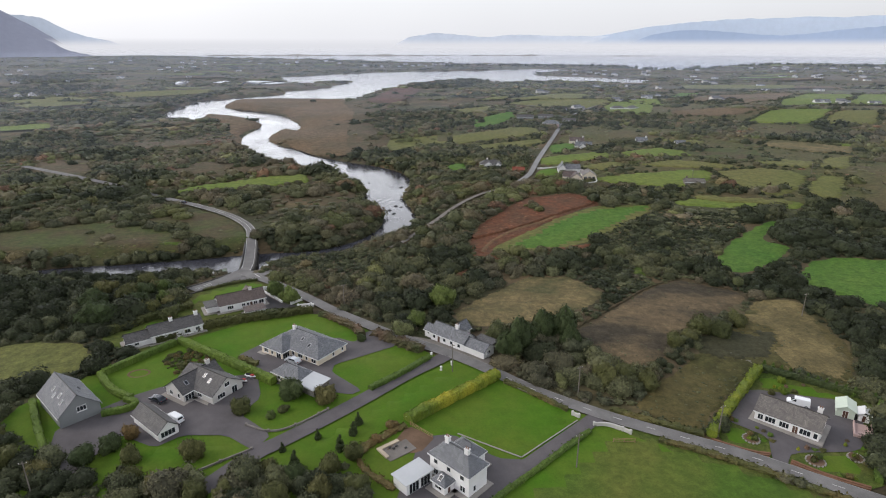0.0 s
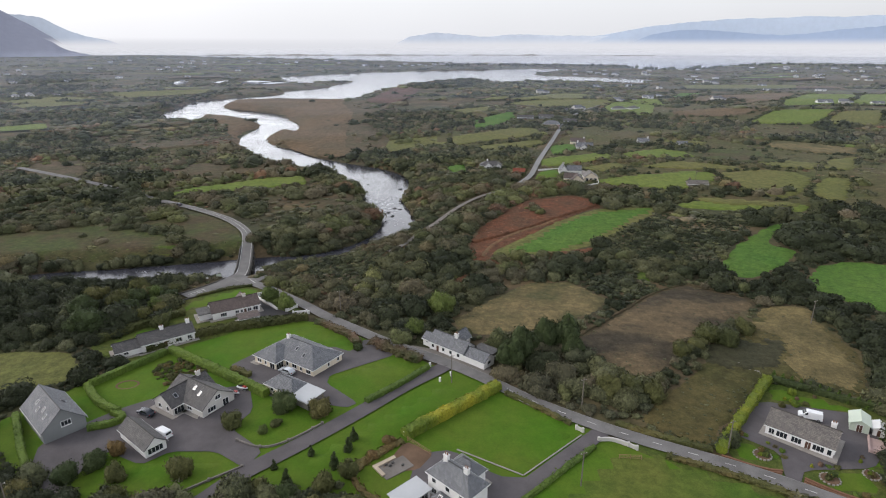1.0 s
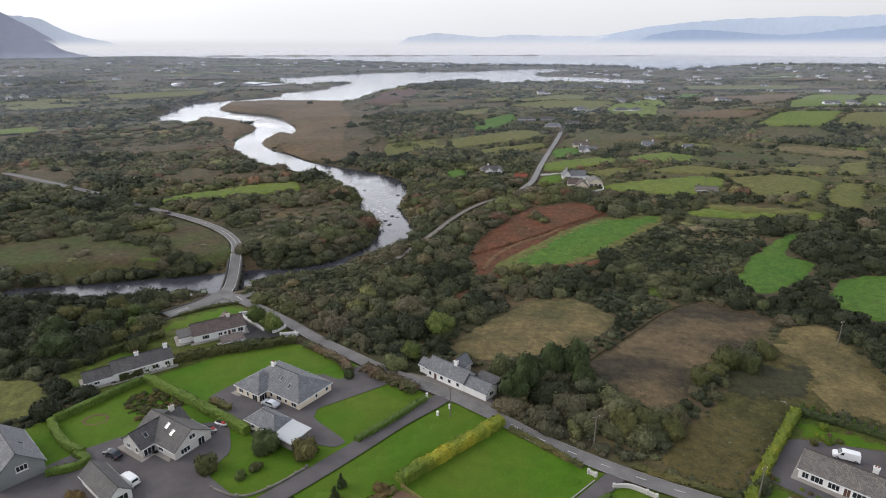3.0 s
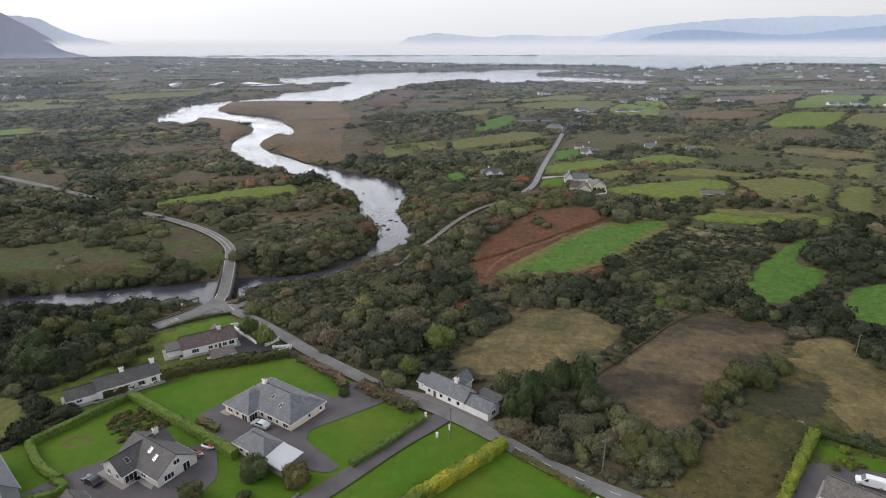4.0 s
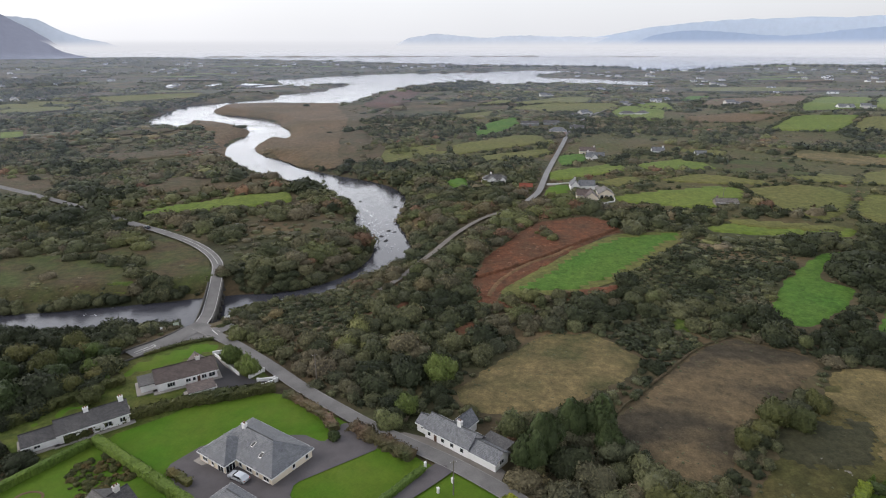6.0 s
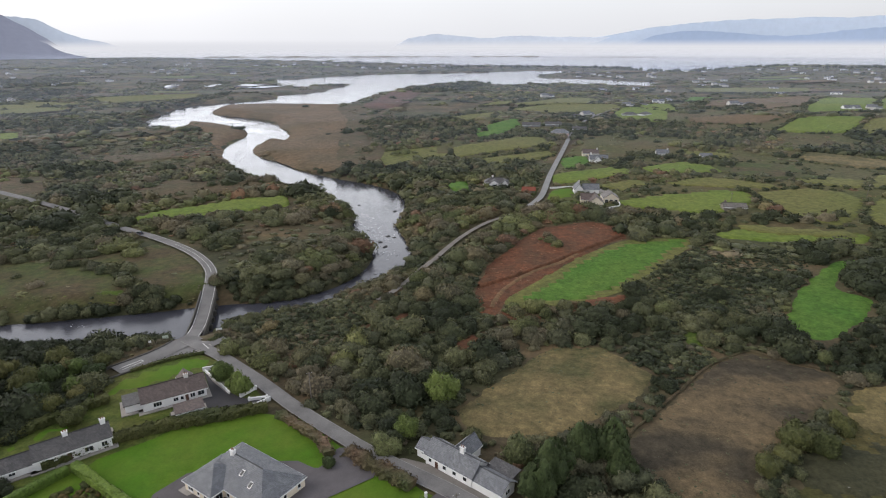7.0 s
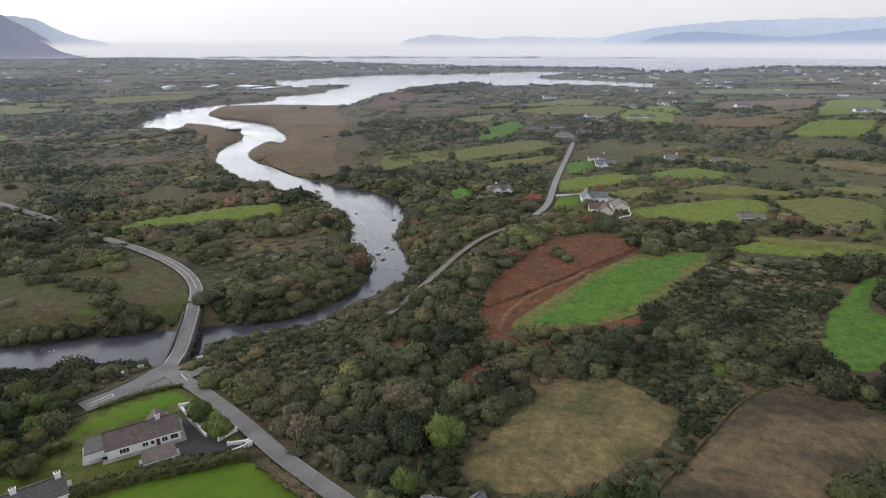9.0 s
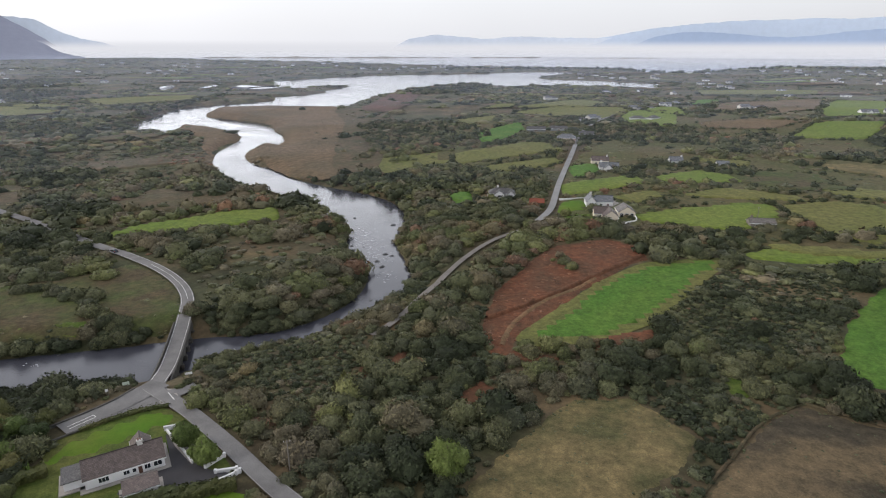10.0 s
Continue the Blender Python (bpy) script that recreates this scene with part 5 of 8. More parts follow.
def plain_hedges():
    """Overgrown hedges round the small fields of the coastal plain."""
    r = np.random.RandomState(58)
    sx, sy = jittered(-1700, 1900, 620, 2500, 120, r)
    x, y = r.uniform(-1700, 1900, 70000), r.uniform(640, 2450, 70000)
    view = (np.abs(x) < 0.8 * y) & ~((x > -330) & (x < 100) & (y < 1300))
    x, y = x[view], y[view]
    d = np.hypot((x[:, None] - sx) * 0.8, y[:, None] - sy)
    d.partition(1, axis=1)
    edge = (d[:, 1] - d[:, 0] < 5) & (value_noise(x, y, 90, 59) > 0.3)
    x, y = x[edge], y[edge]
    ok = clear_of(x, y, r)
    x, y = x[ok], y[ok]
    w = r.uniform(2.2, 4.6, len(x))
    return grow("hedgerow_bushes", np.c_[x, y, ground_at(x, y) - 0.3, w, w * r.uniform(0.6, 1.0, len(x)), r.rand(len(x)) * 0.3], FAR_T, M["scrub"], "dark overgrown hedges across the coastal plain")


plain_hedges()


def hedgerows():
    """Bushes along the edges of the mid-distance fields."""
    r = np.random.RandomState(77)
    rows = []
    for _, _, _, outline in FIELDS:
        p = np.array(outline, float)
        c = p.mean(0)
        if c[1] < 318 or c[0] < -20 or c[1] > 1000:
            continue
        for a, b in zip(p, np.roll(p, -1, 0)):
            k = int(np.hypot(*(b - a)) / (1.9 if c[1] < 520 else 3.2))
            t = r.rand(k, 1)
            q = a + (b - a) * t + (a + (b - a) * t - c) / np.linalg.norm(a - c) * 1.8 + r.normal(0, 0.9, (k, 2))
            rows.append(q[(r.rand(k) < (0.95 if r.rand() < 0.7 else 0.4)) & (value_noise(q[:, 0], q[:, 1], 16, 70) > 0.22)])
    q = np.concatenate(rows)
    ok = shore(q[:, 0], q[:, 1]) > 2
    for p, half in ROADS:
        ok &= off_line(p[::3], q[:, 0], q[:, 1]) > half + 0.5
    x, y = q[ok].T
    w = r.uniform(1.1, 2.3, len(x)) * np.where(y > 520, 1.4, 1) * np.where(r.rand(len(x)) < 0.12, 1.6, 1)
    return grow("hedgerow_bushes", np.c_[x, y, ground_at(x, y) - 0.2, w, w * r.uniform(0.7, 1.1, len(x)), r.rand(len(x)) ** 2 * 0.5], FARMID_T, M["scrub"], "dark overgrown hedgerows between upland fields")


hedgerows()


BELTS = [chaikin(p, 1) for p in (
    [(-93, 745), (-40, 755), (14, 738), (53, 651), (27, 587), (-21, 590), (-69, 598)], [(-96, 1340), (-26, 1508), (107, 1478), (110, 1351), (22, 1191), (-59, 1101)],
    [(151, 711), (221, 703), (260, 617), (290, 578), (274, 536), (234, 554), (171, 594), (132, 609)], [(286, 523), (319, 510), (346, 491), (323, 458), (300, 478), (272, 498)],
    [(279, 757), (373, 919), (402, 948), (322, 778), (274, 727)], [(326, 772), (380, 758), (357, 700), (307, 714)], [(-8, 491), (54, 498), (71, 463), (63, 425), (51, 448), (25, 460), (-3, 443)],
    [(151, 516), (185, 489), (215, 460), (212, 430), (176, 467), (146, 490)], [(-1069, 1527), (-896, 1585), (-759, 1363), (-914, 1306)], [(-837, 1196), (-680, 1262), (-599, 1131), (-742, 1060)],
    [(-409, 844), (-386, 955), (-349, 1022), (-345, 1010), (-370, 914), (-371, 796)], [(-486, 753), (-395, 734), (-343, 695), (-339, 653), (-433, 672)], [(-409, 586), (-344, 582), (-296, 533), (-285, 483), (-342, 490)],
    [(163, 325), (196, 327), (195, 316), (161, 311)], [(79, 313), (108, 327), (134, 318), (128, 305), (81, 299)], [(97, 488), (105, 507), (135, 468), (134, 451), (97, 449)],
    [(129, 750), (167, 804), (168, 744), (138, 696)], [(100, 741), (142, 749), (141, 711), (107, 696)])]
COAST = [(21, 2290), (169, 2326), (322, 2375), (466, 2343), (645, 2229), (660, 2120), (708, 1959), (843, 2028), (1045, 2200), (1314, 2380), (1400, 2206), (1538, 2181), (1900, 2150)]


def tree_belts():
    """Dense dark thickets on the plain, and tree rows on the headlands by the bay."""
    r = np.random.RandomState(83)
    rows = []
    for p in BELTS:
        lo, hi = p.min(0), p.max(0)
        area = 0.5 * abs(np.dot(p[:, 0], np.roll(p[:, 1], 1)) - np.dot(p[:, 1], np.roll(p[:, 0], 1)))
        gap = 34 if p.mean(0)[1] < 800 else 90
        q = r.uniform(lo, hi, (int(4 * area / gap), 2))
        q = q[inside(p, q[:, 0], q[:, 1]) & (value_noise(q[:, 0], q[:, 1], 22, 84) > 0.3)][:int(area / gap)]
        rows.append(np.c_[q, r.uniform(2.6, 5.2, len(q)) * (1.0 if gap == 34 else 1.4), r.uniform(0.7, 1.0, len(q)), r.rand(len(q)) ** 1.5 * 0.5])
    line = np.array(COAST, float)
    for a, b in zip(line, line[1:]):
        k = int(math.dist(a, b) / 9)
        q = a + (b - a) * r.rand(k, 1) + r.normal(0, 14, (k, 2))
        q = q[value_noise(q[:, 0], q[:, 1], 60, 85) > 0.28]
        rows.append(np.c_[q, r.uniform(5, 9, len(q)), r.uniform(0.8, 1.3, len(q)), r.rand(len(q)) * 0.12])
    q = np.concatenate(rows)
    ok = (shore(q[:, 0], q[:, 1]) > 3) & (room(q[:, 0], q[:, 1]) > 2)
    x, y, w, h, k = q[ok].T
    return grow("tree_belts", np.c_[x, y, ground_at(x, y) - 0.4, w, w * h, k], FARMID_T, M["scrub"], "dense dark thickets and coastal tree rows")


tree_belts()


def meadow_clumps():
    """Thickets standing in the riverside meadow."""
    r = np.random.RandomState(79)
    c = np.array([(-148, 275), (-140, 272), (-131, 267), (-124, 261), (-111, 248), (-105, 245), (-111, 241), (-100, 244), (-125, 235), (-131, 235), (-118, 235), (-84, 256), (-70, 255), (-116, 252)])
    q = np.concatenate([c + r.normal(0, 2.2, c.shape) for _ in range(3)])
    q = q[shore(q[:, 0], q[:, 1]) > 0.5]
    w = r.uniform(2.2, 4.6, len(q))
    return grow("meadow_thickets", np.c_[q, ground_at(q[:, 0], q[:, 1]) - 0.4, w, w * r.uniform(0.8, 1.1, len(q)), r.uniform(0.1, 0.45, len(q))], NEAR_T, M["scrub"], "grey-green willow thickets in a riverside meadow")


meadow_clumps()


def bank_bushes():
    """Willows leaning over the near banks of the river."""
    r = np.random.RandomState(78)
    p = RIVER[(RIVER[:, 1] < 480)]
    k = 1100
    i = r.randint(0, len(p) - 1, k)
    t = r.rand(k, 1)
    q = p[i] * (1 - t) + p[i + 1] * t
    near = np.hypot(*(p[i + 1] - p[i]).T) < 30
    q = q[near] + r.normal(0, 2.2, (near.sum(), 2))
    ok = shore(q[:, 0], q[:, 1]) > 0.4
    for line, half in ROADS:
        ok &= off_line(line[::3], q[:, 0], q[:, 1]) > half + 1.5
    x, y = q[ok].T
    w = r.uniform(1.2, 2.9, len(x))
    spots = np.c_[x, y, ground_at(x, y) - 0.3, w, w * r.uniform(0.8, 1.2, len(x)), kinds(x, y, r) * 0.8]
    grow("bank_willows", spots[y > 330], FARMID_T, M["scrub"], "willow bushes leaning over the far river banks")
    return grow("bank_willows", spots[y <= 330], MID_T, M["scrub"], "willow bushes leaning over the river banks")


bank_bushes()


def tufts(outline, count, wide, tall, tones, name, label, seed):
    """Rush clumps, bracken or weeds scattered in drifts over a field."""
    r = np.random.RandomState(seed)
    p = chaikin(outline, 2, True, 0.13)
    lo, hi = p.min(0), p.max(0)
    x, y = r.uniform(lo[0], hi[0], count * 3), r.uniform(lo[1], hi[1], count * 3)
    ok = inside(p, x, y) & (value_noise(x, y, 14, seed) + 0.3 * r.rand(len(x)) > 0.62)
    x, y = x[ok][:count], y[ok][:count]
    w = r.uniform(*wide, len(x))
    return grow(name, np.c_[x, y, ground_at(x, y), w, w * tall, r.uniform(*tones, len(x))], FARLOW_T, M["scrub"], label, "undergrowth")


for key, count, wide, tall, tones, name, label in (
        ("reed", 900, (1.2, 4.0), 0.22, (0.82, 0.95), "reed_clumps", "tawny reed clumps along the estuary"), ("bracken", 200, (0.5, 1.3), 0.5, (0.97, 1.0), "bracken_clumps", "clumps of rust-brown dead bracken"), ("tan", 260, (0.25, 0.6), 0.6, (0.1, 0.3), "rush_tufts", "rush tufts in a dry field"),
        ("brownfield", 320, (0.25, 0.7), 0.5, (0.0, 0.3), "rush_tufts", "dark rush tufts in a brown field"), ("olive", 500, (0.25, 0.7), 0.6, (0.05, 0.25), "rush_tufts", "olive rush tufts in a wet field"),
        ("meadow", 2200, (0.35, 0.9), 0.6, (0.1, 0.75), "rush_tufts", "rush tufts in a riverside meadow")):
    outlines = [f for f in FIELDS if f[1] == key]
    if key == "reed":
        tufts(outlines[1][3], count // 3, wide, tall, tones, name, label, 91)
    tufts(outlines[0][3], count, wide, tall, tones, name, label, len(label))


def thing(name, x, y, rz=0.0, label="", category="", group="", z=None):
    """The Empty at the base of a thing, on the ground."""
    ob = new(name)
    ob.empty_display_size = 0.5
    ob.matrix_world = pose(x, y, float(ground_at(x, y)) if z is None else z, 0, 0, rz)
    return tagged(ob, label, category, group)


def crown_part(name, v, f, mat, parent, tone, label=""):
    tri = f[:, 2] == f[:, 3]
    faces = [tuple(q[:3]) for q in f[tri]] + [tuple(q) for q in f[~tri]]
    ob = put_mesh(name, v, faces, mat, parent)
    ob.data.attributes.new("species", "FLOAT", "POINT").data.foreach_set("value", np.full(len(v), tone, np.float32))
    return tagged(ob, label)


def tree(name, x, y, high, wide, mat, label, tone=0.5, seed=0, kind="round", category="tree"):
    """A tapered trunk with limbs and a leafy crown of lobes."""
    r = np.random.RandomState(seed + 100)
    ob = thing(name, x, y, r.uniform(0, 360), label, category)
    bm = bmesh.new()
    tube(bm, (0, 0, -0.2), (0.05 * wide, 0, high * 0.45), 0.05 * high * 0.6, 0.03 * high * 0.6)
    tube(bm, (0.05 * wide, 0, high * 0.45), (0, 0.03 * wide, high * 0.85), 0.018 * high, 0.006 * high)
    for i in range(5):
        a = i * 1.3 + r.uniform(0, 0.6)
        tube(bm, (0, 0, high * r.uniform(0.25, 0.5)), (math.cos(a) * wide * 0.33, math.sin(a) * wide * 0.33, high * r.uniform(0.55, 0.8)), 0.012 * high, 0.004 * high, 5)
    part("trunk", bm, M["bark"], ob)
    lobes = []
    if kind == "cone":
        for i in range(9):
            t = i / 8
            rr = wide * 0.5 * (1 - t * 0.85)
            for j in range(max(1, int(4 * (1 - t)))):
                a = r.uniform(0, 6.28)
                lobes.append((math.cos(a) * rr * 0.45, math.sin(a) * rr * 0.45, high * (0.1 + 0.86 * t), rr * 0.62 + 0.06 * wide, 1.0))
    if kind == "cone":
        v, f = crown(r, lobes, 130, 0.024 * min(high, wide), 0.85, 0.5)
    else:  # a leading dome with lesser ones leaning out of it
        V, F, at = [], [], 0
        for i in range(5):
            a, q, g = i * 1.57 + r.uniform(-0.4, 0.4), (0 if i == 0 else r.uniform(0.2, 0.3) * wide), (1.0 if i == 0 else r.uniform(0.5, 0.66))
            tv, tf = dome(r, 3, 7, 620 if i == 0 else 330, 0.07 if i == 0 else 0.1)
            tv = tv * (wide * 0.46 * g, wide * 0.46 * g, high * 0.62 * g) + (math.cos(a) * q, math.sin(a) * q, high * (0.16 if i == 0 else r.uniform(0.14, 0.4)))
            V.append(tv)
            F.append(tf + at)
            at += len(tv)
        v, f = np.concatenate(V), np.concatenate(F)
    if kind == "taper":  # drawn in towards a pointed top
        v[:, :2] *= (1.14 - 0.5 * np.clip(v[:, 2] / high, 0, 1.15))[:, None]
        v[:, 2] *= 1.04
    crown_part("crown", v, f, mat, ob, tone)
    return ob


def shrub(name, x, y, wide, high, mat, label, tone=0.5, seed=0, category="shrub", group=""):
    r = np.random.RandomState(seed + 500)
    ob = thing(name, x, y, r.uniform(0, 360), label, category, group)
    v, f = dome(r, 3, 7, 520 if wide > 1.6 else 160, 0.075 if wide > 1.6 else 0.13)
    v = v * (wide / 1.9, wide / 1.9, high * 0.8)
    bm = bmesh.new()
    tube(bm, (0, 0, -0.1), (0, 0, high * 0.4), 0.07, 0.05, 6)
    part("stem", bm, M["bark"], ob)
    crown_part("crown", v, f, mat, ob, tone)
    return ob


def hedge(pts, wide, high, mat, label, tones=(0.2, 0.8), leaf=0.16, dense=16, loose=0.12, name="hedge"):
    """A clipped hedge along a line: a dense heart with a skin of leaf sprays."""
    p = smooth_line(pts, 0.9) if len(pts) > 2 else np.linspace(pts[0], pts[1], max(3, int(math.dist(*pts) / 0.9)))
    r = np.random.RandomState(int(abs(pts[0][0] * 13 + pts[0][1] * 7)) % 9999)
    nrm, z = side_of(p), ground_at(p[:, 0], p[:, 1])
    prof = np.array([(-0.46, -0.1), (-0.5, 0.5), (-0.44, 0.9), (-0.25, 1.0), (0.25, 1.0), (0.44, 0.9), (0.5, 0.5), (0.46, -0.1)]) * (wide, high)
    wob = 1 + r.normal(0, loose * 0.7, (len(p), len(prof)))
    rings = np.stack([np.c_[p + nrm * (o * wob[:, k])[:, None] * 0.93, z + h * (0.95 + (wob[:, k] - 1) * 0.4)] for k, (o, h) in enumerate(prof)], 1)
    n0, kk = len(p), len(prof)
    v = rings.reshape(-1, 3)
    f = [(i * kk + k, i * kk + k + 1, (i + 1) * kk + k + 1, (i + 1) * kk + k) for i in range(n0 - 1) for k in range(kk - 1)]
    f += [(k, k + 1, kk - 1 - k - 1, kk - 1 - k) for k in range(3)] + [((n0 - 1) * kk + kk - 1 - k, (n0 - 1) * kk + kk - 2 - k, (n0 - 1) * kk + k + 1, (n0 - 1) * kk + k) for k in range(3)]
    count = int((n0 - 1) * 0.9 * dense * (wide + 2 * high) / 5)
    i, k = r.randint(0, n0 - 1, count), r.randint(0, kk - 1, count)
    a, b = r.rand(count, 1), r.rand(count, 1)
    c = (rings[i, k] * (1 - a) + rings[i + 1, k] * a) * (1 - b) + (rings[i, k + 1] * (1 - a) + rings[i + 1, k + 1] * a) * b
    mid = np.c_[p[i] * (1 - a) + p[i + 1] * a, z[i] + high * 0.5]
    out = c - mid
    out /= np.linalg.norm(out, axis=1)[:, None] + 1e-6
    c = c + out * r.uniform(-0.02, loose * 1.4, (count, 1))
    nn = out + r.normal(0, 0.5, (count, 3))
    nn /= np.linalg.norm(nn, axis=1)[:, None]
    s1 = np.cross(nn, r.normal(size=(count, 3)))
    s1 /= np.linalg.norm(s1, axis=1)[:, None]
    s2 = np.cross(nn, s1)
    s = leaf * r.uniform(0.6, 1.5, (count, 1))
    q = np.stack([c - s1 * s, c - s2 * s * 0.8 + nn * s * 0.2, c + s1 * s, c + s2 * s * 0.8], 1).reshape(-1, 3)
    f += [tuple(row) for row in np.arange(4 * count).reshape(-1, 4) + len(v)]
    verts = np.vstack([v, q])
    ob = put_mesh(name, verts, f, mat)
    along = value_noise(verts[:, 0], verts[:, 1], 3.5, 8)
    ob.data.attributes.new("species", "FLOAT", "POINT").data.foreach_set("value", (tones[0] + (tones[1] - tones[0]) * along).astype(np.float32))
    return tagged(ob, label, "hedge")

# ---- buildings ----
def roof_mesh(u0, u1, v0, v1, eave, rise, kind, over=0.35, thick=0.14):
    """Roof slopes with thickness and real-scale coordinates for the courses."""
    a0, a1, b0, b1 = u0 - over, u1 + over, v0 - over, v1 + over
    drop = over * rise / max(0.5, (min(u1 - u0, v1 - v0) / 2))
    e, t = eave - drop, eave + rise
    slopes = []
    if kind == "hip":
        w = min(a1 - a0, b1 - b0) / 2
        if a1 - a0 >= b1 - b0:
            r0, r1 = (a0 + w, (b0 + b1) / 2, t), (a1 - w, (b0 + b1) / 2, t)
            slopes = [[(a0, b0, e), (a1, b0, e), r1, r0], [(a1, b1, e), (a0, b1, e), r0, r1], [(a0, b1, e), (a0, b0, e), r0], [(a1, b0, e), (a1, b1, e), r1]]
        else:
            r0, r1 = ((a0 + a1) / 2, b0 + w, t), ((a0 + a1) / 2, b1 - w, t)
            slopes = [[(a0, b0, e), (a1, b0, e), r0], [(a1, b1, e), (a0, b1, e), r1], [(a0, b1, e), (a0, b0, e), r0, r1], [(a1, b0, e), (a1, b1, e), r1, r0]]
    elif kind == "gu":
        m = (b0 + b1) / 2
        slopes = [[(a0, b0, e), (a1, b0, e), (a1, m, t), (a0, m, t)], [(a1, b1, e), (a0, b1, e), (a0, m, t), (a1, m, t)]]
    elif kind == "gv":
        m = (a0 + a1) / 2
        slopes = [[(a0, b1, e), (a0, b0, e), (m, b0, t), (m, b1, t)], [(a1, b0, e), (a1, b1, e), (m, b1, t), (m, b0, t)]]
    elif kind == "lean":
        slopes = [[(a0, b0, eave), (a1, b0, eave), (a1, b1, t), (a0, b1, t)]]
    else:
        slopes = [[(a0, b0, eave), (a1, b0, eave), (a1, b1, eave + 0.12), (a0, b1, eave + 0.12)]]
    bm = bmesh.new()
    uv = bm.loops.layers.uv.new("UVMap")
    for s in slopes:
        pts = [Vector(q) for q in s]
        face = bm.faces.new([bm.verts.new(q + Vector((0, 0, thick))) for q in pts])
        under = bm.faces.new([bm.verts.new(q) for q in reversed(pts)])
        along = (pts[1] - pts[0]).normalized()
        nrm = along.cross((pts[-1] - pts[0]).normalized()).normalized()
        up = nrm.cross(along)
        for f in (face, under):
            for lp in f.loops:
                d = lp.vert.co - pts[0]
                lp[uv].uv = (d.dot(along), d.dot(up))
        k = len(pts)
        tops, lows = list(face.verts), list(reversed(under.verts))
        for i in range(k):
            j = (i + 1) % k
            bm.faces.new((tops[i], lows[i], lows[j], tops[j]))
    return bm


def wall_mesh(u0, u1, v0, v1, eave, rise, kind):
    bm = bmesh.new()
    base = [(u0, v0), (u1, v0), (u1, v1), (u0, v1)]
    low = [bm.verts.new((x, y, -0.5)) for x, y in base]
    if kind == "lean":
        top = [bm.verts.new((x, y, eave + (rise if y == v1 else 0) - 0.05)) for x, y in base]
    else:
        top = [bm.verts.new((x, y, eave)) for x, y in base]
    for i in range(4):
        j = (i + 1) % 4
        ring = [low[i], low[j], top[j]]
        gable = (kind == "gu" and i in (1, 3)) or (kind == "gv" and i in (0, 2))
        if gable:
            a, b = top[i].co, top[j].co
            ring.append(bm.verts.new(((a.x + b.x) / 2, (a.y + b.y) / 2, eave + rise - 0.02)))
        ring.append(top[i])
        bm.faces.new(ring)
    bm.faces.new(list(reversed(low)))
    return bm


def opening(parent, face, blk, along, sill, w, h, kind="w"):
    """A window or door in a wall: frame, panes, sill."""
    u0, u1, v0, v1 = blk[:4]
    place = {"f": ((u0 + along, v0), 0), "b": ((u1 - along, v1), 180), "r": ((u1, v0 + along), 90), "l": ((u0, v1 - along), -90)}[face]
    (x, y), rz = place
    ob = new("door" if kind == "d" else "window")
    ob.parent = parent
    ob.matrix_local = pose(x, y, sill, 0, 0, rz)
    bm = bmesh.new()
    t = 0.09
    for q in ((-w / 2, -w / 2 + t, 0, h), (w / 2 - t, w / 2, 0, h), (-w / 2 + t, w / 2 - t, 0, t), (-w / 2 + t, w / 2 - t, h - t, h)):
        box(bm, q[0], q[1], -0.06, 0.06, q[2], q[3])
    bars = max(1, round(w / 0.75))
    for i in range(1, bars):
        c = -w / 2 + w * i / bars
        box(bm, c - 0.035, c + 0.035, -0.05, 0.06, t, h - t)
    part("frame", bm, M["trim"], ob)
    bm = bmesh.new()
    box(bm, -w / 2 + t, w / 2 - t, -0.02, 0.05, t, h - t)
    if kind == "d":
        part("leaf", bm, M["door"], ob)
    else:
        part("pane", bm, M["glass"], ob, "dark glass")
        bm = bmesh.new()
        box(bm, -w / 2 - 0.08, w / 2 + 0.08, -0.16, 0.02, -0.09, 0, 0.015)
        part("sill", bm, M["trim"], ob)
    return ob


def rooflight(parent, blk, along, slope, face="f"):
    """A skylight lying in a roof slope of a gable or hip."""
    u0, u1, v0, v1, eave, rise, kind = blk
    if face in "fb":
        run = (v1 - v0) / 2
        y = v0 + run * slope if face == "f" else v1 - run * slope
        x, pitch, rz = u0 + along, math.degrees(math.atan2(rise, run)), 0 if face == "f" else 180
    else:
        run = (u1 - u0) / 2
        x = u1 - run * slope if face == "r" else u0 + run * slope
        y, pitch, rz = v0 + along, math.degrees(math.atan2(rise, run)), 90 if face == "r" else -90
    ob = new("skylight")
    ob.parent = parent
    ob.matrix_local = pose(x, y, eave + rise * slope + 0.17, 0, 0, rz) @ pose(0, 0, 0, pitch, 0, 0)
    bm = bmesh.new()
    for q in ((-0.42, -0.34, -0.6, 0.6), (0.34, 0.42, -0.6, 0.6), (-0.34, 0.34, -0.6, -0.52), (-0.34, 0.34, 0.52, 0.6)):
        box(bm, *q, -0.05, 0.1)
    part("frame", bm, M["steel"], ob)
    bm = bmesh.new()
    box(bm, -0.34, 0.34, -0.52, 0.52, -0.05, 0.05)
    part("pane", bm, M["glass"], ob)


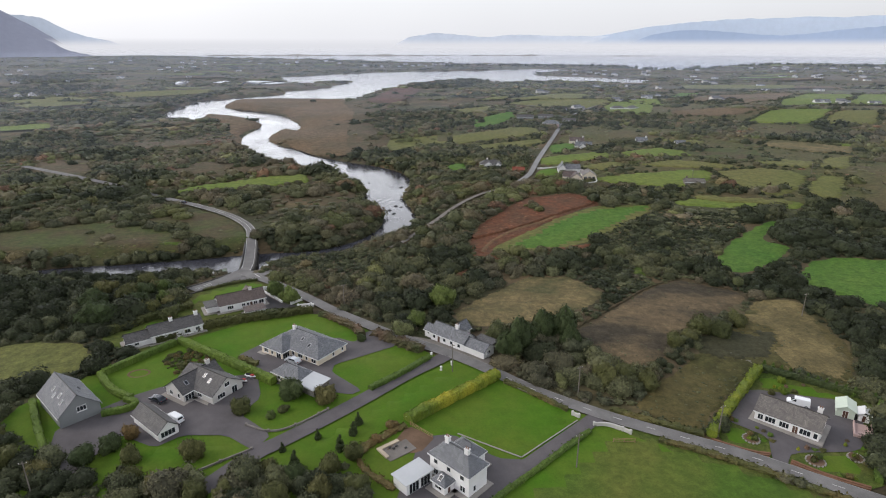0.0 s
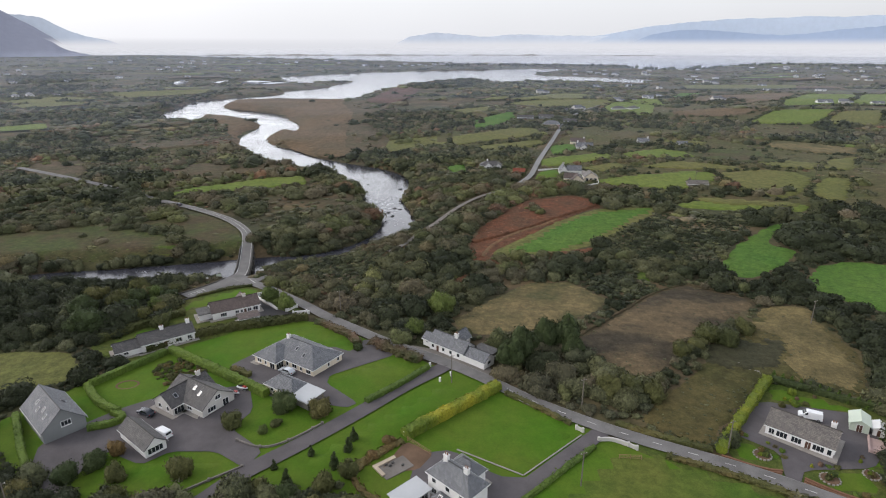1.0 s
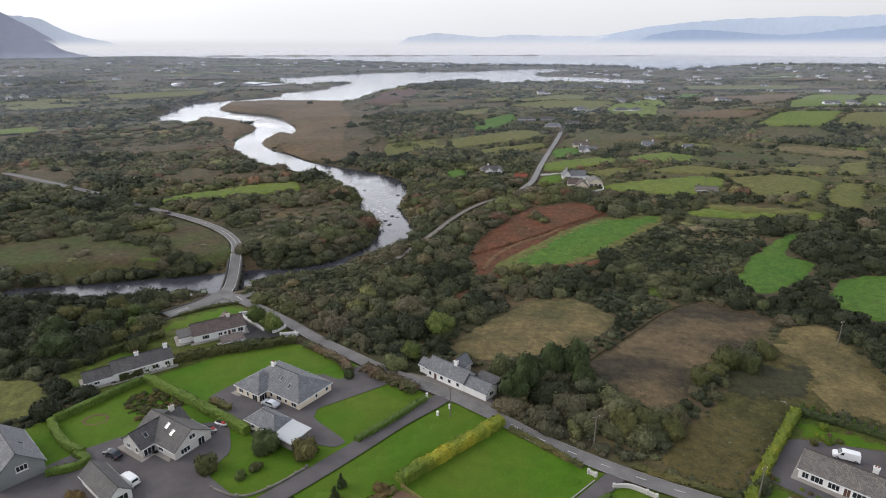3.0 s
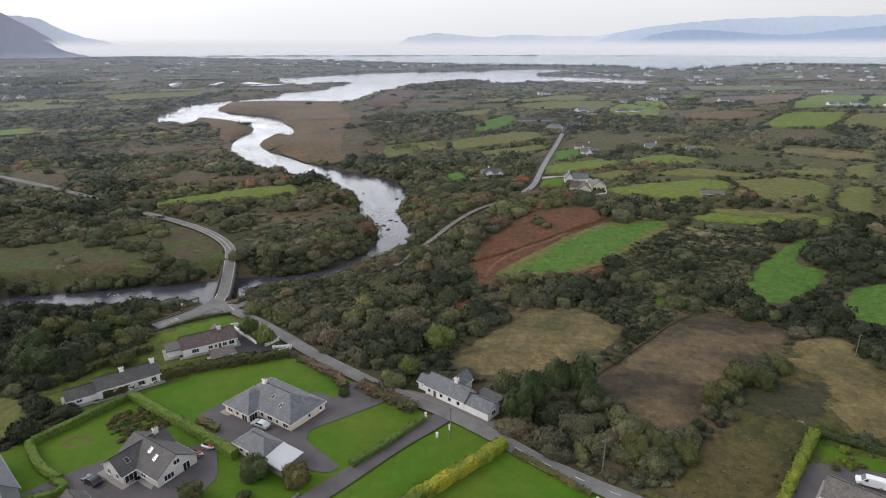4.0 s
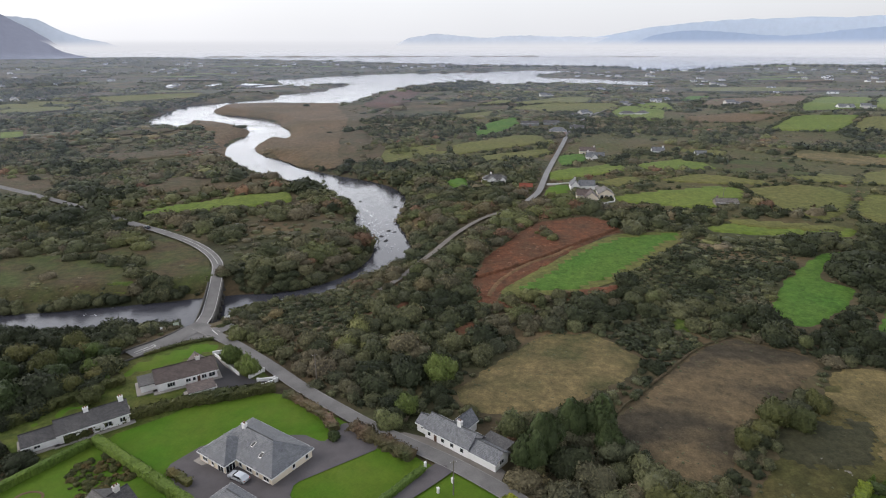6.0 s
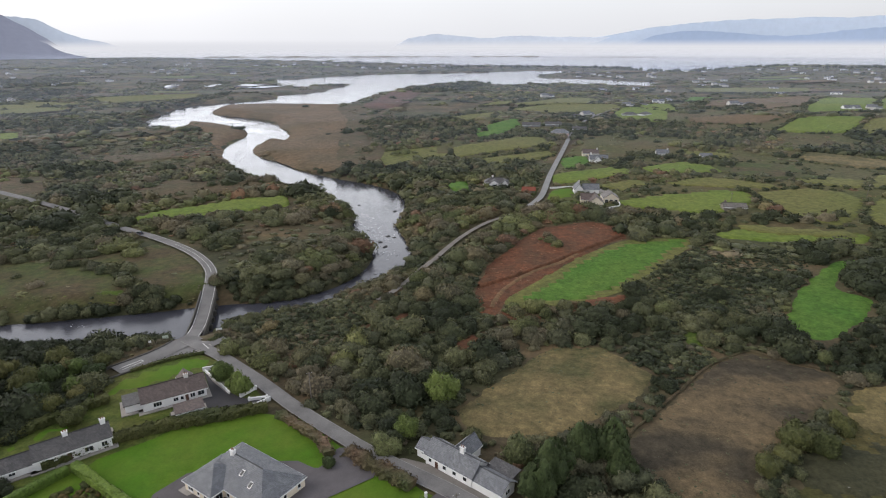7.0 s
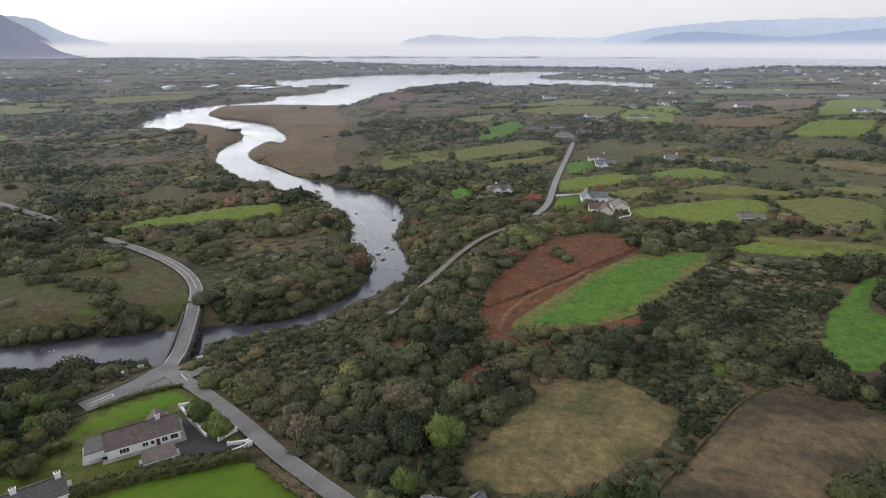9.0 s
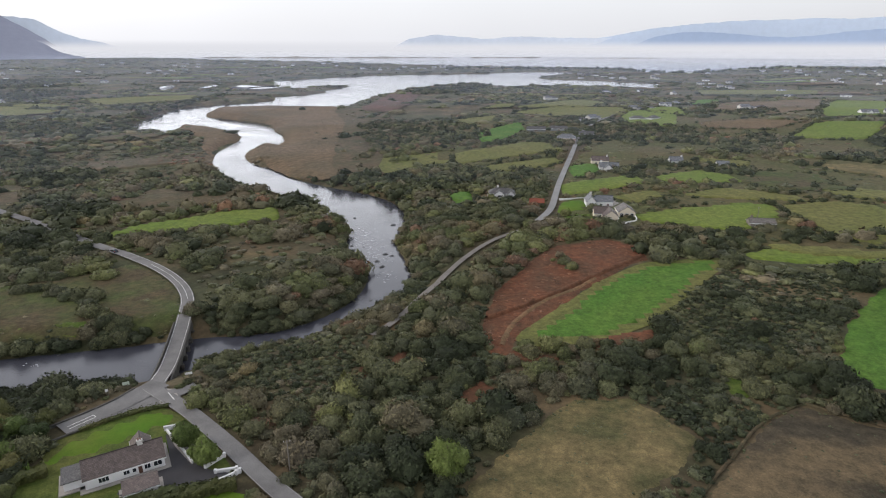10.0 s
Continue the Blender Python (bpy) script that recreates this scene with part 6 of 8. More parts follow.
def chimney(parent, u, v, z0, z1, mat, pots=2):
    bm = bmesh.new()
    box(bm, u - 0.5, u + 0.5, v - 0.35, v + 0.35, z0, z1, 0.02)
    ob = part("chimney", bm, mat, parent)
    bm = bmesh.new()
    box(bm, u - 0.58, u + 0.58, v - 0.43, v + 0.43, z1, z1 + 0.15, 0.03)
    part("cap", bm, mat, ob)
    for i in range(pots):
        bm = bmesh.new()
        c = u + (i - (pots - 1) / 2) * 0.45
        tube(bm, (c, v, z1 + 0.15), (c, v, z1 + 0.6), 0.14, 0.11, 8)
        part("pot", bm, M["brick"], ob)


def house(name, label, x, y, rz, blocks, wall, roof, openings=(), lights=(), chimneys=(), plinth=True, category="house", z=None, fascia=True):
    """A building of blocks (u0, u1, v0, v1, eave, rise, roof kind), each with walls, a roof and a fascia board."""
    ob = thing(name, x, y, rz, label, category, z=z)
    for blk in blocks:
        wmat, rmat = (M[blk[7]] if len(blk) > 7 else M[wall]), (M[blk[8]] if len(blk) > 8 else M[roof])
        part("wall", wall_mesh(*blk[:7]), wmat, ob)
        rf = part("roof", roof_mesh(*blk[:7]), rmat, ob)
        u0, u1, v0, v1, eave, rise, kind = blk[:7]
        if fascia and kind != "flat":
            o = 0.36
            e = eave - 0.35 * rise / max(0.5, min(u1 - u0, v1 - v0) / 2)
            runs = []
            if kind in ("hip", "gu", "lean"):
                runs.append((u0 - o, u1 + o, v0 - o - 0.03, v0 - o + 0.02))
                if kind != "lean":
                    runs.append((u0 - o, u1 + o, v1 + o - 0.02, v1 + o + 0.03))
            if kind in ("hip", "gv"):
                runs += [(u0 - o - 0.03, u0 - o + 0.02, v0 - o, v1 + o), (u1 + o - 0.02, u1 + o + 0.03, v0 - o, v1 + o)]
            for run in runs:
                bm = bmesh.new()
                box(bm, *run, e - 0.12, e + 0.13)
                part("gutter", bm, M["trim"], ob)
        if kind in ("gu", "hip", "gv"):
            bm = bmesh.new()
            w = min(u1 - u0, v1 - v0) / 2 + 0.35 if kind == "hip" else -0.35
            if kind == "gv" or (kind == "hip" and u1 - u0 < v1 - v0):
                if v1 - v0 + 0.7 - 2 * max(w, 0) > 0.5:
                    tube(bm, ((u0 + u1) / 2, v0 - 0.35 + max(w, 0), eave + rise + 0.14), ((u0 + u1) / 2, v1 + 0.35 - max(w, 0), eave + rise + 0.14), 0.12, 0.12, 6)
            elif u1 - u0 + 0.7 - 2 * max(w, 0) > 0.5:
                tube(bm, (u0 - 0.35 + max(w, 0), (v0 + v1) / 2, eave + rise + 0.14), (u1 + 0.35 - max(w, 0), (v0 + v1) / 2, eave + rise + 0.14), 0.12, 0.12, 6)
            if bm.verts:
                part("ridge", bm, rmat, rf)
            else:
                bm.free()
        if plinth:
            bm = bmesh.new()
            box(bm, u0 - 1.0, u1 + 1.0, v0 - 1.0, v1 + 1.0, -0.6, 0.36, 0.04)
            part("apron", bm, M["concrete"], ob)
    for o in openings:
        opening(ob, o[1], blocks[o[0]], *o[2:])
    for o in lights:
        rooflight(ob, blocks[o[0]][:7], *o[1:])
    for o in chimneys:
        chimney(ob, o[0], o[1], o[2], o[3], M[o[4]])
    return ob


# bungalow with hipped slate roofs, on the drive off the main road
A = [(0.6, 18.9, 0.35, 10.8, 2.6, 2.9, "hip"), (0.35, 8.4, -2.45, 6, 2.6, 2.5, "hip")]
house("bungalow", "cream hip-roofed bungalow with blue-grey slates", -47.9, 143.6, -33.9, A, "cream", "slate",
      [(0, "f", 9.0, 0.9, 0.9, 1.2), (0, "f", 11.6, 0.9, 1.7, 1.2), (0, "f", 14.0, 1.0, 0.8, 1.1), (0, "f", 16.6, 0.9, 1.7, 1.2), (0, "r", 5.5, 1.0, 0.8, 1.3), (0, "r", 9.0, 1.0, 0.8, 1.3),
       (1, "f", 1.8, 0.9, 1.6, 1.2), (1, "f", 4.2, 0.9, 0.8, 1.2), (1, "f", 6.7, 0.3, 1.8, 2.0), (1, "r", 1.3, 0.3, 2.2, 2.1), (0, "l", 4, 0.9, 1.2, 1.2)],
      [(0, 9.6, 0.6, "f"), (0, 13.0, 0.42, "f"), (0, 7.0, 0.5, "r")], [(5.2, 5.4, 4.4, 6.3, "white")])
house("garage", "hip-roofed slate garage with a white sheet lean-to", -42.2, 126.6, -33.7, [(0, 9.0, 0.3, 5.6, 2.5, 1.9, "hip"), (9.3, 14.4, 0.1, 5.2, 2.3, 0.35, "lean", "stone", "metalroof")], "cream", "slate",
      [(0, "f", 2.2, 1.0, 1.1, 1.0), (0, "f", 5.5, 0.2, 1.0, 2.0, "d"), (0, "l", 2.6, 0.2, 2.4, 2.1, "d")], plinth=False, category="garage")
# white roadside cottage
house("cottage", "long white roadside cottage with a slate roof", -3.2, 148.9, -39.5,
      [(0, 11.6, 0.2, 5.6, 2.6, 2.2, "gu"), (11.6, 18.4, 0.3, 4.9, 2.3, 1.5, "gu"), (-3.0, 0, 1.0, 4.6, 2.2, 1.2, "gu"), (3.4, 7.0, 5.6, 9.6, 2.5, 1.9, "gv"), (11.9, 17.4, 4.9, 8.0, 2.2, 0.4, "flat", "stone", "slate_dark")],
      "white", "slate", [(0, "f", 1.2, 0.9, 0.9, 1.1), (0, "f", 2.9, 0.15, 1.0, 2.0, "d"), (0, "f", 4.9, 0.9, 1.0, 1.1), (0, "f", 7.4, 0.9, 1.0, 1.1), (0, "f", 10.0, 0.9, 1.0, 1.1), (2, "f", 1.4, 1.0, 0.6, 0.9), (1, "r", 2.2, 0.9, 1.5, 1.1)],
      [], [(7.4, 2.9, 4.0, 5.9, "white")], plinth=False)
# two-storey house
T = [(0.3, 10.4, 0.3, 5.5, 5.1, 2.2, "hip"), (0.5, 6.5, 5.5, 9.6, 3.6, 1.7, "hip"), (3.6, 6.8, -2.4, 0.3, 2.4, 1.0, "hip")]
house("two_storey_house", "white two-storey house with a hipped slate roof", -2.8, 93.6, -44, T, "white", "slate",
      [(0, "f", 1.6, 3.3, 1.1, 1.2), (0, "f", 5.0, 3.3, 1.1, 1.2), (0, "f", 8.4, 3.3, 1.1, 1.2), (0, "f", 1.6, 0.8, 1.3, 1.3), (0, "f", 8.6, 0.8, 1.3, 1.3), (2, "f", 1.6, 0.9, 1.8, 1.1), (2, "r", 1.2, 0.3, 0.9, 1.9, "d"), (0, "r", 1.6, 0.9, 0.8, 1.3)],
      [(2, 1.6, 0.5, "f")], [(2.6, 2.9, 6.4, 8.4, "white"), (7.6, 2.9, 6.4, 8.2, "white")])
# dark glass panes stand in for the shaded inside of the open front
house("carport", "white open-fronted carport with a flat sheet roof", -9.6, 90.2, -48, [(0.2, 4.2, 0.2, 6.5, 2.6, 0.3, "flat")], "white", "metalroof",
      [(0, "r", 1.8, 0.05, 2.4, 2.3), (0, "r", 4.6, 0.05, 2.4, 2.3)], plinth=False, category="carport", fascia=False)
# gabled house with dark roofs
L = [(0, 11.3, 0, 6.7, 2.5, 2.4, "gu"), (2.9, 11.5, -6.5, 6.5, 2.5, 2.8, "gv")]
house("gabled_house", "pale gabled house with dark slate roofs and skylights", -60.2, 117.2, 58, L, "pale", "slate_dark",
      [(0, "f", 1.5, 0.3, 2.5, 2.1), (0, "l", 2.0, 0.9, 1.2, 1.2), (0, "l", 4.8, 0.9, 0.9, 1.2), (1, "l", 8.4, 0.9, 1.6, 1.2), (1, "f", 2.4, 0.8, 2.2, 1.3), (1, "f", 6.2, 0.15, 1.6, 2.1), (1, "f", 4.3, 3.0, 1.5, 1.1), (1, "r", 3.0, 0.9, 1.4, 1.2)],
      [(0, 2.2, 0.5, "f"), (1, 3.6, 0.55, "l"), (1, 6.0, 0.7, "l")], [(9.6, 3.4, 4.3, 5.9, "pale")])
house("outbuilding", "tall grey outbuilding with a steep slate roof", -83.3, 107.6, 48, [(0, 8.3, 0, 14.0, 3.0, 3.8, "gv")], "greywall", "slate",
      [(0, "f", 4.6, 2.6, 2.0, 1.3), (0, "r", 5, 0.2, 2.4, 2.2, "d")], [(0, 3, 0.42, "l"), (0, 5.2, 0.55, "l"), (0, 7.4, 0.4, "l"), (0, 9.5, 0.55, "l"), (0, 6, 0.5, "r")], plinth=False, category="outbuilding")
house("garden_room", "low slate-roofed garden room with a glazed gable", -59.7, 102.8, 51, [(0, 4.4, 0, 11.2, 2.3, 1.8, "gv")], "white", "slate_dark",
      [(0, "f", 2.1, 0.7, 3.2, 1.4), (0, "r", 2.0, 0.7, 2.6, 1.4)], plinth=False, category="outbuilding")
# bungalow beyond the road
house("bungalow", "white bungalow with a grey-brown tiled roof", 71.2, 112.6, -42, [(0, 12.8, 0, 7.4, 2.6, 2.3, "gu")], "white", "tile_grey",
      [(0, "f", 1.2, 0.7, 1.2, 1.4), (0, "f", 3.2, 0.7, 2.2, 1.4), (0, "f", 6.0, 0.7, 2.0, 1.4), (0, "f", 8.2, 0.15, 1.2, 2.0, "d"), (0, "f", 10.1, 0.7, 2.2, 1.4), (0, "f", 12.1, 0.7, 0.9, 1.4), (0, "r", 1.6, 0.7, 1.2, 1.4)],
      [], [(11.4, 5.4, 3.6, 5.4, "white")])
house("garden_shed", "pale green garden shed with a sheet roof", 91.2, 114.6, -32, [(0, 3.6, 0, 4.6, 2.2, 0.9, "gv")], "greenroof", "greenroof", [(0, "f", 1.8, 0.1, 1.2, 1.9, "d")], plinth=False, category="shed", fascia=False)
house("garden_hut", "small white hut beside a shed", 95.0, 112.6, -32, [(0, 2.2, 0, 3.0, 2.0, 0.5, "gv")], "white", "white", [(0, "f", 1.1, 0.1, 0.8, 1.7, "d")], plinth=False, category="shed", fascia=False)
# bungalow by the bridge
house("bungalow", "white bungalow with a brown tiled roof by the bridge", -69.7, 167.7, 30.5,
      [(0, 14.2, 0, 7.0, 2.6, 2.2, "gu"), (8.8, 12.2, 6.6, 9.0, 2.6, 1.6, "gv"), (6.4, 12.2, -7.6, -4.2, 2.1, 0.4, "lean", "white", "tile_brown"), (-3.6, 0, 1.6, 6.4, 2.2, 0.3, "flat", "white", "slate_dark")],
      "white", "tile_brown", [(0, "f", 3.2, 0.9, 1.9, 1.2), (0, "f", 7.2, 1.0, 1.2, 1.0), (0, "f", 8.6, 1.0, 0.8, 1.0), (0, "f", 9.7, 0.15, 0.9, 2.0, "d"), (0, "f", 11.0, 0.9, 1.2, 1.2), (0, "f", 12.9, 0.9, 1.6, 1.3), (0, "r", 3.5, 0.9, 1.2, 1.2)],
      [], [(10.4, 3.5, 4.4, 5.6, "pale")])
# long bungalow behind the hedge
house("bungalow", "long low bungalow with a dark tiled roof", -86.5, 143.2, 36.5, [(0, 6.4, 0.8, 6.0, 2.1, 1.6, "gu"), (6.4, 20.2, 0.3, 6.6, 2.7, 1.9, "gu")], "white", "slate_dark",
      [(1, "f", 2.5, 0.9, 1.6, 1.2), (1, "f", 6.0, 0.15, 1.0, 2.0, "d"), (1, "f", 9.5, 0.9, 1.6, 1.2), (1, "f", 12.4, 0.9, 1.2, 1.2), (0, "f", 2.5, 0.9, 1.2, 1.1), (1, "r", 3.3, 0.9, 1.2, 1.2)],
      [], [(12.4, 3.4, 4.2, 5.4, "white"), (19.4, 3.4, 4.2, 5.6, "white")])

# houses along the far road
house("bungalow", "white dark-roofed bungalow on the plain", 27.5, 412, -4, [(0, 15, 0, 8, 2.6, 2.2, "hip"), (3, 9, -3, 4, 2.6, 2.0, "gv"), (10.5, 14.5, -2.5, 4, 2.6, 1.8, "gv")], "white", "slate_dark",
      [(0, "f", 1.5, 0.7, 1.6, 1.4), (1, "f", 3.0, 0.7, 2.4, 1.4), (2, "f", 2.0, 0.7, 2.0, 1.4)], [], [(5, 5, 4.2, 6.0, "white")])
house("barn", "low barn with a rusty red sheet roof", 47.5, 386, -8, [(0, 7.5, 0, 5, 2.6, 1.4, "gu")], "stone", "rust", [(0, "f", 3.5, 0.1, 2.0, 2.0, "d")], plinth=False, category="barn", fascia=False)
house("farmhouse", "pale farmhouse with a steep gable and grey slates", 77, 381, -6, [(0, 5, -1, 8, 3.4, 3.0, "gv"), (5, 14, 1, 8, 3.2, 2.6, "gu")], "white", "slate",
      [(0, "f", 2.5, 0.8, 2.0, 1.4), (1, "f", 3, 0.8, 1.4, 1.3), (1, "f", 6.5, 0.1, 1.2, 2.0, "d")], [], [(2.5, 4, 6.0, 7.6, "pale")])
house("farm_cottage", "cream farm cottage with a brown tiled roof", 75, 354, -8, [(0, 8, 4, 11, 3.0, 2.6, "gu"), (4, 11, -1, 8, 3.0, 2.8, "gv")], "cream", "tile_brown",
      [(1, "f", 3.4, 0.8, 1.4, 1.2), (0, "f", 2, 0.8, 1.2, 1.2)], category="farm building")
house("farm_shed", "cream farm building with three dark arched bays", 88, 359, -4, [(0, 8.2, 0, 9, 3.2, 2.6, "gv")], "cream", "tile_grey",
      [(0, "f", 1.6, 0.1, 1.7, 2.4), (0, "f", 4.1, 0.1, 1.7, 2.4), (0, "f", 6.6, 0.1, 1.7, 2.4)], category="farm building")
house("ruined_house", "roofless-looking grey stone house in a field", 143, 337, -8, [(0, 11, 0, 6, 2.6, 1.6, "gu")], "stone", "tile_grey", [(0, "f", 2.5, 0.8, 1.0, 1.2), (0, "f", 5.5, 0.1, 1.0, 2.0, "d"), (0, "f", 8.5, 0.8, 1.0, 1.2)], [], [(1, 3, 3.8, 5.2, "stone")], plinth=False)
house("farmhouse", "white slate-roofed house beside a paddock", 110, 482, -8, [(0, 13, 0, 8, 2.8, 2.8, "gu"), (3, 8, -4, 4, 2.8, 2.5, "gv")], "white", "slate", [(1, "f", 2.5, 0.8, 2, 1.3), (0, "f", 10.5, 0.8, 1.6, 1.3)], [], [(1, 4, 5, 7, "white")])
house("farmhouse", "cream farmhouse behind a white house", 110, 505, -8, [(0, 12, 0, 8, 3.4, 2.6, "gu")], "cream", "tile_brown", [(0, "f", 3, 0.8, 1.6, 1.3), (0, "f", 8, 0.8, 1.6, 1.3)], [], [(11, 4, 5.2, 7, "white")])
house("cottage", "small white cottage among scrub", 164, 496, -8, [(0, 9, 0, 6.5, 2.8, 2.6, "gu")], "white", "slate", [(0, "f", 2.5, 0.8, 1.2, 1.3), (0, "f", 6.5, 0.8, 1.2, 1.3)], [], [(8, 3, 4.6, 6.4, "white")])
house("cottage", "small low cottage at a field's edge", 190, 478, -8, [(0, 8, 0, 6, 2.6, 2.0, "gu")], "pale", "slate", [(0, "f", 4, 0.8, 1.2, 1.2)])
house("farmhouse", "pink-walled house beside the road", 102, 600, -12, [(0, 16, 0, 9, 4.6, 3.0, "hip")], "pink", "slate", [(0, "f", 3, 0.8, 1.6, 1.3), (0, "f", 8, 0.1, 1.4, 2.0, "d"), (0, "f", 13, 0.8, 1.6, 1.3), (0, "f", 3, 3.0, 1.4, 1.2), (0, "f", 13, 3.0, 1.4, 1.2)])
for lx, ly, lw, la in ((84, 662, 18, -4), (108, 665, 16, -6), (128, 628, 13, -8)):
    house("farm_shed", "long grey roadside shed", lx, ly, la, [(0, lw, 0, 8, 3, 2.2, "gu")], "greywall", "slate_dark", [(0, "f", lw / 2, 0.1, 2.4, 2.4, "d")], category="farm building")

FAR_KINDS = [house("house", "small white slate-roofed house far off", 415, 668, -4, [(0, 16, 0, 8, 2.8, 2.6, "gu"), (4, 9, -3, 4, 2.8, 2.3, "gv")], "white", "slate", [(1, "f", 2.5, 0.8, 2, 1.3), (0, "f", 12, 0.8, 2, 1.3)], plinth=False),
             house("house", "small white dark-roofed bungalow far off", 208, 737, -10, [(0, 17, 0, 9, 2.8, 2.4, "hip")], "white", "slate_dark", [(0, "f", 4, 0.8, 2, 1.3), (0, "f", 12, 0.8, 2, 1.3)], plinth=False),
             house("house", "small pale farmhouse far off", 348, 775, 10, [(0, 12, 0, 8, 4.4, 2.8, "gu"), (12, 18, 1, 7, 3, 2, "gu")], "pale", "slate", [(0, "f", 3, 0.8, 1.4, 1.3), (0, "f", 9, 0.8, 1.4, 1.3)], plinth=False)]
for k in FAR_KINDS:
    tagged(k, group="scattered far houses")
fr = np.random.RandomState(5)
spots = [(229, 728), (160, 1010), (168, 1030), (240, 850), (262, 858), (372, 790), (440, 672), (470, 660), (150, 745), (165, 742), (300, 905), (330, 930)]
for x0, x1, y0, y1, count in ((560, 1500, 1300, 2100, 46), (-1500, -420, 1500, 2900, 34), (-380, 260, 2230, 2600, 26), (-1300, -500, 900, 1500, 12), (350, 620, 1650, 1950, 8), (300, 700, 1000, 1400, 8)):
    spots += [(fr.uniform(x0, x1), fr.uniform(y0, y1)) for _ in range(count)]
for hx, hy in spots:
    if float(shore(np.array([hx]), np.array([hy]))[0]) < 15:
        continue
    s = fr.uniform(0.75, 1.05)
    copy_thing(FAR_KINDS[fr.randint(3)], pose(hx, hy, float(ground_at(hx, hy)) + 0.2, 0, 0, fr.uniform(-40, 40)) @ Matrix.Diagonal((s, s, s, 1)))

# ---- stone bridge ----
def bridge():
    ob = thing("stone_bridge", -80.6, 231.5, 0, "grey stone arch bridge carrying the road over the river", "bridge", z=0)
    keep = (bridge_line[:, 1] > 212) & (bridge_line[:, 1] < 258)
    p = smooth_line(bridge_line[keep][::4], 0.6) - (-80.6, 231.5)
    nrm = side_of(p)
    s = np.r_[0, np.cumsum(np.hypot(*np.diff(p, axis=0).T))]
    deck = -1.95
    half = 2.85
    first, last, arches = 8.0, 36.0, 5
    span = (last - first) / arches
    u = (s - first) / span
    inside_arch = (s > first) & (s < last)
    t = np.abs((u - np.floor(u)) * 2 - 1)
    low = np.where(inside_arch & (t < 0.8), WATER + 0.6 + 2.1 * np.sqrt(np.clip(1 - (t / 0.8) ** 2, 0, 1)), WATER - 2)
    for sgn in (-1, 1):
        for nm, o0, o1, z0, z1 in (("spandrel_wall", half - 0.5, half, None, deck), ("parapet", half - 0.42, half, deck, deck + 1.05)):
            bot = low if z0 is None else np.full(len(p), z0)
            rows = [np.c_[p + nrm * o0 * sgn, bot], np.c_[p + nrm * o1 * sgn, bot], np.c_[p + nrm * o1 * sgn, np.full(len(p), z1)], np.c_[p + nrm * o0 * sgn, np.full(len(p), z1)]]
            n0 = len(p)
            v = np.concatenate(rows)
            f = [(k * n0 + i, ((k + 1) % 4) * n0 + i, ((k + 1) % 4) * n0 + i + 1, k * n0 + i + 1) for k in range(4) for i in range(n0 - 1)]
            put_mesh(nm, v, f, M["dark_stone"], ob)
    rows = [np.c_[p - nrm * half, low], np.c_[p + nrm * half, low]]
    n0 = len(p)
    put_mesh("arch_soffit", np.concatenate(rows), [(i, i + 1, n0 + i + 1, n0 + i) for i in range(n0 - 1)], M["dark_stone"], ob)
    for k in range(arches + 1):
        c = first + span * k
        x, y = np.interp(c, s, p[:, 0]), np.interp(c, s, p[:, 1])
        nx_, ny_ = np.interp(c, s, nrm[:, 0]), np.interp(c, s, nrm[:, 1])
        for sgn in (-1, 1):
            bm = bmesh.new()
            ring = []
            for du, dv in ((-0.7, half - 0.1), (0.7, half - 0.1), (0.55, half + 0.3), (0, half + 0.6), (-0.55, half + 0.3)):
                ring.append((x + nx_ * sgn * dv + ny_ * du, y + ny_ * sgn * dv - nx_ * du))
            lowv = [bm.verts.new((a, b, WATER - 2)) for a, b in ring]
            topv = [bm.verts.new((a, b, WATER + 1.7)) for a, b in ring]
            bm.faces.new(topv)
            for i in range(5):
                bm.faces.new((lowv[i], lowv[(i + 1) % 5], topv[(i + 1) % 5], topv[i]))
            part("cutwater", bm, M["dark_stone"], ob)


bridge()


def rock(x, y, r, seed, dry=False):
    rr = np.random.RandomState(seed)
    ob = thing("field_stone", x, y, rr.uniform(0, 360), "pale grey field stone lying in rushes", "stone", "stones in the wet hollow") if dry else thing("river_rock", x, y, rr.uniform(0, 360), "dark wet rock breaking the river surface", "rock", "rocks in the river", z=WATER - 0.3)
    v = ICO2_V * (1 + rr.uniform(-0.22, 0.15, (len(ICO2_V), 1))) * (r, r * rr.uniform(0.5, 0.9), r * 0.55)
    put_mesh("stone", v, [tuple(f) for f in ICO2_F], M["stone" if dry else "wet_rock"], ob, True)


for i, (x, y) in enumerate([(-46, 358), (-37, 337), (-24, 343), (-26, 327), (-18, 317), (-27, 276), (-48, 386), (-26, 373), (-74, 239), (-33, 275), (-43, 339), (-26, 311), (-44.5, 355), (-118, 235.5), (-23, 325), (-29, 318)]):
    rock(x, y, 0.6 + 0.35 * (i % 4), i)


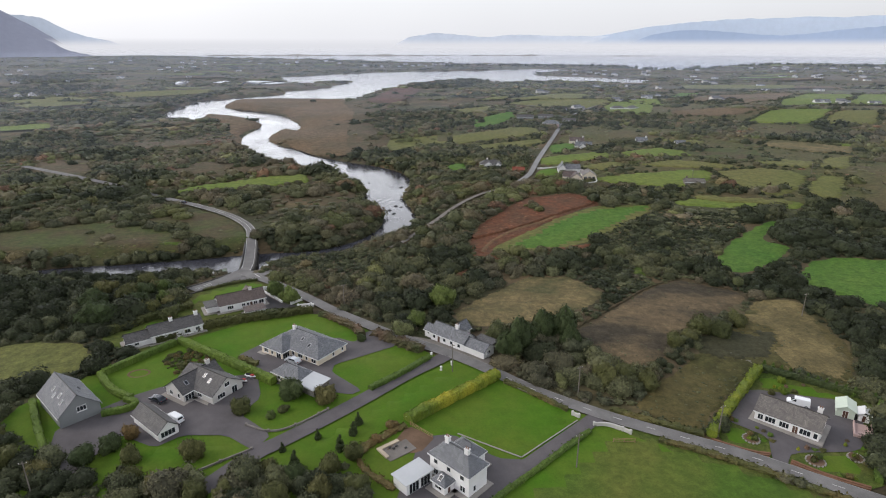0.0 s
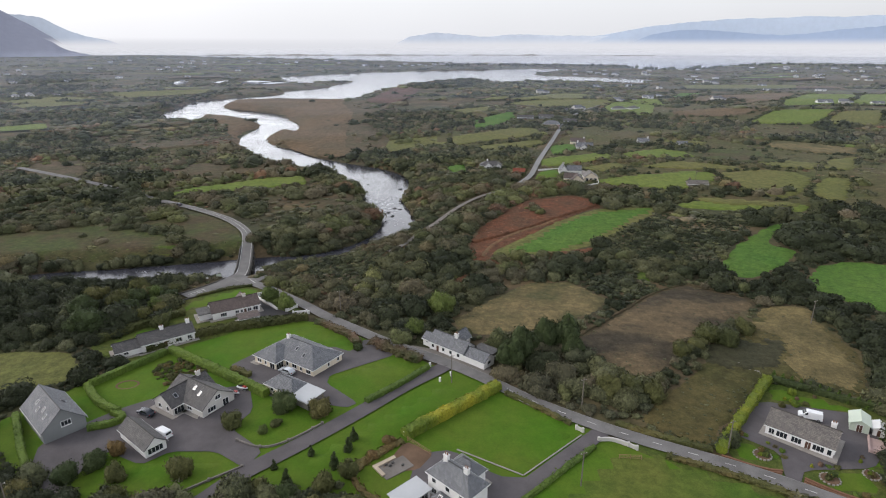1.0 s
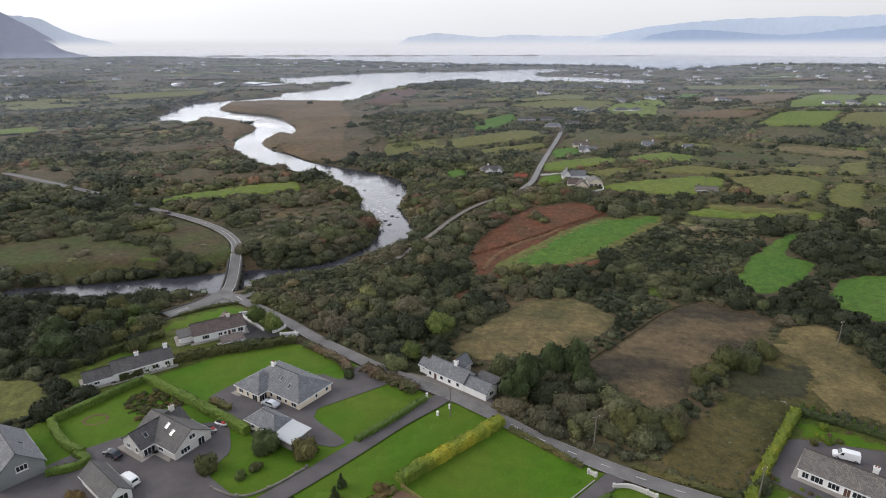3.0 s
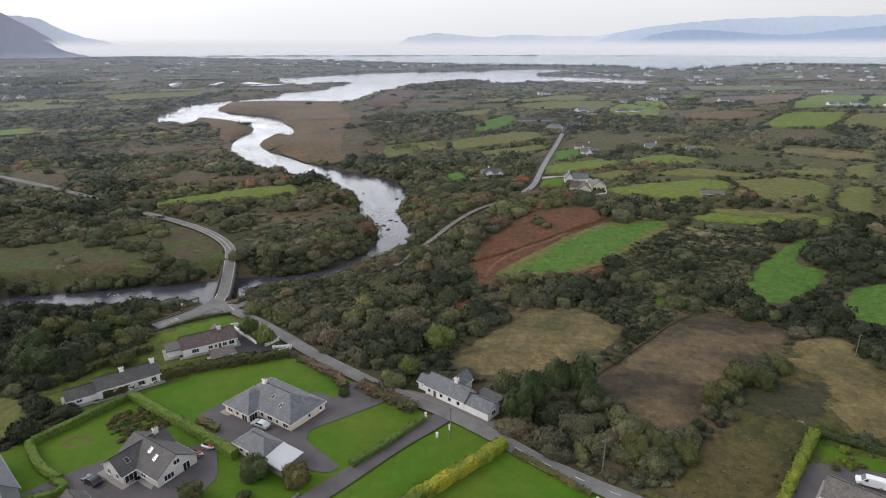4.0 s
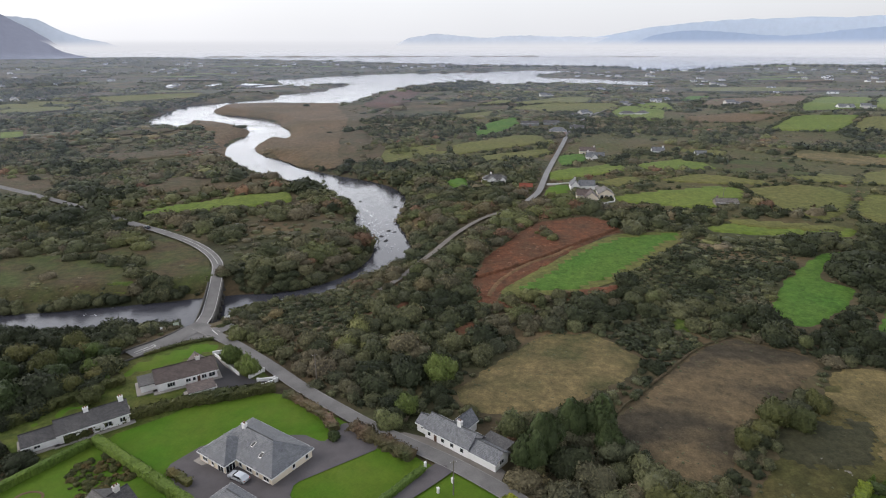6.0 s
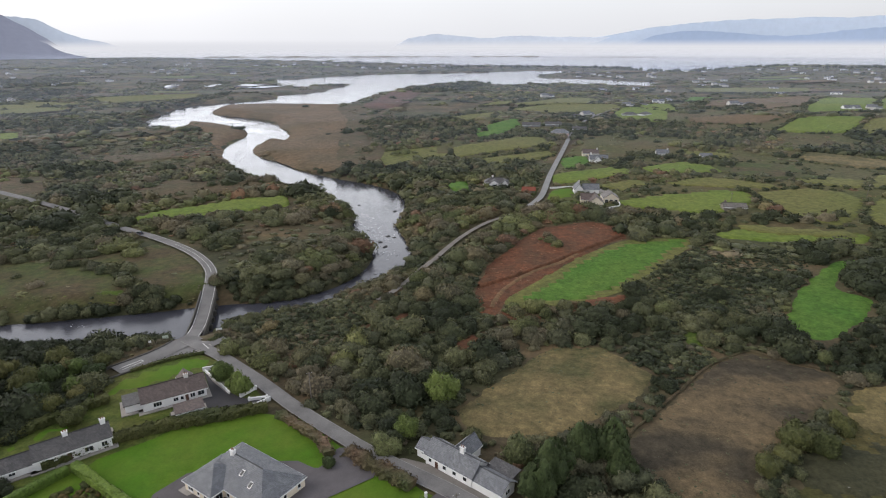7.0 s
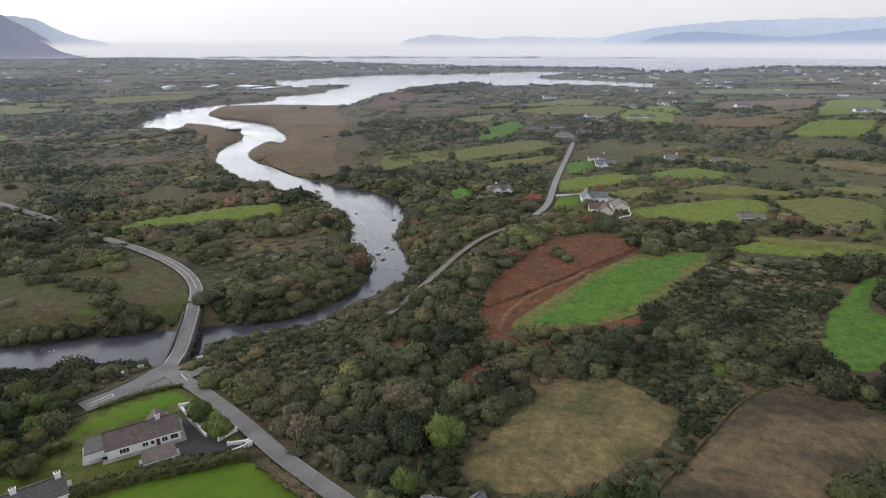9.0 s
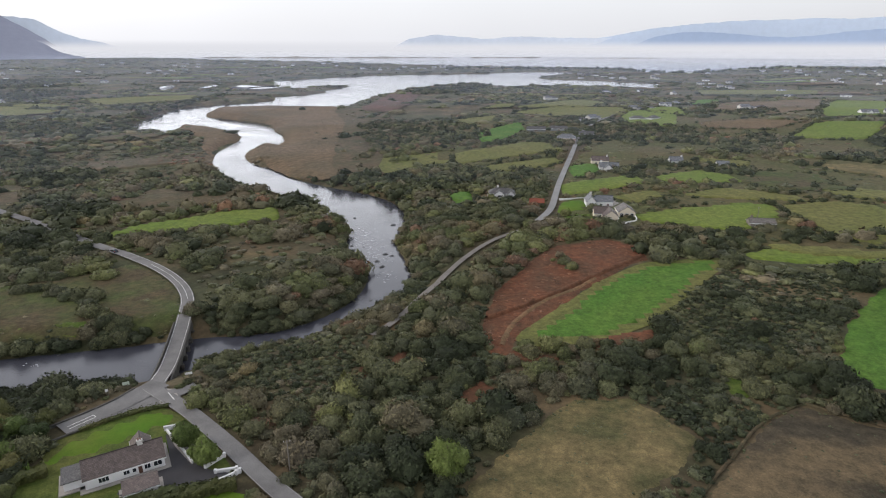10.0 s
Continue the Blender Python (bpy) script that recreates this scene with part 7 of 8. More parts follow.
def foam():
    """Flecks of white water over the shallows."""
    r = np.random.RandomState(44)
    V, F = [], []
    for cx, cy, sx, sy, k in ((-31, 322, 7, 10, 70), (-33, 340, 6, 8, 26), (-40, 360, 5, 9, 22), (-24, 300, 5, 6, 18), (-122, 229, 9, 3, 5), (-60, 240, 6, 3, 4)):
        for x, y in r.normal(0, 0.55, (k, 2)) * (sx, sy) + (cx, cy):
            if shore(np.array([x]), np.array([y]))[0] > -0.6:
                continue
            w, h, a = r.uniform(0.3, 1.1), r.uniform(0.08, 0.2), r.uniform(-0.5, 0.5)
            ring = [(math.cos(q) * w * r.uniform(0.6, 1.2), math.sin(q) * h * r.uniform(0.6, 1.2)) for q in np.linspace(0, 6.283, 8)[:-1]]
            F.append(tuple(range(len(V), len(V) + 7)))
            V += [(x + u * math.cos(a) - v * math.sin(a), y + u * math.sin(a) + v * math.cos(a), WATER + 0.05) for u, v in ring]
    return tagged(put_mesh("river_foam", V, F, M["foam"]), "white flecks of broken water in the river", "foam", kind="stuff")


foam()
islet = thing("river_islet", -89, 433, 0, "small grassy islet in the river", "islet", z=WATER)
rows = [(1.0, -0.6), (0.96, 0.1), (0.7, 0.45), (0.3, 0.6)]
iv = [(math.cos(a) * 9 * s * (1 + 0.2 * math.sin(a * 3)), math.sin(a) * 3 * s - math.cos(a) * 4 * s, h) for s, h in rows for a in np.linspace(0, 6.283, 25)[:-1]]
put_mesh("turf", iv, [(j * 24 + i, j * 24 + (i + 1) % 24, (j + 1) * 24 + (i + 1) % 24, (j + 1) * 24 + i) for j in range(3) for i in range(24)] + [tuple(range(72, 96))], M["pasture"], islet, True)
sv, sf = crown(np.random.RandomState(3), bush_lobes(np.random.RandomState(3), 5), 20, 0.15)
crown_part("bush", sv * (2.2, 2.2, 1.8) + (-6, 3, 0.2), sf, M["scrub"], islet, 0.1)

# ---- walls, kerbs, fences, road lines ----
def low_wall(pts, wide, high, mat, label, name="garden_wall", piers=True, step=0.8):
    p = smooth_line(pts, step) if len(pts) > 2 else np.linspace(pts[0], pts[1], max(3, int(math.dist(*pts) / step)))
    z, nrm = ground_at(p[:, 0], p[:, 1]), side_of(p)
    mid = p.mean(0)
    ob = thing(name, mid[0], mid[1], 0, label, "wall", z=0)
    p = p - mid
    for nm, w, z0, z1 in (("wall", wide, -0.4, high), ("coping", wide + 0.1, high, high + 0.09)):
        rows = [np.c_[p + nrm * o, z + h] for o, h in ((-w / 2, z0), (w / 2, z0), (w / 2, z1), (-w / 2, z1))]
        n0 = len(p)
        f = [(k * n0 + i, ((k + 1) % 4) * n0 + i, ((k + 1) % 4) * n0 + i + 1, k * n0 + i + 1) for k in range(4) for i in range(n0 - 1)]
        f += [(0, n0, 2 * n0, 3 * n0), (4 * n0 - 1, 3 * n0 - 1, 2 * n0 - 1, n0 - 1)]
        put_mesh(nm, np.concatenate(rows), f, M[mat], ob)
    if piers:
        for i in sorted({0, len(p) - 1} | set(range(0, len(p), 7))):
            bm = bmesh.new()
            box(bm, p[i, 0] - 0.25, p[i, 0] + 0.25, p[i, 1] - 0.25, p[i, 1] + 0.25, z[i] - 0.3, z[i] + high + 0.3, 0.03)
            part("pier", bm, M[mat], ob)
    return ob


low_wall([(30.5, 110.9), (16.4, 98.4)], 0.18, 0.2, "concrete", "low concrete kerb along a drive", "lawn_kerb", False)
low_wall([(16.2, 98.3), (3.4, 105.9)], 0.18, 0.2, "concrete", "low concrete kerb beside a yard", "lawn_kerb", False)
low_wall([(33.7, 108.9), (37.1, 109.2), (41.0, 106.2)], 0.28, 0.9, "pale", "curved white gateway wall beside the road", "gateway_wall")
low_wall([(29.8, 113.0), (31.0, 112.0)], 0.3, 0.9, "pale", "short white gateway wall beside a drive", "gateway_wall")
low_wall([(-43, 108.2), (-36.8, 105.2), (-31.3, 108.4), (-26.1, 113.9)], 0.22, 0.45, "stone", "curved grey garden wall with pale piers")
low_wall([(-39.4, 100.1), (-43.7, 97.1), (-49, 93.1)], 0.22, 0.45, "stone", "grey garden wall with pale piers along a lane")
low_wall([(-63.4, 187.4), (-60, 188.6)], 0.3, 1.2, "white", "white rendered wall beside a forecourt", "forecourt_wall", False)
low_wall([(-62.6, 187), (-57, 181), (-52.2, 175.6)], 0.3, 0.8, "white", "white rendered wall beside trees", "forecourt_wall", False)
low_wall([(-49, 174.2), (-46.5, 178)], 0.35, 0.9, "white", "white entrance wall with piers", "forecourt_wall")
low_wall([(-46.4, 172.6), (-42.4, 173.6)], 0.35, 0.9, "white", "short white entrance wall with piers", "forecourt_wall")
low_wall([(-58, 164.6), (-50, 167), (-44, 170.4), (-41.6, 173)], 0.3, 0.9, "white", "long white boundary wall of a forecourt", "forecourt_wall")
low_wall([(-66.8, 198.6), (-71.4, 196.9), (-76.6, 193.4), (-82.4, 188), (-86.6, 183.4)], 0.35, 0.5, "dark_stone", "dark rough stone roadside wall", "roadside_wall", False)
low_wall([(-79.4, 206), (-81.4, 200.4), (-84.6, 195.4), (-91, 187.6)], 0.4, 0.7, "dark_stone", "mossy stone roadside wall", "roadside_wall", False)
for pts in ([(58.1, 104.6), (64.7, 100.7), (68.4, 100.2)], [(71.7, 98.2), (76.3, 94), (83, 90.6)]):
    for k in range(3):
        shift = [(x - 0.35 * k, y - 0.45 * k) for x, y in pts]
        low_wall(shift, 0.3, 0.5 - 0.17 * k, "brick", "stepped terracotta brick edging of a lawn", "brick_edging", False, 0.7)
for off in (-1.95, 1.95):
    ribbon("edge_line", bridge_line[:90] + side_of(bridge_line[:90]) * off, (-0.06, 0.06), 0.275, M["line"], "worn white edge line on the bridge road", "road marking")


def fence(pts, label, high=1.1, step=2.0):
    p = smooth_line(pts, step) if len(pts) > 2 else np.linspace(pts[0], pts[1], max(3, int(math.dist(*pts) / step)))
    z = ground_at(p[:, 0], p[:, 1])
    ob = thing("post_and_rail_fence", p[0, 0], p[0, 1], 0, label, "fence", z=0)
    q = p - p[0]
    for i in range(len(q)):
        bm = bmesh.new()
        box(bm, q[i, 0] - 0.07, q[i, 0] + 0.07, q[i, 1] - 0.07, q[i, 1] + 0.07, z[i] - 0.3, z[i] + high, 0.01)
        part("post", bm, M["rail"], ob)
        if i + 1 < len(q):
            for h in (0.35, 0.7, 1.0):
                bm = bmesh.new()
                tube(bm, (*q[i], z[i] + h * high), (*q[i + 1], z[i + 1] + h * high), 0.06, 0.06, 4)
                part("rail", bm, M["rail"], ob)
    return ob


fence([(-7, 108.7), (-4.6, 106.5), (-2, 104.2)], "brown post and rail fence beside a lawn")
fence([(36.5, 103.4), (41, 103.2)], "small wooden rail fence in the field corner")

# ---- hedges and garden plants ----
hedge([(-7.6, 109.8), (2.4, 118.8), (14, 129)], 3.0, 2.3, M["gold_leaf"], "thick clipped golden and green privet hedge", (0.0, 1.0), 0.2, 22)
hedge([(-17.4, 122.1), (-10.3, 129.3), (-3.2, 138)], 1.6, 1.5, M["hedge_leaf"], "dark clipped hedge along a lane", (0.0, 0.4))
hedge([(-74, 148), (-57.1, 136.2), (-41.2, 124.6)], 2.2, 2.2, M["hedge_leaf"], "tall bright green clipped hedge", (0.5, 1.0), 0.16, 20)
hedge([(-75, 147), (-81, 138.6), (-86.6, 130.6)], 1.8, 1.9, M["hedge_leaf"], "clipped green hedge round a garden", (0.3, 0.9))
hedge([(-87, 130), (-80, 122.2), (-73.4, 118.6)], 1.8, 1.8, M["hedge_leaf"], "clipped green hedge beside a yard", (0.4, 1.0))
hedge([(-96, 117.5), (-87.6, 106.6), (-81.4, 99)], 1.6, 1.7, M["hedge_leaf"], "green hedge beside a grey outbuilding", (0.4, 0.9))
hedge([(58.3, 105.6), (67.2, 116.3), (76.1, 126.2), (83, 134)], 2.2, 2.0, M["gold_leaf"], "yellow-green hedge climbing from the road", (0.1, 0.75), 0.2, 20, 0.2)
hedge([(84, 134), (95, 127), (105, 119.5)], 1.6, 1.8, M["dark_leaf"], "dark green hedge behind a back lawn", (0.3, 1.0), 0.2, 18, 0.25)
hedge([(105, 119), (95.8, 106.6), (85.5, 92.1)], 1.5, 1.5, M["hedge_leaf"], "green boundary hedge with clipped shrubs", (0.2, 0.8), 0.2, 16, 0.25)
hedge([(-98, 154), (-91, 163), (-81, 173.5)], 2.6, 2.2, M["garden_leaf"], "loose dark hedge behind a bungalow", (0.0, 0.5), 0.25, 16, 0.35)
hedge([(-70, 157.6), (-66, 160), (-62, 162.5), (-52, 166.4), (-42, 168.4)], 2.6, 1.9, M["garden_leaf"], "loose dark green hedge between gardens", (0.0, 0.4), 0.25, 16, 0.3)
hedge([(-37.4, 166.4), (-31, 161), (-25.2, 155.4), (-23.4, 151)], 2.4, 1.5, M["flower"], "faded flowering shrubs along the road verge", (0.0, 0.8), 0.22, 18, 0.35)
hedge([(-19.6, 152.4), (-13, 147.2), (-5.4, 141.6)], 3.0, 1.7, M["flower"], "pinkish-brown hydrangea border beside the road", (0.0, 0.85), 0.24, 40, 0.5)
hedge([(32.3, 106.9), (20.1, 95.8), (10.7, 87.2), (4, 81)], 1.2, 0.9, M["hedge_leaf"], "low green hedge along a drive", (0.1, 0.6), 0.18, 14, 0.25)
hedge([(15.6, 126.8), (22, 121.4), (29, 114.6)], 1.4, 0.9, M["garden_leaf"], "low mixed border along the road", (0.2, 1.0), 0.2, 16, 0.35)
hedge([(46.5, 104.2), (54.5, 100.6), (61.8, 96.8), (68.6, 92.3), (75, 88), (84, 82.2)], 1.7, 0.8, M["garden_leaf"], "scrubby bramble verge below the road", (0.1, 0.8), 0.25, 14, 0.4)
hedge([(39, 115), (44, 112.2), (52, 108.4), (57, 106.2)], 1.6, 0.9, M["garden_leaf"], "rough grassy verge bank beside the road", (0.2, 0.9), 0.25, 14, 0.4)
hedge([(-48, 133.6), (-54, 138)], 1.8, 1.2, M["garden_leaf"], "low mixed shrub border by a drive", (0.1, 1.0), 0.22, 16, 0.35)

small = tree("conifer", -19.1, 105.2, 3.4, 2.0, M["dark_leaf"], "small dark green conifer on a lawn", 0.4, 1, "cone")
tagged(small, group="small lawn conifers")
for x, y, s in ((-18.4, 108.7, 0.95), (-26.4, 103.7, 0.75), (-21.1, 100.2, 1.1), (-29.2, 94.9, 1.2), (-32.9, 99.6, 0.7)):
    copy_thing(small, pose(x, y, float(ground_at(x, y)), 0, 0, x * 40) @ Matrix.Diagonal((s, s, s, 1)))
cy = tree("cypress", 17.8, 138.9, 10, 8.4, M["dark_leaf"], "broad dark green cypress at the wood's edge", 0.35, 2, "taper")
tagged(cy, group="cypresses behind the cottage")
for x, y, s in ((22.0, 143.0, 1.1), (29.4, 149.5, 1.05), (34.5, 149, 1.15), (35.5, 144.1, 0.8), (24, 151, 0.6)):
    copy_thing(cy, pose(x, y, float(ground_at(x, y)) - 0.2, 0, 0, x * 50) @ Matrix.Diagonal((s, s, s, 1)))
tree("tree", 0.6, 172, 8.5, 9.5, M["green_leaf"], "rounded bright green tree standing out of the scrub", 1.0, 3)
tree("tree", -7.5, 158, 6, 6, M["green_leaf"], "mid green tree beside the road", 0.6, 4)
tree("tree", -56, 182, 7.0, 6.5, M["green_leaf"], "full green tree beside a forecourt", 0.35, 5)
tree("tree", -50, 176, 6.5, 6.5, M["green_leaf"], "bright green tree beside a white wall", 0.9, 6)
tree("tree", -103, 161, 9.5, 11, M["dark_leaf"], "large dark green tree by the river wood", 0.2, 7)
tree("tree", -96, 186, 6, 7, M["green_leaf"], "green tree among roadside scrub", 0.25, 8)
tree("tree", -84, 164, 5, 6, M["garden_leaf"], "dull green tree beside a bungalow", 0.2, 9)
for i, (x, y, w, h, mt, tone) in enumerate(((-45.6, 113.2, 5, 4.2, "garden_leaf", 0.3), (-35.7, 119.7, 6.5, 5.5, "dark_leaf", 0.8), (-27.3, 117.4, 6, 4.6, "garden_leaf", 0.6), (-50.6, 98.2, 5.2, 4.6, "garden_leaf", 0.5),
                                          (-66.5, 104.7, 3.6, 3.8, "garden_leaf", 1.0), (-38.3, 111, 2.6, 2.0, "green_leaf", 0.4), (-36.2, 113.5, 3, 1.8, "garden_leaf", 0.2), (-69, 101, 5, 4.0, "dark_leaf", 0.5), (-72.5, 97, 5.4, 4.4, "dark_leaf", 0.3),
                                          (-63, 97.5, 4.6, 3.6, "garden_leaf", 0.4), (-22.8, 148.4, 3.4, 2.6, "dark_leaf", 0.5), (-60, 91, 5, 4, "garden_leaf", 0.4), (-53, 88, 5.5, 4.5, "garden_leaf", 0.6), (-46, 86.5, 5, 4.2, "garden_leaf", 0.3),
                                          (-34, 93, 4.6, 4.2, "garden_leaf", 0.5), (-28, 91, 5, 4.4, "dark_leaf", 0.4), (-22, 94, 5, 4.6, "garden_leaf", 0.4), (-18, 98, 4.4, 4, "garden_leaf", 0.3), (-78, 92, 6, 5, "garden_leaf", 0.6), (-88, 96, 6, 5, "garden_leaf", 0.4),
                                          (-95, 104, 5, 4, "garden_leaf", 0.5), (-11, 108, 3.2, 2, "garden_leaf", 0.9), (-14, 103.5, 3, 1.6, "garden_leaf", 1.0), (86, 128.4, 2.2, 1.8, "gold_leaf", 0.3), (80.6, 123, 2, 1.8, "garden_leaf", 0.5), (84, 123.4, 2, 1.8, "gold_leaf", 0.1),
                                          (-40, 86, 5, 4.4, "garden_leaf", 0.5), (77, 156, 9, 6, "garden_leaf", 0.25), (82, 154, 7.5, 5, "garden_leaf", 0.15), (90, 161, 6.5, 4.6, "garden_leaf", 0.4), (66, 147, 6, 4.4, "garden_leaf", 0.35), (72, 151, 6, 4, "garden_leaf", 0.5), (51, 126, 7, 5, "garden_leaf", 0.45), (46, 128, 7.5, 5.4, "garden_leaf", 0.3), (40, 126, 7, 5.5, "garden_leaf", 0.5), (-31, 85, 6, 5, "garden_leaf", 0.4), (-23, 87, 5.6, 5, "garden_leaf", 0.55), (-16, 89, 4.8, 4, "garden_leaf", 0.3))):
    shrub("shrub", x, y, w, h, M[mt], {"garden_leaf": "dull olive garden shrub", "dark_leaf": "dark evergreen garden shrub", "gold_leaf": "rounded yellow-green garden shrub", "green_leaf": "fresh green garden shrub"}[mt], tone, i)


def flower_bed(x, y, r, label, stone=True):
    ob = thing("flower_bed", x, y, 0, label, "flower bed")
    rr = np.random.RandomState(int(abs(x * 10)))
    if not stone:  # a bare ring cut in the turf
        ob_ring = [(math.cos(a) * r * q * 1.15, math.sin(a) * r * q * 0.85, h) for q, h in ((0.8, 0.16), (0.86, 0.3), (1.0, 0.3), (1.06, 0.16)) for a in np.linspace(0, 6.283, 29)[:-1]]
        put_mesh("earth_ring", ob_ring, [(j * 28 + i, (j + 1) * 28 + i, (j + 1) * 28 + (i + 1) % 28, j * 28 + (i + 1) % 28) for j in range(3) for i in range(28)], M["soil"], ob)
        return
    bm = bmesh.new()
    bmesh.ops.create_cone(bm, cap_ends=True, segments=20, radius1=r, radius2=r * 0.9, depth=0.5, matrix=Matrix.Translation((0, 0, 0.1)))
    part("soil", bm, M["soil"], ob)
    for k in range(14):
        a = k * 6.283 / 14
        bm = bmesh.new()
        box(bm, -0.24, 0.24, -0.16, 0.16, 0, 0.42, 0.06)
        bmesh.ops.rotate(bm, cent=(0, 0, 0), matrix=Matrix.Rotation(a + 1.57 + rr.uniform(-0.2, 0.2), 3, "Z"), verts=bm.verts)
        bmesh.ops.translate(bm, vec=(math.cos(a) * r, math.sin(a) * r, 0), verts=bm.verts)
        part("edging_stone", bm, M["concrete"], ob)
    for k in range(4):
        v, f = crown(rr, bush_lobes(rr, 4), 30, 0.12)
        s = r * rr.uniform(0.35, 0.55)
        v = v * (s, s, s * 1.3) + (rr.uniform(-0.4, 0.4) * r, rr.uniform(-0.4, 0.4) * r, 0.25)
        crown_part("plant", v, f, M[("garden_leaf", "gold_leaf", "green_leaf", "flower")[k]], ob, rr.rand())


flower_bed(66.9, 105.2, 1.7, "round stone-edged flower bed on a lawn")
flower_bed(76.8, 98.3, 1.8, "round stone-edged flower bed with golden shrubs")
flower_bed(86, 99.6, 1.5, "round stone-edged flower bed with shrubs")
flower_bed(-77.6, 131, 2.4, "bare earth ring in a garden lawn", False)


# ---- vehicles ----
def vehicle(name, x, y, rz, label, paint, length=4.3, wide=1.78, roof=1.46, van=False, z=None):
    """A car or van: body, cabin glass, wheels with tyres and rims, lamps."""
    ob = thing(name, x, y, rz, label, "van" if van else "car", z=z)
    h, lift = length / 2, 0.28
    if van:
        prof = [(-h, 0.35), (-h + 0.05, 1.1), (-h + 0.12, roof - 0.1), (-h + 0.3, roof), (h - 1.9, roof), (h - 1.55, roof - 0.1), (h - 0.85, 1.15), (h - 0.15, 0.95), (h, 0.6), (h - 0.05, 0.35)]
    else:
        prof = [(-h, 0.4), (-h + 0.03, 0.85), (-h + 0.35, 0.95), (-h + 0.95, roof - 0.05), (-h + 1.5, roof), (h - 1.9, roof - 0.04), (h - 1.15, 0.98), (h - 0.3, 0.82), (h, 0.6), (h - 0.03, 0.35)]
    bm = bmesh.new()
    cuts = (-0.5, -0.47, -0.42, 0.42, 0.47, 0.5)
    rows = []
    for c in cuts:
        k = abs(c)
        squeeze = 1.0 if k < 0.45 else (0.97 if k < 0.49 else 0.9)
        rows.append([bm.verts.new((px * (1 if k < 0.45 else 0.985), c * wide * (1 - 0.16 * max(0, (pz - 0.95)) / max(0.1, roof - 0.95)), lift + (pz - lift) * (squeeze if pz > 1 else 1))) for px, pz in prof])
    kk = len(prof)
    for a, b in zip(rows, rows[1:]):
        for i in range(kk):
            j = (i + 1) % kk
            bm.faces.new((a[i], a[j], b[j], b[i]))
    bm.faces.new(rows[0])
    bm.faces.new(list(reversed(rows[-1])))
    part("body", bm, M[paint], ob, smooth=False)

    def pane(nm, pts):
        bm = bmesh.new()
        a = [bm.verts.new(q) for q in pts]
        f = bm.faces.new(a)
        r = bmesh.ops.extrude_face_region(bm, geom=[f])
        bm.normal_update()
        bmesh.ops.translate(bm, vec=f.normal * 0.02, verts=[v for v in r["geom"] if isinstance(v, bmesh.types.BMVert)])
        part(nm, bm, M["glass"], ob)

    wr = wide * 0.40
    if van:
        pane("windscreen", [(h - 1.5, -wr, roof - 0.12), (h - 0.86, -wr * 1.08, 1.2), (h - 0.86, wr * 1.08, 1.2), (h - 1.5, wr, roof - 0.12)])
        for sgn in (-1, 1):
            pane("side_window", [(h - 1.15, sgn * wide * 0.49, 1.2), (h - 1.9, sgn * wide * 0.49, 1.2), (h - 1.9, sgn * wide * 0.46, roof - 0.25), (h - 1.6, sgn * wide * 0.46, roof - 0.25)])
        pane("rear_window", [(-h - 0.01, -wr * 0.8, 1.2), (-h - 0.01, wr * 0.8, 1.2), (-h + 0.08, wr * 0.75, roof - 0.25), (-h + 0.08, -wr * 0.75, roof - 0.25)])
    else:
        pane("windscreen", [(h - 1.85, -wr, roof - 0.06), (h - 1.2, -wr * 1.06, 1.02), (h - 1.2, wr * 1.06, 1.02), (h - 1.85, wr, roof - 0.06)])
        pane("rear_window", [(-h + 0.42, -wr, 1.0), (-h + 0.92, -wr * 0.95, roof - 0.1), (-h + 0.92, wr * 0.95, roof - 0.1), (-h + 0.42, wr, 1.0)])
        for sgn in (-1, 1):
            pane("side_window", [(-h + 0.75, sgn * wide * 0.495, 1.0), (h - 1.3, sgn * wide * 0.495, 1.0), (h - 1.85, sgn * wide * 0.445, roof - 0.1), (-h + 1.1, sgn * wide * 0.445, roof - 0.1)])
    for sx in (-h + 0.8, h - 0.85):
        for sgn in (-1, 1):
            bm = bmesh.new()
            tube(bm, (sx, sgn * (wide / 2 - 0.2), 0.32), (sx, sgn * (wide / 2 + 0.01), 0.32), 0.32, 0.32, 14)
            wheel = part("wheel", bm, M["rubber"], ob)
            bm = bmesh.new()
            tube(bm, (sx, sgn * (wide / 2), 0.32), (sx, sgn * (wide / 2 + 0.025), 0.32), 0.2, 0.17, 12)
            part("rim", bm, M["steel"], wheel)
    for sgn in (-1, 1):
        bm = bmesh.new()
        box(bm, h - 0.12, h - 0.01, sgn * wide * 0.36 - 0.16, sgn * wide * 0.36 + 0.16, 0.6, 0.76, 0.02)
        part("headlight", bm, M["headlight"], ob)
        bm = bmesh.new()
        box(bm, -h - 0.01, -h + 0.08, sgn * wide * 0.4 - 0.1, sgn * wide * 0.4 + 0.1, 0.72, 0.95, 0.02)
        part("tail_light", bm, M["taillight"], ob)
    return ob


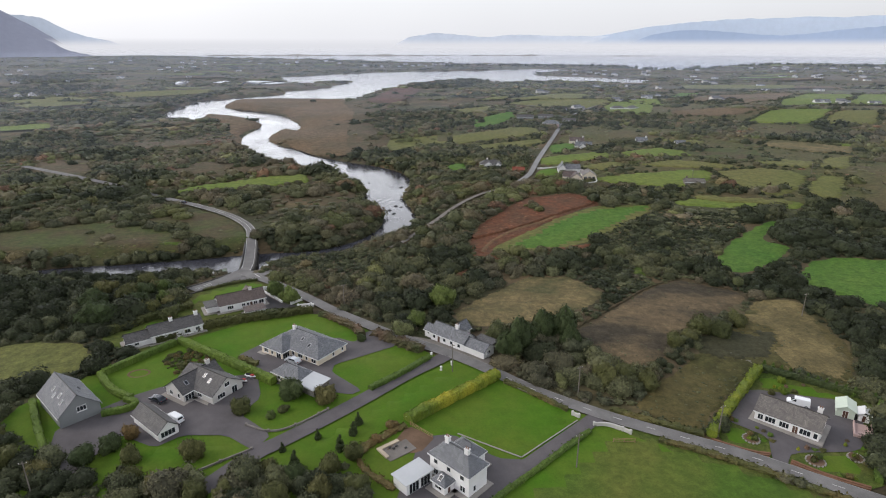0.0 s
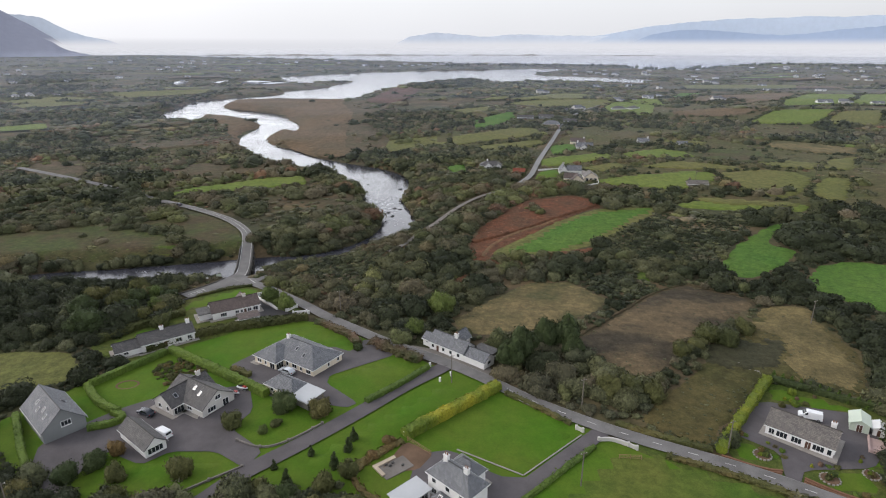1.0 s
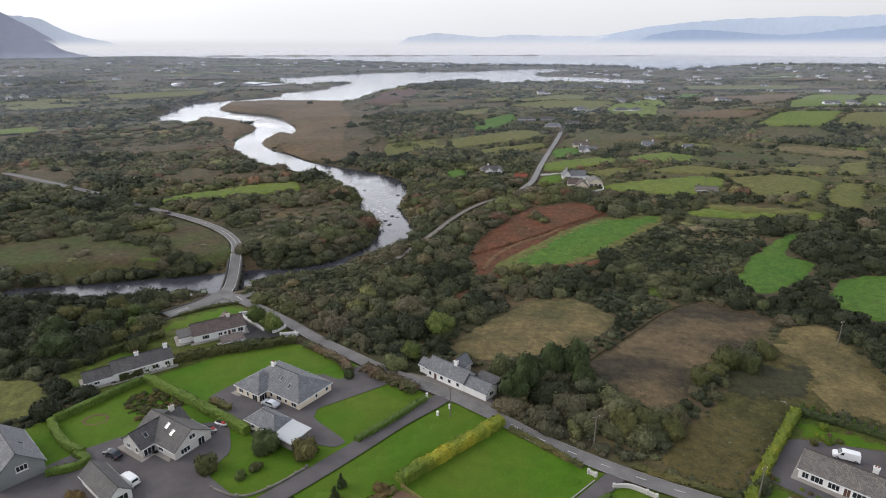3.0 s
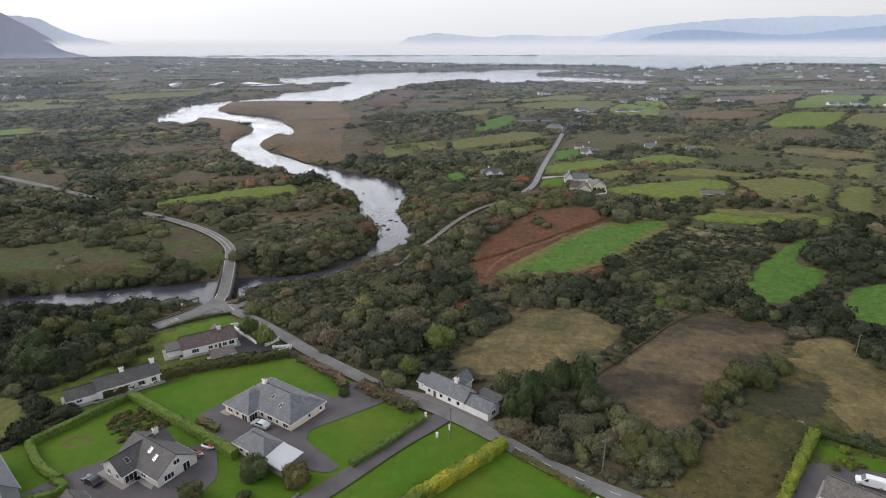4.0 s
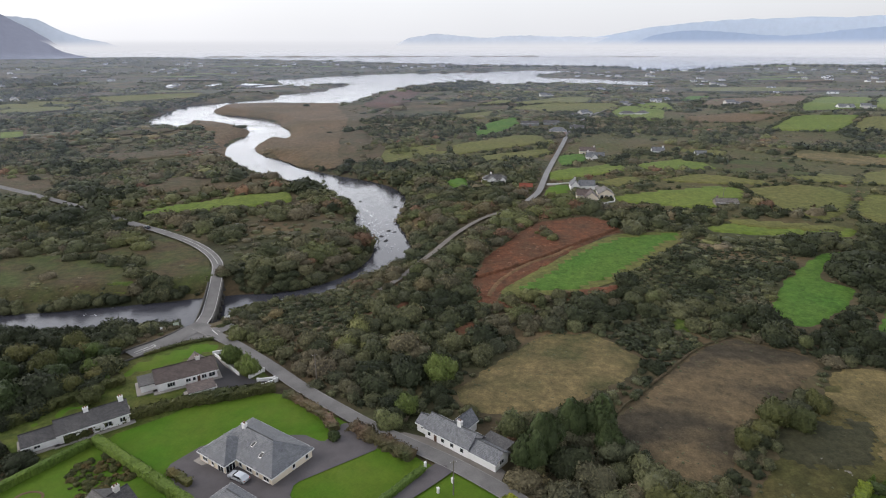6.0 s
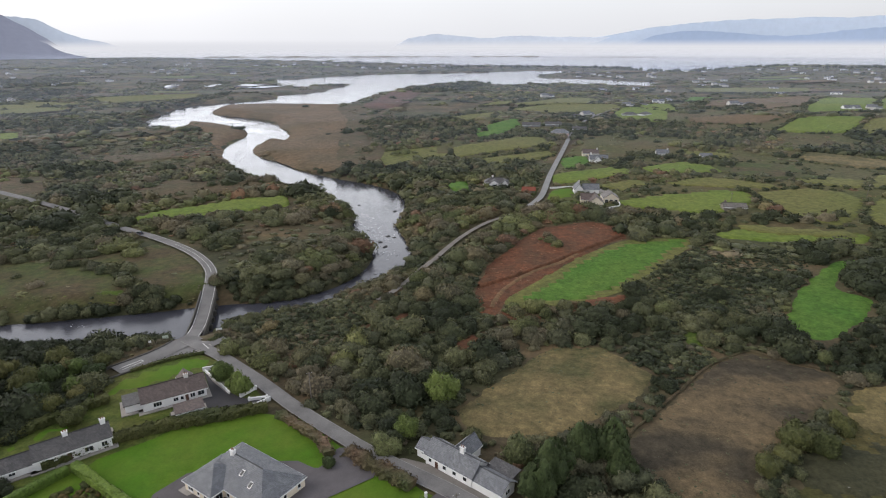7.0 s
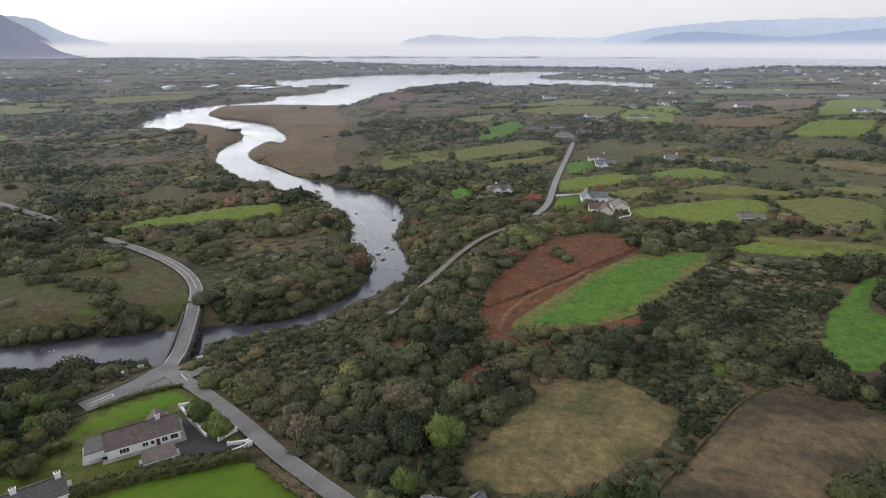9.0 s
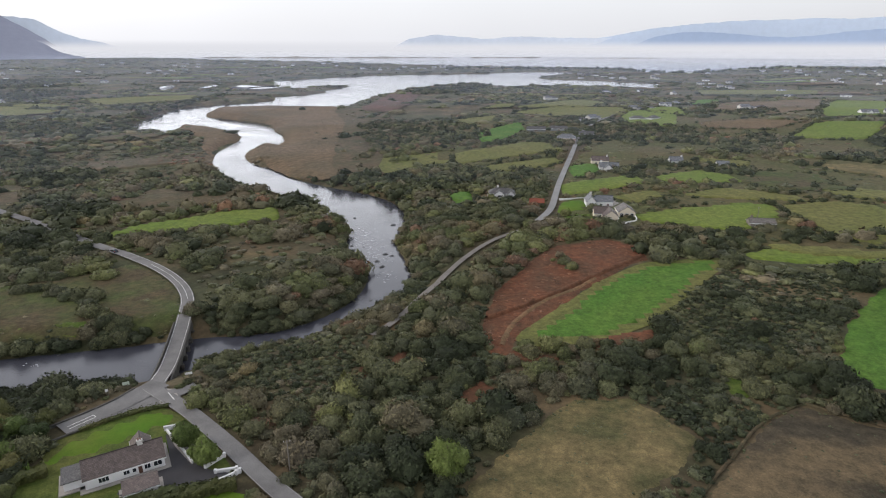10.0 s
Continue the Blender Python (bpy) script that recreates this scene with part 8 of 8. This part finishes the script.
up = 0.3
vehicle("car", -39.1, 135.2, 152, "silver hatchback parked before a cream bungalow", "carsilver", 4.5, z=float(ground_at(-39.1, 135.2)) + up)
vehicle("car", -66.8, 118.0, 153, "dark blue hatchback parked in a yard", "cardark", 4.3, z=float(ground_at(-66.8, 117.6)) + up)
vehicle("van", -59.6, 110.2, 148, "white panel van parked in a yard", "carwhite", 4.7, 1.9, 1.9, True, z=float(ground_at(-59.6, 110.4)) + up)
vehicle("van", 84.6, 118.4, 152, "white panel van parked behind a bungalow", "carwhite", 4.9, 1.9, 2.0, True, z=float(ground_at(84.6, 118.4)) + up)
vehicle("car", -144.6, 320.4, 142, "dark car on the far road", "cardark", 4.3, z=float(ground_at(-144.6, 320.4)) + 0.45)


def jet_ski(x, y, rz, label):
    ob = thing("jet_ski", x, y, rz, label, "jet ski", "jet skis in the yard", z=float(ground_at(x, y)) + 0.25)
    bm = bmesh.new()
    sec = [(-1.5, 0.42, 0.2), (-1.0, 0.55, 0.1), (0.2, 0.55, 0.05), (1.0, 0.35, 0.12), (1.55, 0.05, 0.35)]
    rows = [[bm.verts.new(q) for q in ((sx, -w, 0.75), (sx, -w * 0.8, 0.35 + b), (sx, 0, 0.2 + b), (sx, w * 0.8, 0.35 + b), (sx, w, 0.75), (sx, 0, 0.85))] for sx, w, b in sec]
    for a, b in zip(rows, rows[1:]):
        for i in range(6):
            bm.faces.new((a[i], a[(i + 1) % 6], b[(i + 1) % 6], b[i]))
    bm.faces.new(rows[0])
    bm.faces.new(rows[-1])
    part("hull", bm, M["carwhite"], ob, "white hull")
    bm = bmesh.new()
    box(bm, -1.2, 0.1, -0.25, 0.25, 0.8, 1.1, 0.08)
    part("seat", bm, M["rubber"], ob)
    bm = bmesh.new()
    box(bm, 0.1, 1.1, -0.3, 0.3, 0.75, 1.15, 0.12)
    part("hood", bm, M["carred"], ob, "red hood")
    bm = bmesh.new()
    tube(bm, (0.2, -0.4, 1.3), (0.2, 0.4, 1.3), 0.03, 0.03, 6)
    tube(bm, (0.2, 0, 1.1), (0.2, 0, 1.3), 0.05, 0.04, 6)
    part("handlebar", bm, M["rubber"], ob)
    bm = bmesh.new()
    box(bm, -1.2, 1.3, -0.5, -0.42, 0.1, 0.25)
    box(bm, -1.2, 1.3, 0.42, 0.5, 0.1, 0.25)
    box(bm, -0.2, 0.0, -0.7, 0.7, 0.0, 0.12)
    part("trailer", bm, M["steel"], ob)


jet_ski(-47.9, 127.6, -20, "red and white jet ski on a trailer beside a hedge")
jet_ski(-49.4, 125.6, -20, "white jet ski with a red hood on a trailer")


def pole_thing(x, y, high, label):
    ob = thing("utility_pole", x, y, 20, label, "pole", "utility poles")
    bm = bmesh.new()
    tube(bm, (0, 0, -0.3), (0, 0, high), 0.15, 0.1, 8)
    part("pole", bm, M["pole"], ob)
    bm = bmesh.new()
    box(bm, -0.7, 0.7, -0.05, 0.05, high - 0.5, high - 0.38)
    part("crossarm", bm, M["pole"], ob)
    for k in (-0.6, 0, 0.6):
        bm = bmesh.new()
        tube(bm, (k, 0, high - 0.38), (k, 0, high - 0.2), 0.05, 0.03, 6)
        part("insulator", bm, M["trim"], ob)


for x, y in ((2.7, 131.4), (26.9, 95.5), (32.8, 121.1), (-31.5, 173), (113, 166), (-76.5, 87.3), (150, 345), (225, 352), (60, 106)):
    pole_thing(x, y, 8, "weathered wooden utility pole with insulators")

# white gate pillars and bits at the house entrances
for x, y in ((-2.8, 139.2), (-0.2, 131.9), (2.6, 134.6), (-7.8, 110.4)):
    ob = thing("gate_pillar", x, y, 30, "square white gate pillar with a cap", "pillar", "gate pillars")
    bm = bmesh.new()
    box(bm, -0.22, 0.22, -0.22, 0.22, -0.3, 1.2, 0.03)
    part("shaft", bm, M["white"], ob)
    bm = bmesh.new()
    box(bm, -0.28, 0.28, -0.28, 0.28, 1.2, 1.32, 0.05)
    part("cap", bm, M["white"], ob)

ob = thing("patio", 93.4, 108.4, -32, "pink paved patio with low walls and pots", "patio")
bm = bmesh.new()
box(bm, -1.8, 1.8, -3, 3, -0.3, 0.35, 0.04)
part("paving", bm, M["pink"], ob)
for q in ((-1.8, 1.8, -3, -2.7), (-1.8, -1.5, -2.7, 3), (1.5, 1.8, -2.7, 3)):
    bm = bmesh.new()
    box(bm, *q, 0.35, 0.95, 0.04)
    part("low_wall", bm, M["pink"], ob)

ob = thing("garden_terrace", -9.4, 100.8, 38, "pale timber corner deck with dark stones on grey paving", "terrace")
bm = bmesh.new()
box(bm, -3.4, 3.2, -2.6, 1.4, -0.3, 0.24, 0.03)
part("paving", bm, M["gravel"], ob)
for q in ((-2.8, 1.6, 1.4, 2.3), (-3.6, -2.8, -1.4, 2.3)):
    bm = bmesh.new()
    box(bm, *q, 0.0, 0.5, 0.03)
    part("deck", bm, M["deck"], ob)
for q in ((-1.2, 0.9), (-0.7, 0.2), (0.2, 0.6), (1.4, -1.2)):
    bm = bmesh.new()
    box(bm, q[0] - 0.3, q[0] + 0.3, q[1] - 0.22, q[1] + 0.22, 0.24, 0.62, 0.1)
    part("stone", bm, M["wet_rock"], ob)

# clipped cone conifers along the back of the bungalow garden
teeth = tree("conifer", 85, 135, 2.6, 1.7, M["hedge_leaf"], "small clipped cone conifer in a garden row", 0.3, 31, "cone")
tagged(teeth, "small clipped cone conifer in a garden row", "conifer", "conifers behind the bungalow")
for i in range(1, 13):
    x, y = np.array((85, 135)) + (np.array((104, 120)) - (85, 135)) * i / 12
    copy_thing(teeth, pose(x, y, float(ground_at(x, y)), 0, 0, i * 47))

# field stones spilled in the wet hollow
r = np.random.RandomState(61)
for i in range(26):
    x, y = np.array((79, 144)) + (np.array((83, 138)) - (79, 144)) * r.rand() + r.normal(0, 0.5, 2)
    rock(x, y, r.uniform(0.25, 0.6), 200 + i, True)

# painted box and give-way line on the side road, worn line round the bend
for pts in ([(-86, 188.6), (-84, 191.4), (-82.6, 193.4)], [(-85, 187.8), (-83, 190.6), (-81.6, 192.6)], [(-82.6, 193.4), (-82.1, 193), (-81.6, 192.6)]):
    ribbon("road_line", smooth_line(pts, 0.8), (-0.1, 0.1), 0.36, M["line"], "worn white box painted on the side road", "road marking")
ribbon("road_line", smooth_line([(-69.6, 203.6), (-68, 201.8), (-66.6, 200.2)], 0.8), (-0.12, 0.12), 0.42, M["line"], "worn white give-way line at the junction", "road marking")
bend = bridge_line[(bridge_line[:, 1] > 262) & (bridge_line[:, 1] < 305)]
ribbon("road_line", bend, (-0.08, 0.08), 0.3, M["line"], "worn white centre line round a bend", "road marking")

# walls of the farm, banks and bushes in the bracken
low_wall([(81, 342), (87, 355)], 0.35, 1.1, "white", "short white farm wall", "farm_wall", False)
low_wall([(80, 334), (89, 349), (95, 350), (97, 363)], 0.35, 1.1, "white", "white wall round a farm forecourt", "farm_wall", False)
low_wall([(66, 399), (81, 400)], 0.35, 1.0, "white", "low white wall beside a farm lawn", "farm_wall", False)


def earth_bank(pts, wide, high, mat, label):
    """A low ridge of earth across a slope."""
    p = smooth_line(pts, 2.0)
    r = np.random.RandomState(len(p))
    nrm, z = side_of(p), ground_at(p[:, 0], p[:, 1])
    prof = ((-0.5, -0.1), (-0.25, 0.75), (0.05, 1.0), (0.3, 0.6), (0.5, -0.1))
    rows = [np.c_[p + nrm * (o * wide + r.normal(0, 0.12, len(p)))[:, None], z + 0.2 + h * high * (1 + r.normal(0, 0.25, len(p)))] for o, h in prof]
    k = len(p)
    f = [(j * k + i, (j + 1) * k + i, (j + 1) * k + i + 1, j * k + i + 1) for j in range(4) for i in range(k - 1)]
    return tagged(put_mesh("earth_bank", np.concatenate(rows), f, M[mat], None, True), label, "bank", kind="structure")


earth_bank([(14, 247), (24, 254), (36, 263), (48, 272), (60, 282), (71, 291), (80, 299)], 2.6, 0.9, "bracken", "rust-brown bank running through bracken")
earth_bank([(17, 229), (20, 239), (24, 247), (35, 261), (47, 268), (56, 277)], 2.0, 0.35, "trodden", "pale trodden ridge beside a green pasture")
earth_bank([(86.8, 197.2), (80, 194), (72.5, 189.6), (64.5, 181.6), (56, 173.2), (47.5, 164.6), (38.6, 156)], 0.7, 0.4, "heath", "low bank of dry grass round a brown field")
earth_bank([(86.8, 197.4), (95, 191.6), (102.5, 186.4)], 0.7, 0.35, "heath", "low grassy field bank")
r = np.random.RandomState(88)
c = np.array([(46, 299), (52, 286)])
q = c[0] + (c[1] - c[0]) * r.rand(16, 1) + r.normal(0, 2.0, (16, 2))
w = r.uniform(1.2, 2.4, 16)
grow("bracken_scrub", np.c_[q, ground_at(q[:, 0], q[:, 1]), w, w * 0.9, r.uniform(0.1, 0.7, 16)], MID_T, M["scrub"], "willow bushes growing into the bracken")
for i, (x, y, h, wd, m) in enumerate(((-98, 172, 7.5, 8, "dark_leaf"), (-104, 178, 8, 9, "garden_leaf"), (-111, 171, 8.5, 9, "dark_leaf"), (-92, 168, 6, 7, "garden_leaf"), (-114, 184, 7, 8, "garden_leaf"), (-99, 187, 5.5, 7, "garden_leaf"), (-107, 160, 7, 8, "dark_leaf"))):
    tree("tree", x, y, h, wd, M[m], "dark green tree among scrub by the road" if m == "dark_leaf" else "dull olive tree among scrub by the road", 0.3 + 0.06 * i, 60 + i)

# overgrown garden boundaries
hedge([(-81, 148), (-75, 154), (-69, 158), (-61, 162), (-52, 164), (-41, 169)], 2.2, 2.0, M["garden_leaf"], "dark overgrown hedge behind a wide lawn", (0.0, 0.5), 0.2, 40, 0.4)
hedge([(-103, 164), (-96, 170), (-85, 174)], 1.6, 1.7, M["hedge_leaf"], "dark green hedge behind a long bungalow", (0.0, 0.5), 0.18, 36, 0.3)
r = np.random.RandomState(93)
plot = np.array([(-75, 138), (-72, 144), (-64, 142), (-59.8, 135.9), (-63.5, 131.5), (-68.8, 130.8)])
lo, hi = plot.min(0), plot.max(0)
q = r.uniform(lo, hi, (220, 2))
q = q[inside(plot, q[:, 0], q[:, 1])]
w = r.uniform(0.35, 1.0, len(q))
grow("garden_weeds", np.c_[q, ground_at(q[:, 0], q[:, 1]), w, w * 0.8, r.uniform(0.1, 0.9, len(q))], MID_T, M["garden_leaf"], "overgrown clumps in a neglected vegetable plot", "garden plants")

# planting round the bungalow's lawns
for i, (x, y) in enumerate([(70.1, 109.0), (71.0, 107.9), (71.6, 106.4), (71.1, 104.6), (75.2, 101.9), (77.3, 102.3), (78.9, 102.0), (80.3, 101.7), (86.4, 103.6), (87.8, 105.1), (79.1, 93.8), (80.7, 93.5), (81.8, 93.3), (91.3, 103.7), (88.9, 100.2), (86.8, 97.5), (83, 126), (86, 126), (84.6, 123.5), (87, 124), (84, 125), (91, 127), (66.5, 111.6), (65.7, 112.0), (76.9, 98.2), (85.0, 98.8), (67.0, 105.1)]):
    m, label = (("gold_leaf", "rounded golden shrub in a garden bed"), ("garden_leaf", "dull red-green shrub in a garden bed"), ("hedge_leaf", "clipped green shrub in a garden bed"), ("flower", "flowering shrub in a garden bed"))[(i * 7) % 4]
    shrub("garden_shrub", x, y, 0.9 + 0.25 * (i % 4), 0.7 + 0.2 * (i % 3), M[m], label, 0.3 + 0.1 * (i % 6), 700 + i, "shrub", "shrubs round the bungalow lawns")

# banks of bramble and dry grass round the bare garden, and hedges of a small paved plot
hedge([(-17, 99.6), (-14, 103), (-10.4, 106.6), (-8, 108.4)], 1.8, 0.7, M["garden_leaf"], "brown bramble bank beside bare soil", (0.4, 1.0), 0.2, 22, 0.45)
hedge([(-17.2, 98.4), (-16, 94.6), (-12.4, 91.4), (-9, 89)], 1.2, 0.6, M["garden_leaf"], "dry grassy bank round a small lawn", (0.5, 1.0), 0.2, 20, 0.45)
hedge([(-74.6, 118.6), (-70.4, 116.4), (-72.4, 114.2), (-77, 112.6)], 1.7, 1.6, M["hedge_leaf"], "clipped green hedge round a paved plot", (0.4, 1.0), 0.16, 20)
house("house", "dark-roofed white house at the edge of the wood", -101.5, 102, 40, [(0, 7, 0, 9, 2.6, 2.2, "gv")], "white", "slate_dark", [(0, "r", 3, 0.9, 1.2, 1.2), (0, "r", 6.5, 0.9, 1.2, 1.2)], plinth=False)

# worn edge lines and centre dashes of the country road
for off in (-1.8, 1.8):
    ribbon("edge_line", main_line + side_of(main_line) * off, (-0.05, 0.05), 0.3, M["edge_paint"], "nearly worn away edge line on the country road", "road marking")
fine = smooth_line(MAIN[1:13], 0.5)
for i in range(6, len(fine) - 8, 14):
    ribbon("road_dash", fine[i:i + 5], (-0.07, 0.07), 0.335, M["line"], "worn white centre dash on the country road", "road marking")

# bushes along the ditch between the brown and the rushy field
r = np.random.RandomState(97)
q = np.array((76, 155)) + (np.array((47, 124)) - (76, 155)) * r.rand(46, 1) + r.normal(0, 1.5, (46, 2))
w = r.uniform(1.0, 2.6, 46)
grow("ditch_bushes", np.c_[q, ground_at(q[:, 0], q[:, 1]) - 0.3, w, w * r.uniform(0.7, 1.1, 46), r.uniform(0.0, 0.5, 46)], NEAR_T, M["scrub"], "dark bushes along a ditch between two fields")
# trees closing off the side road, and roadside signs by the bridge
for i, (x, y, h, wd, m) in enumerate(((-90.4, 184.6, 5, 6.5, "dark_leaf"), (-92, 189.4, 5, 6.5, "garden_leaf"), (-103, 191, 7, 8, "garden_leaf"), (-91, 177.5, 5, 6, "green_leaf"), (-88.4, 173.6, 4.5, 5.5, "garden_leaf"), (-100, 181, 7, 8, "dark_leaf"))):
    tree("tree", x, y, h, wd, M[m], {"dark_leaf": "dark green tree beside the side road", "garden_leaf": "dull olive tree beside the side road", "green_leaf": "fresh green tree beside a hedge"}[m], 0.25 + 0.08 * i, 80 + i)
for x, y, w, h, m, label in ((-82.5, 208, 1.6, 1.1, "greenroof", "pale green notice board on two posts"), (-85, 203.6, 0.7, 0.7, "white", "small white road sign on a post"), (-68, 212.4, 1.8, 0.7, "white", "low white sign board beside the bridge")):
    ob = thing("sign_board", x, y, 25, label, "sign")
    for k in (-w / 2 + 0.1, w / 2 - 0.1):
        bm = bmesh.new()
        tube(bm, (k, 0, -0.2), (k, 0, 1.2 + h), 0.05, 0.05, 6)
        part("post", bm, M["pole"], ob)
    bm = bmesh.new()
    box(bm, -w / 2, w / 2, -0.09, -0.05, 1.1, 1.1 + h, 0.01)
    part("board", bm, M[m], ob)
hedge([(-67, 198), (-71.6, 196.3), (-76.8, 192.8), (-82.6, 187.4)], 1.0, 0.9, M["garden_leaf"], "dark ragged hedge on a roadside wall", (0.0, 0.5), 0.2, 30, 0.4)
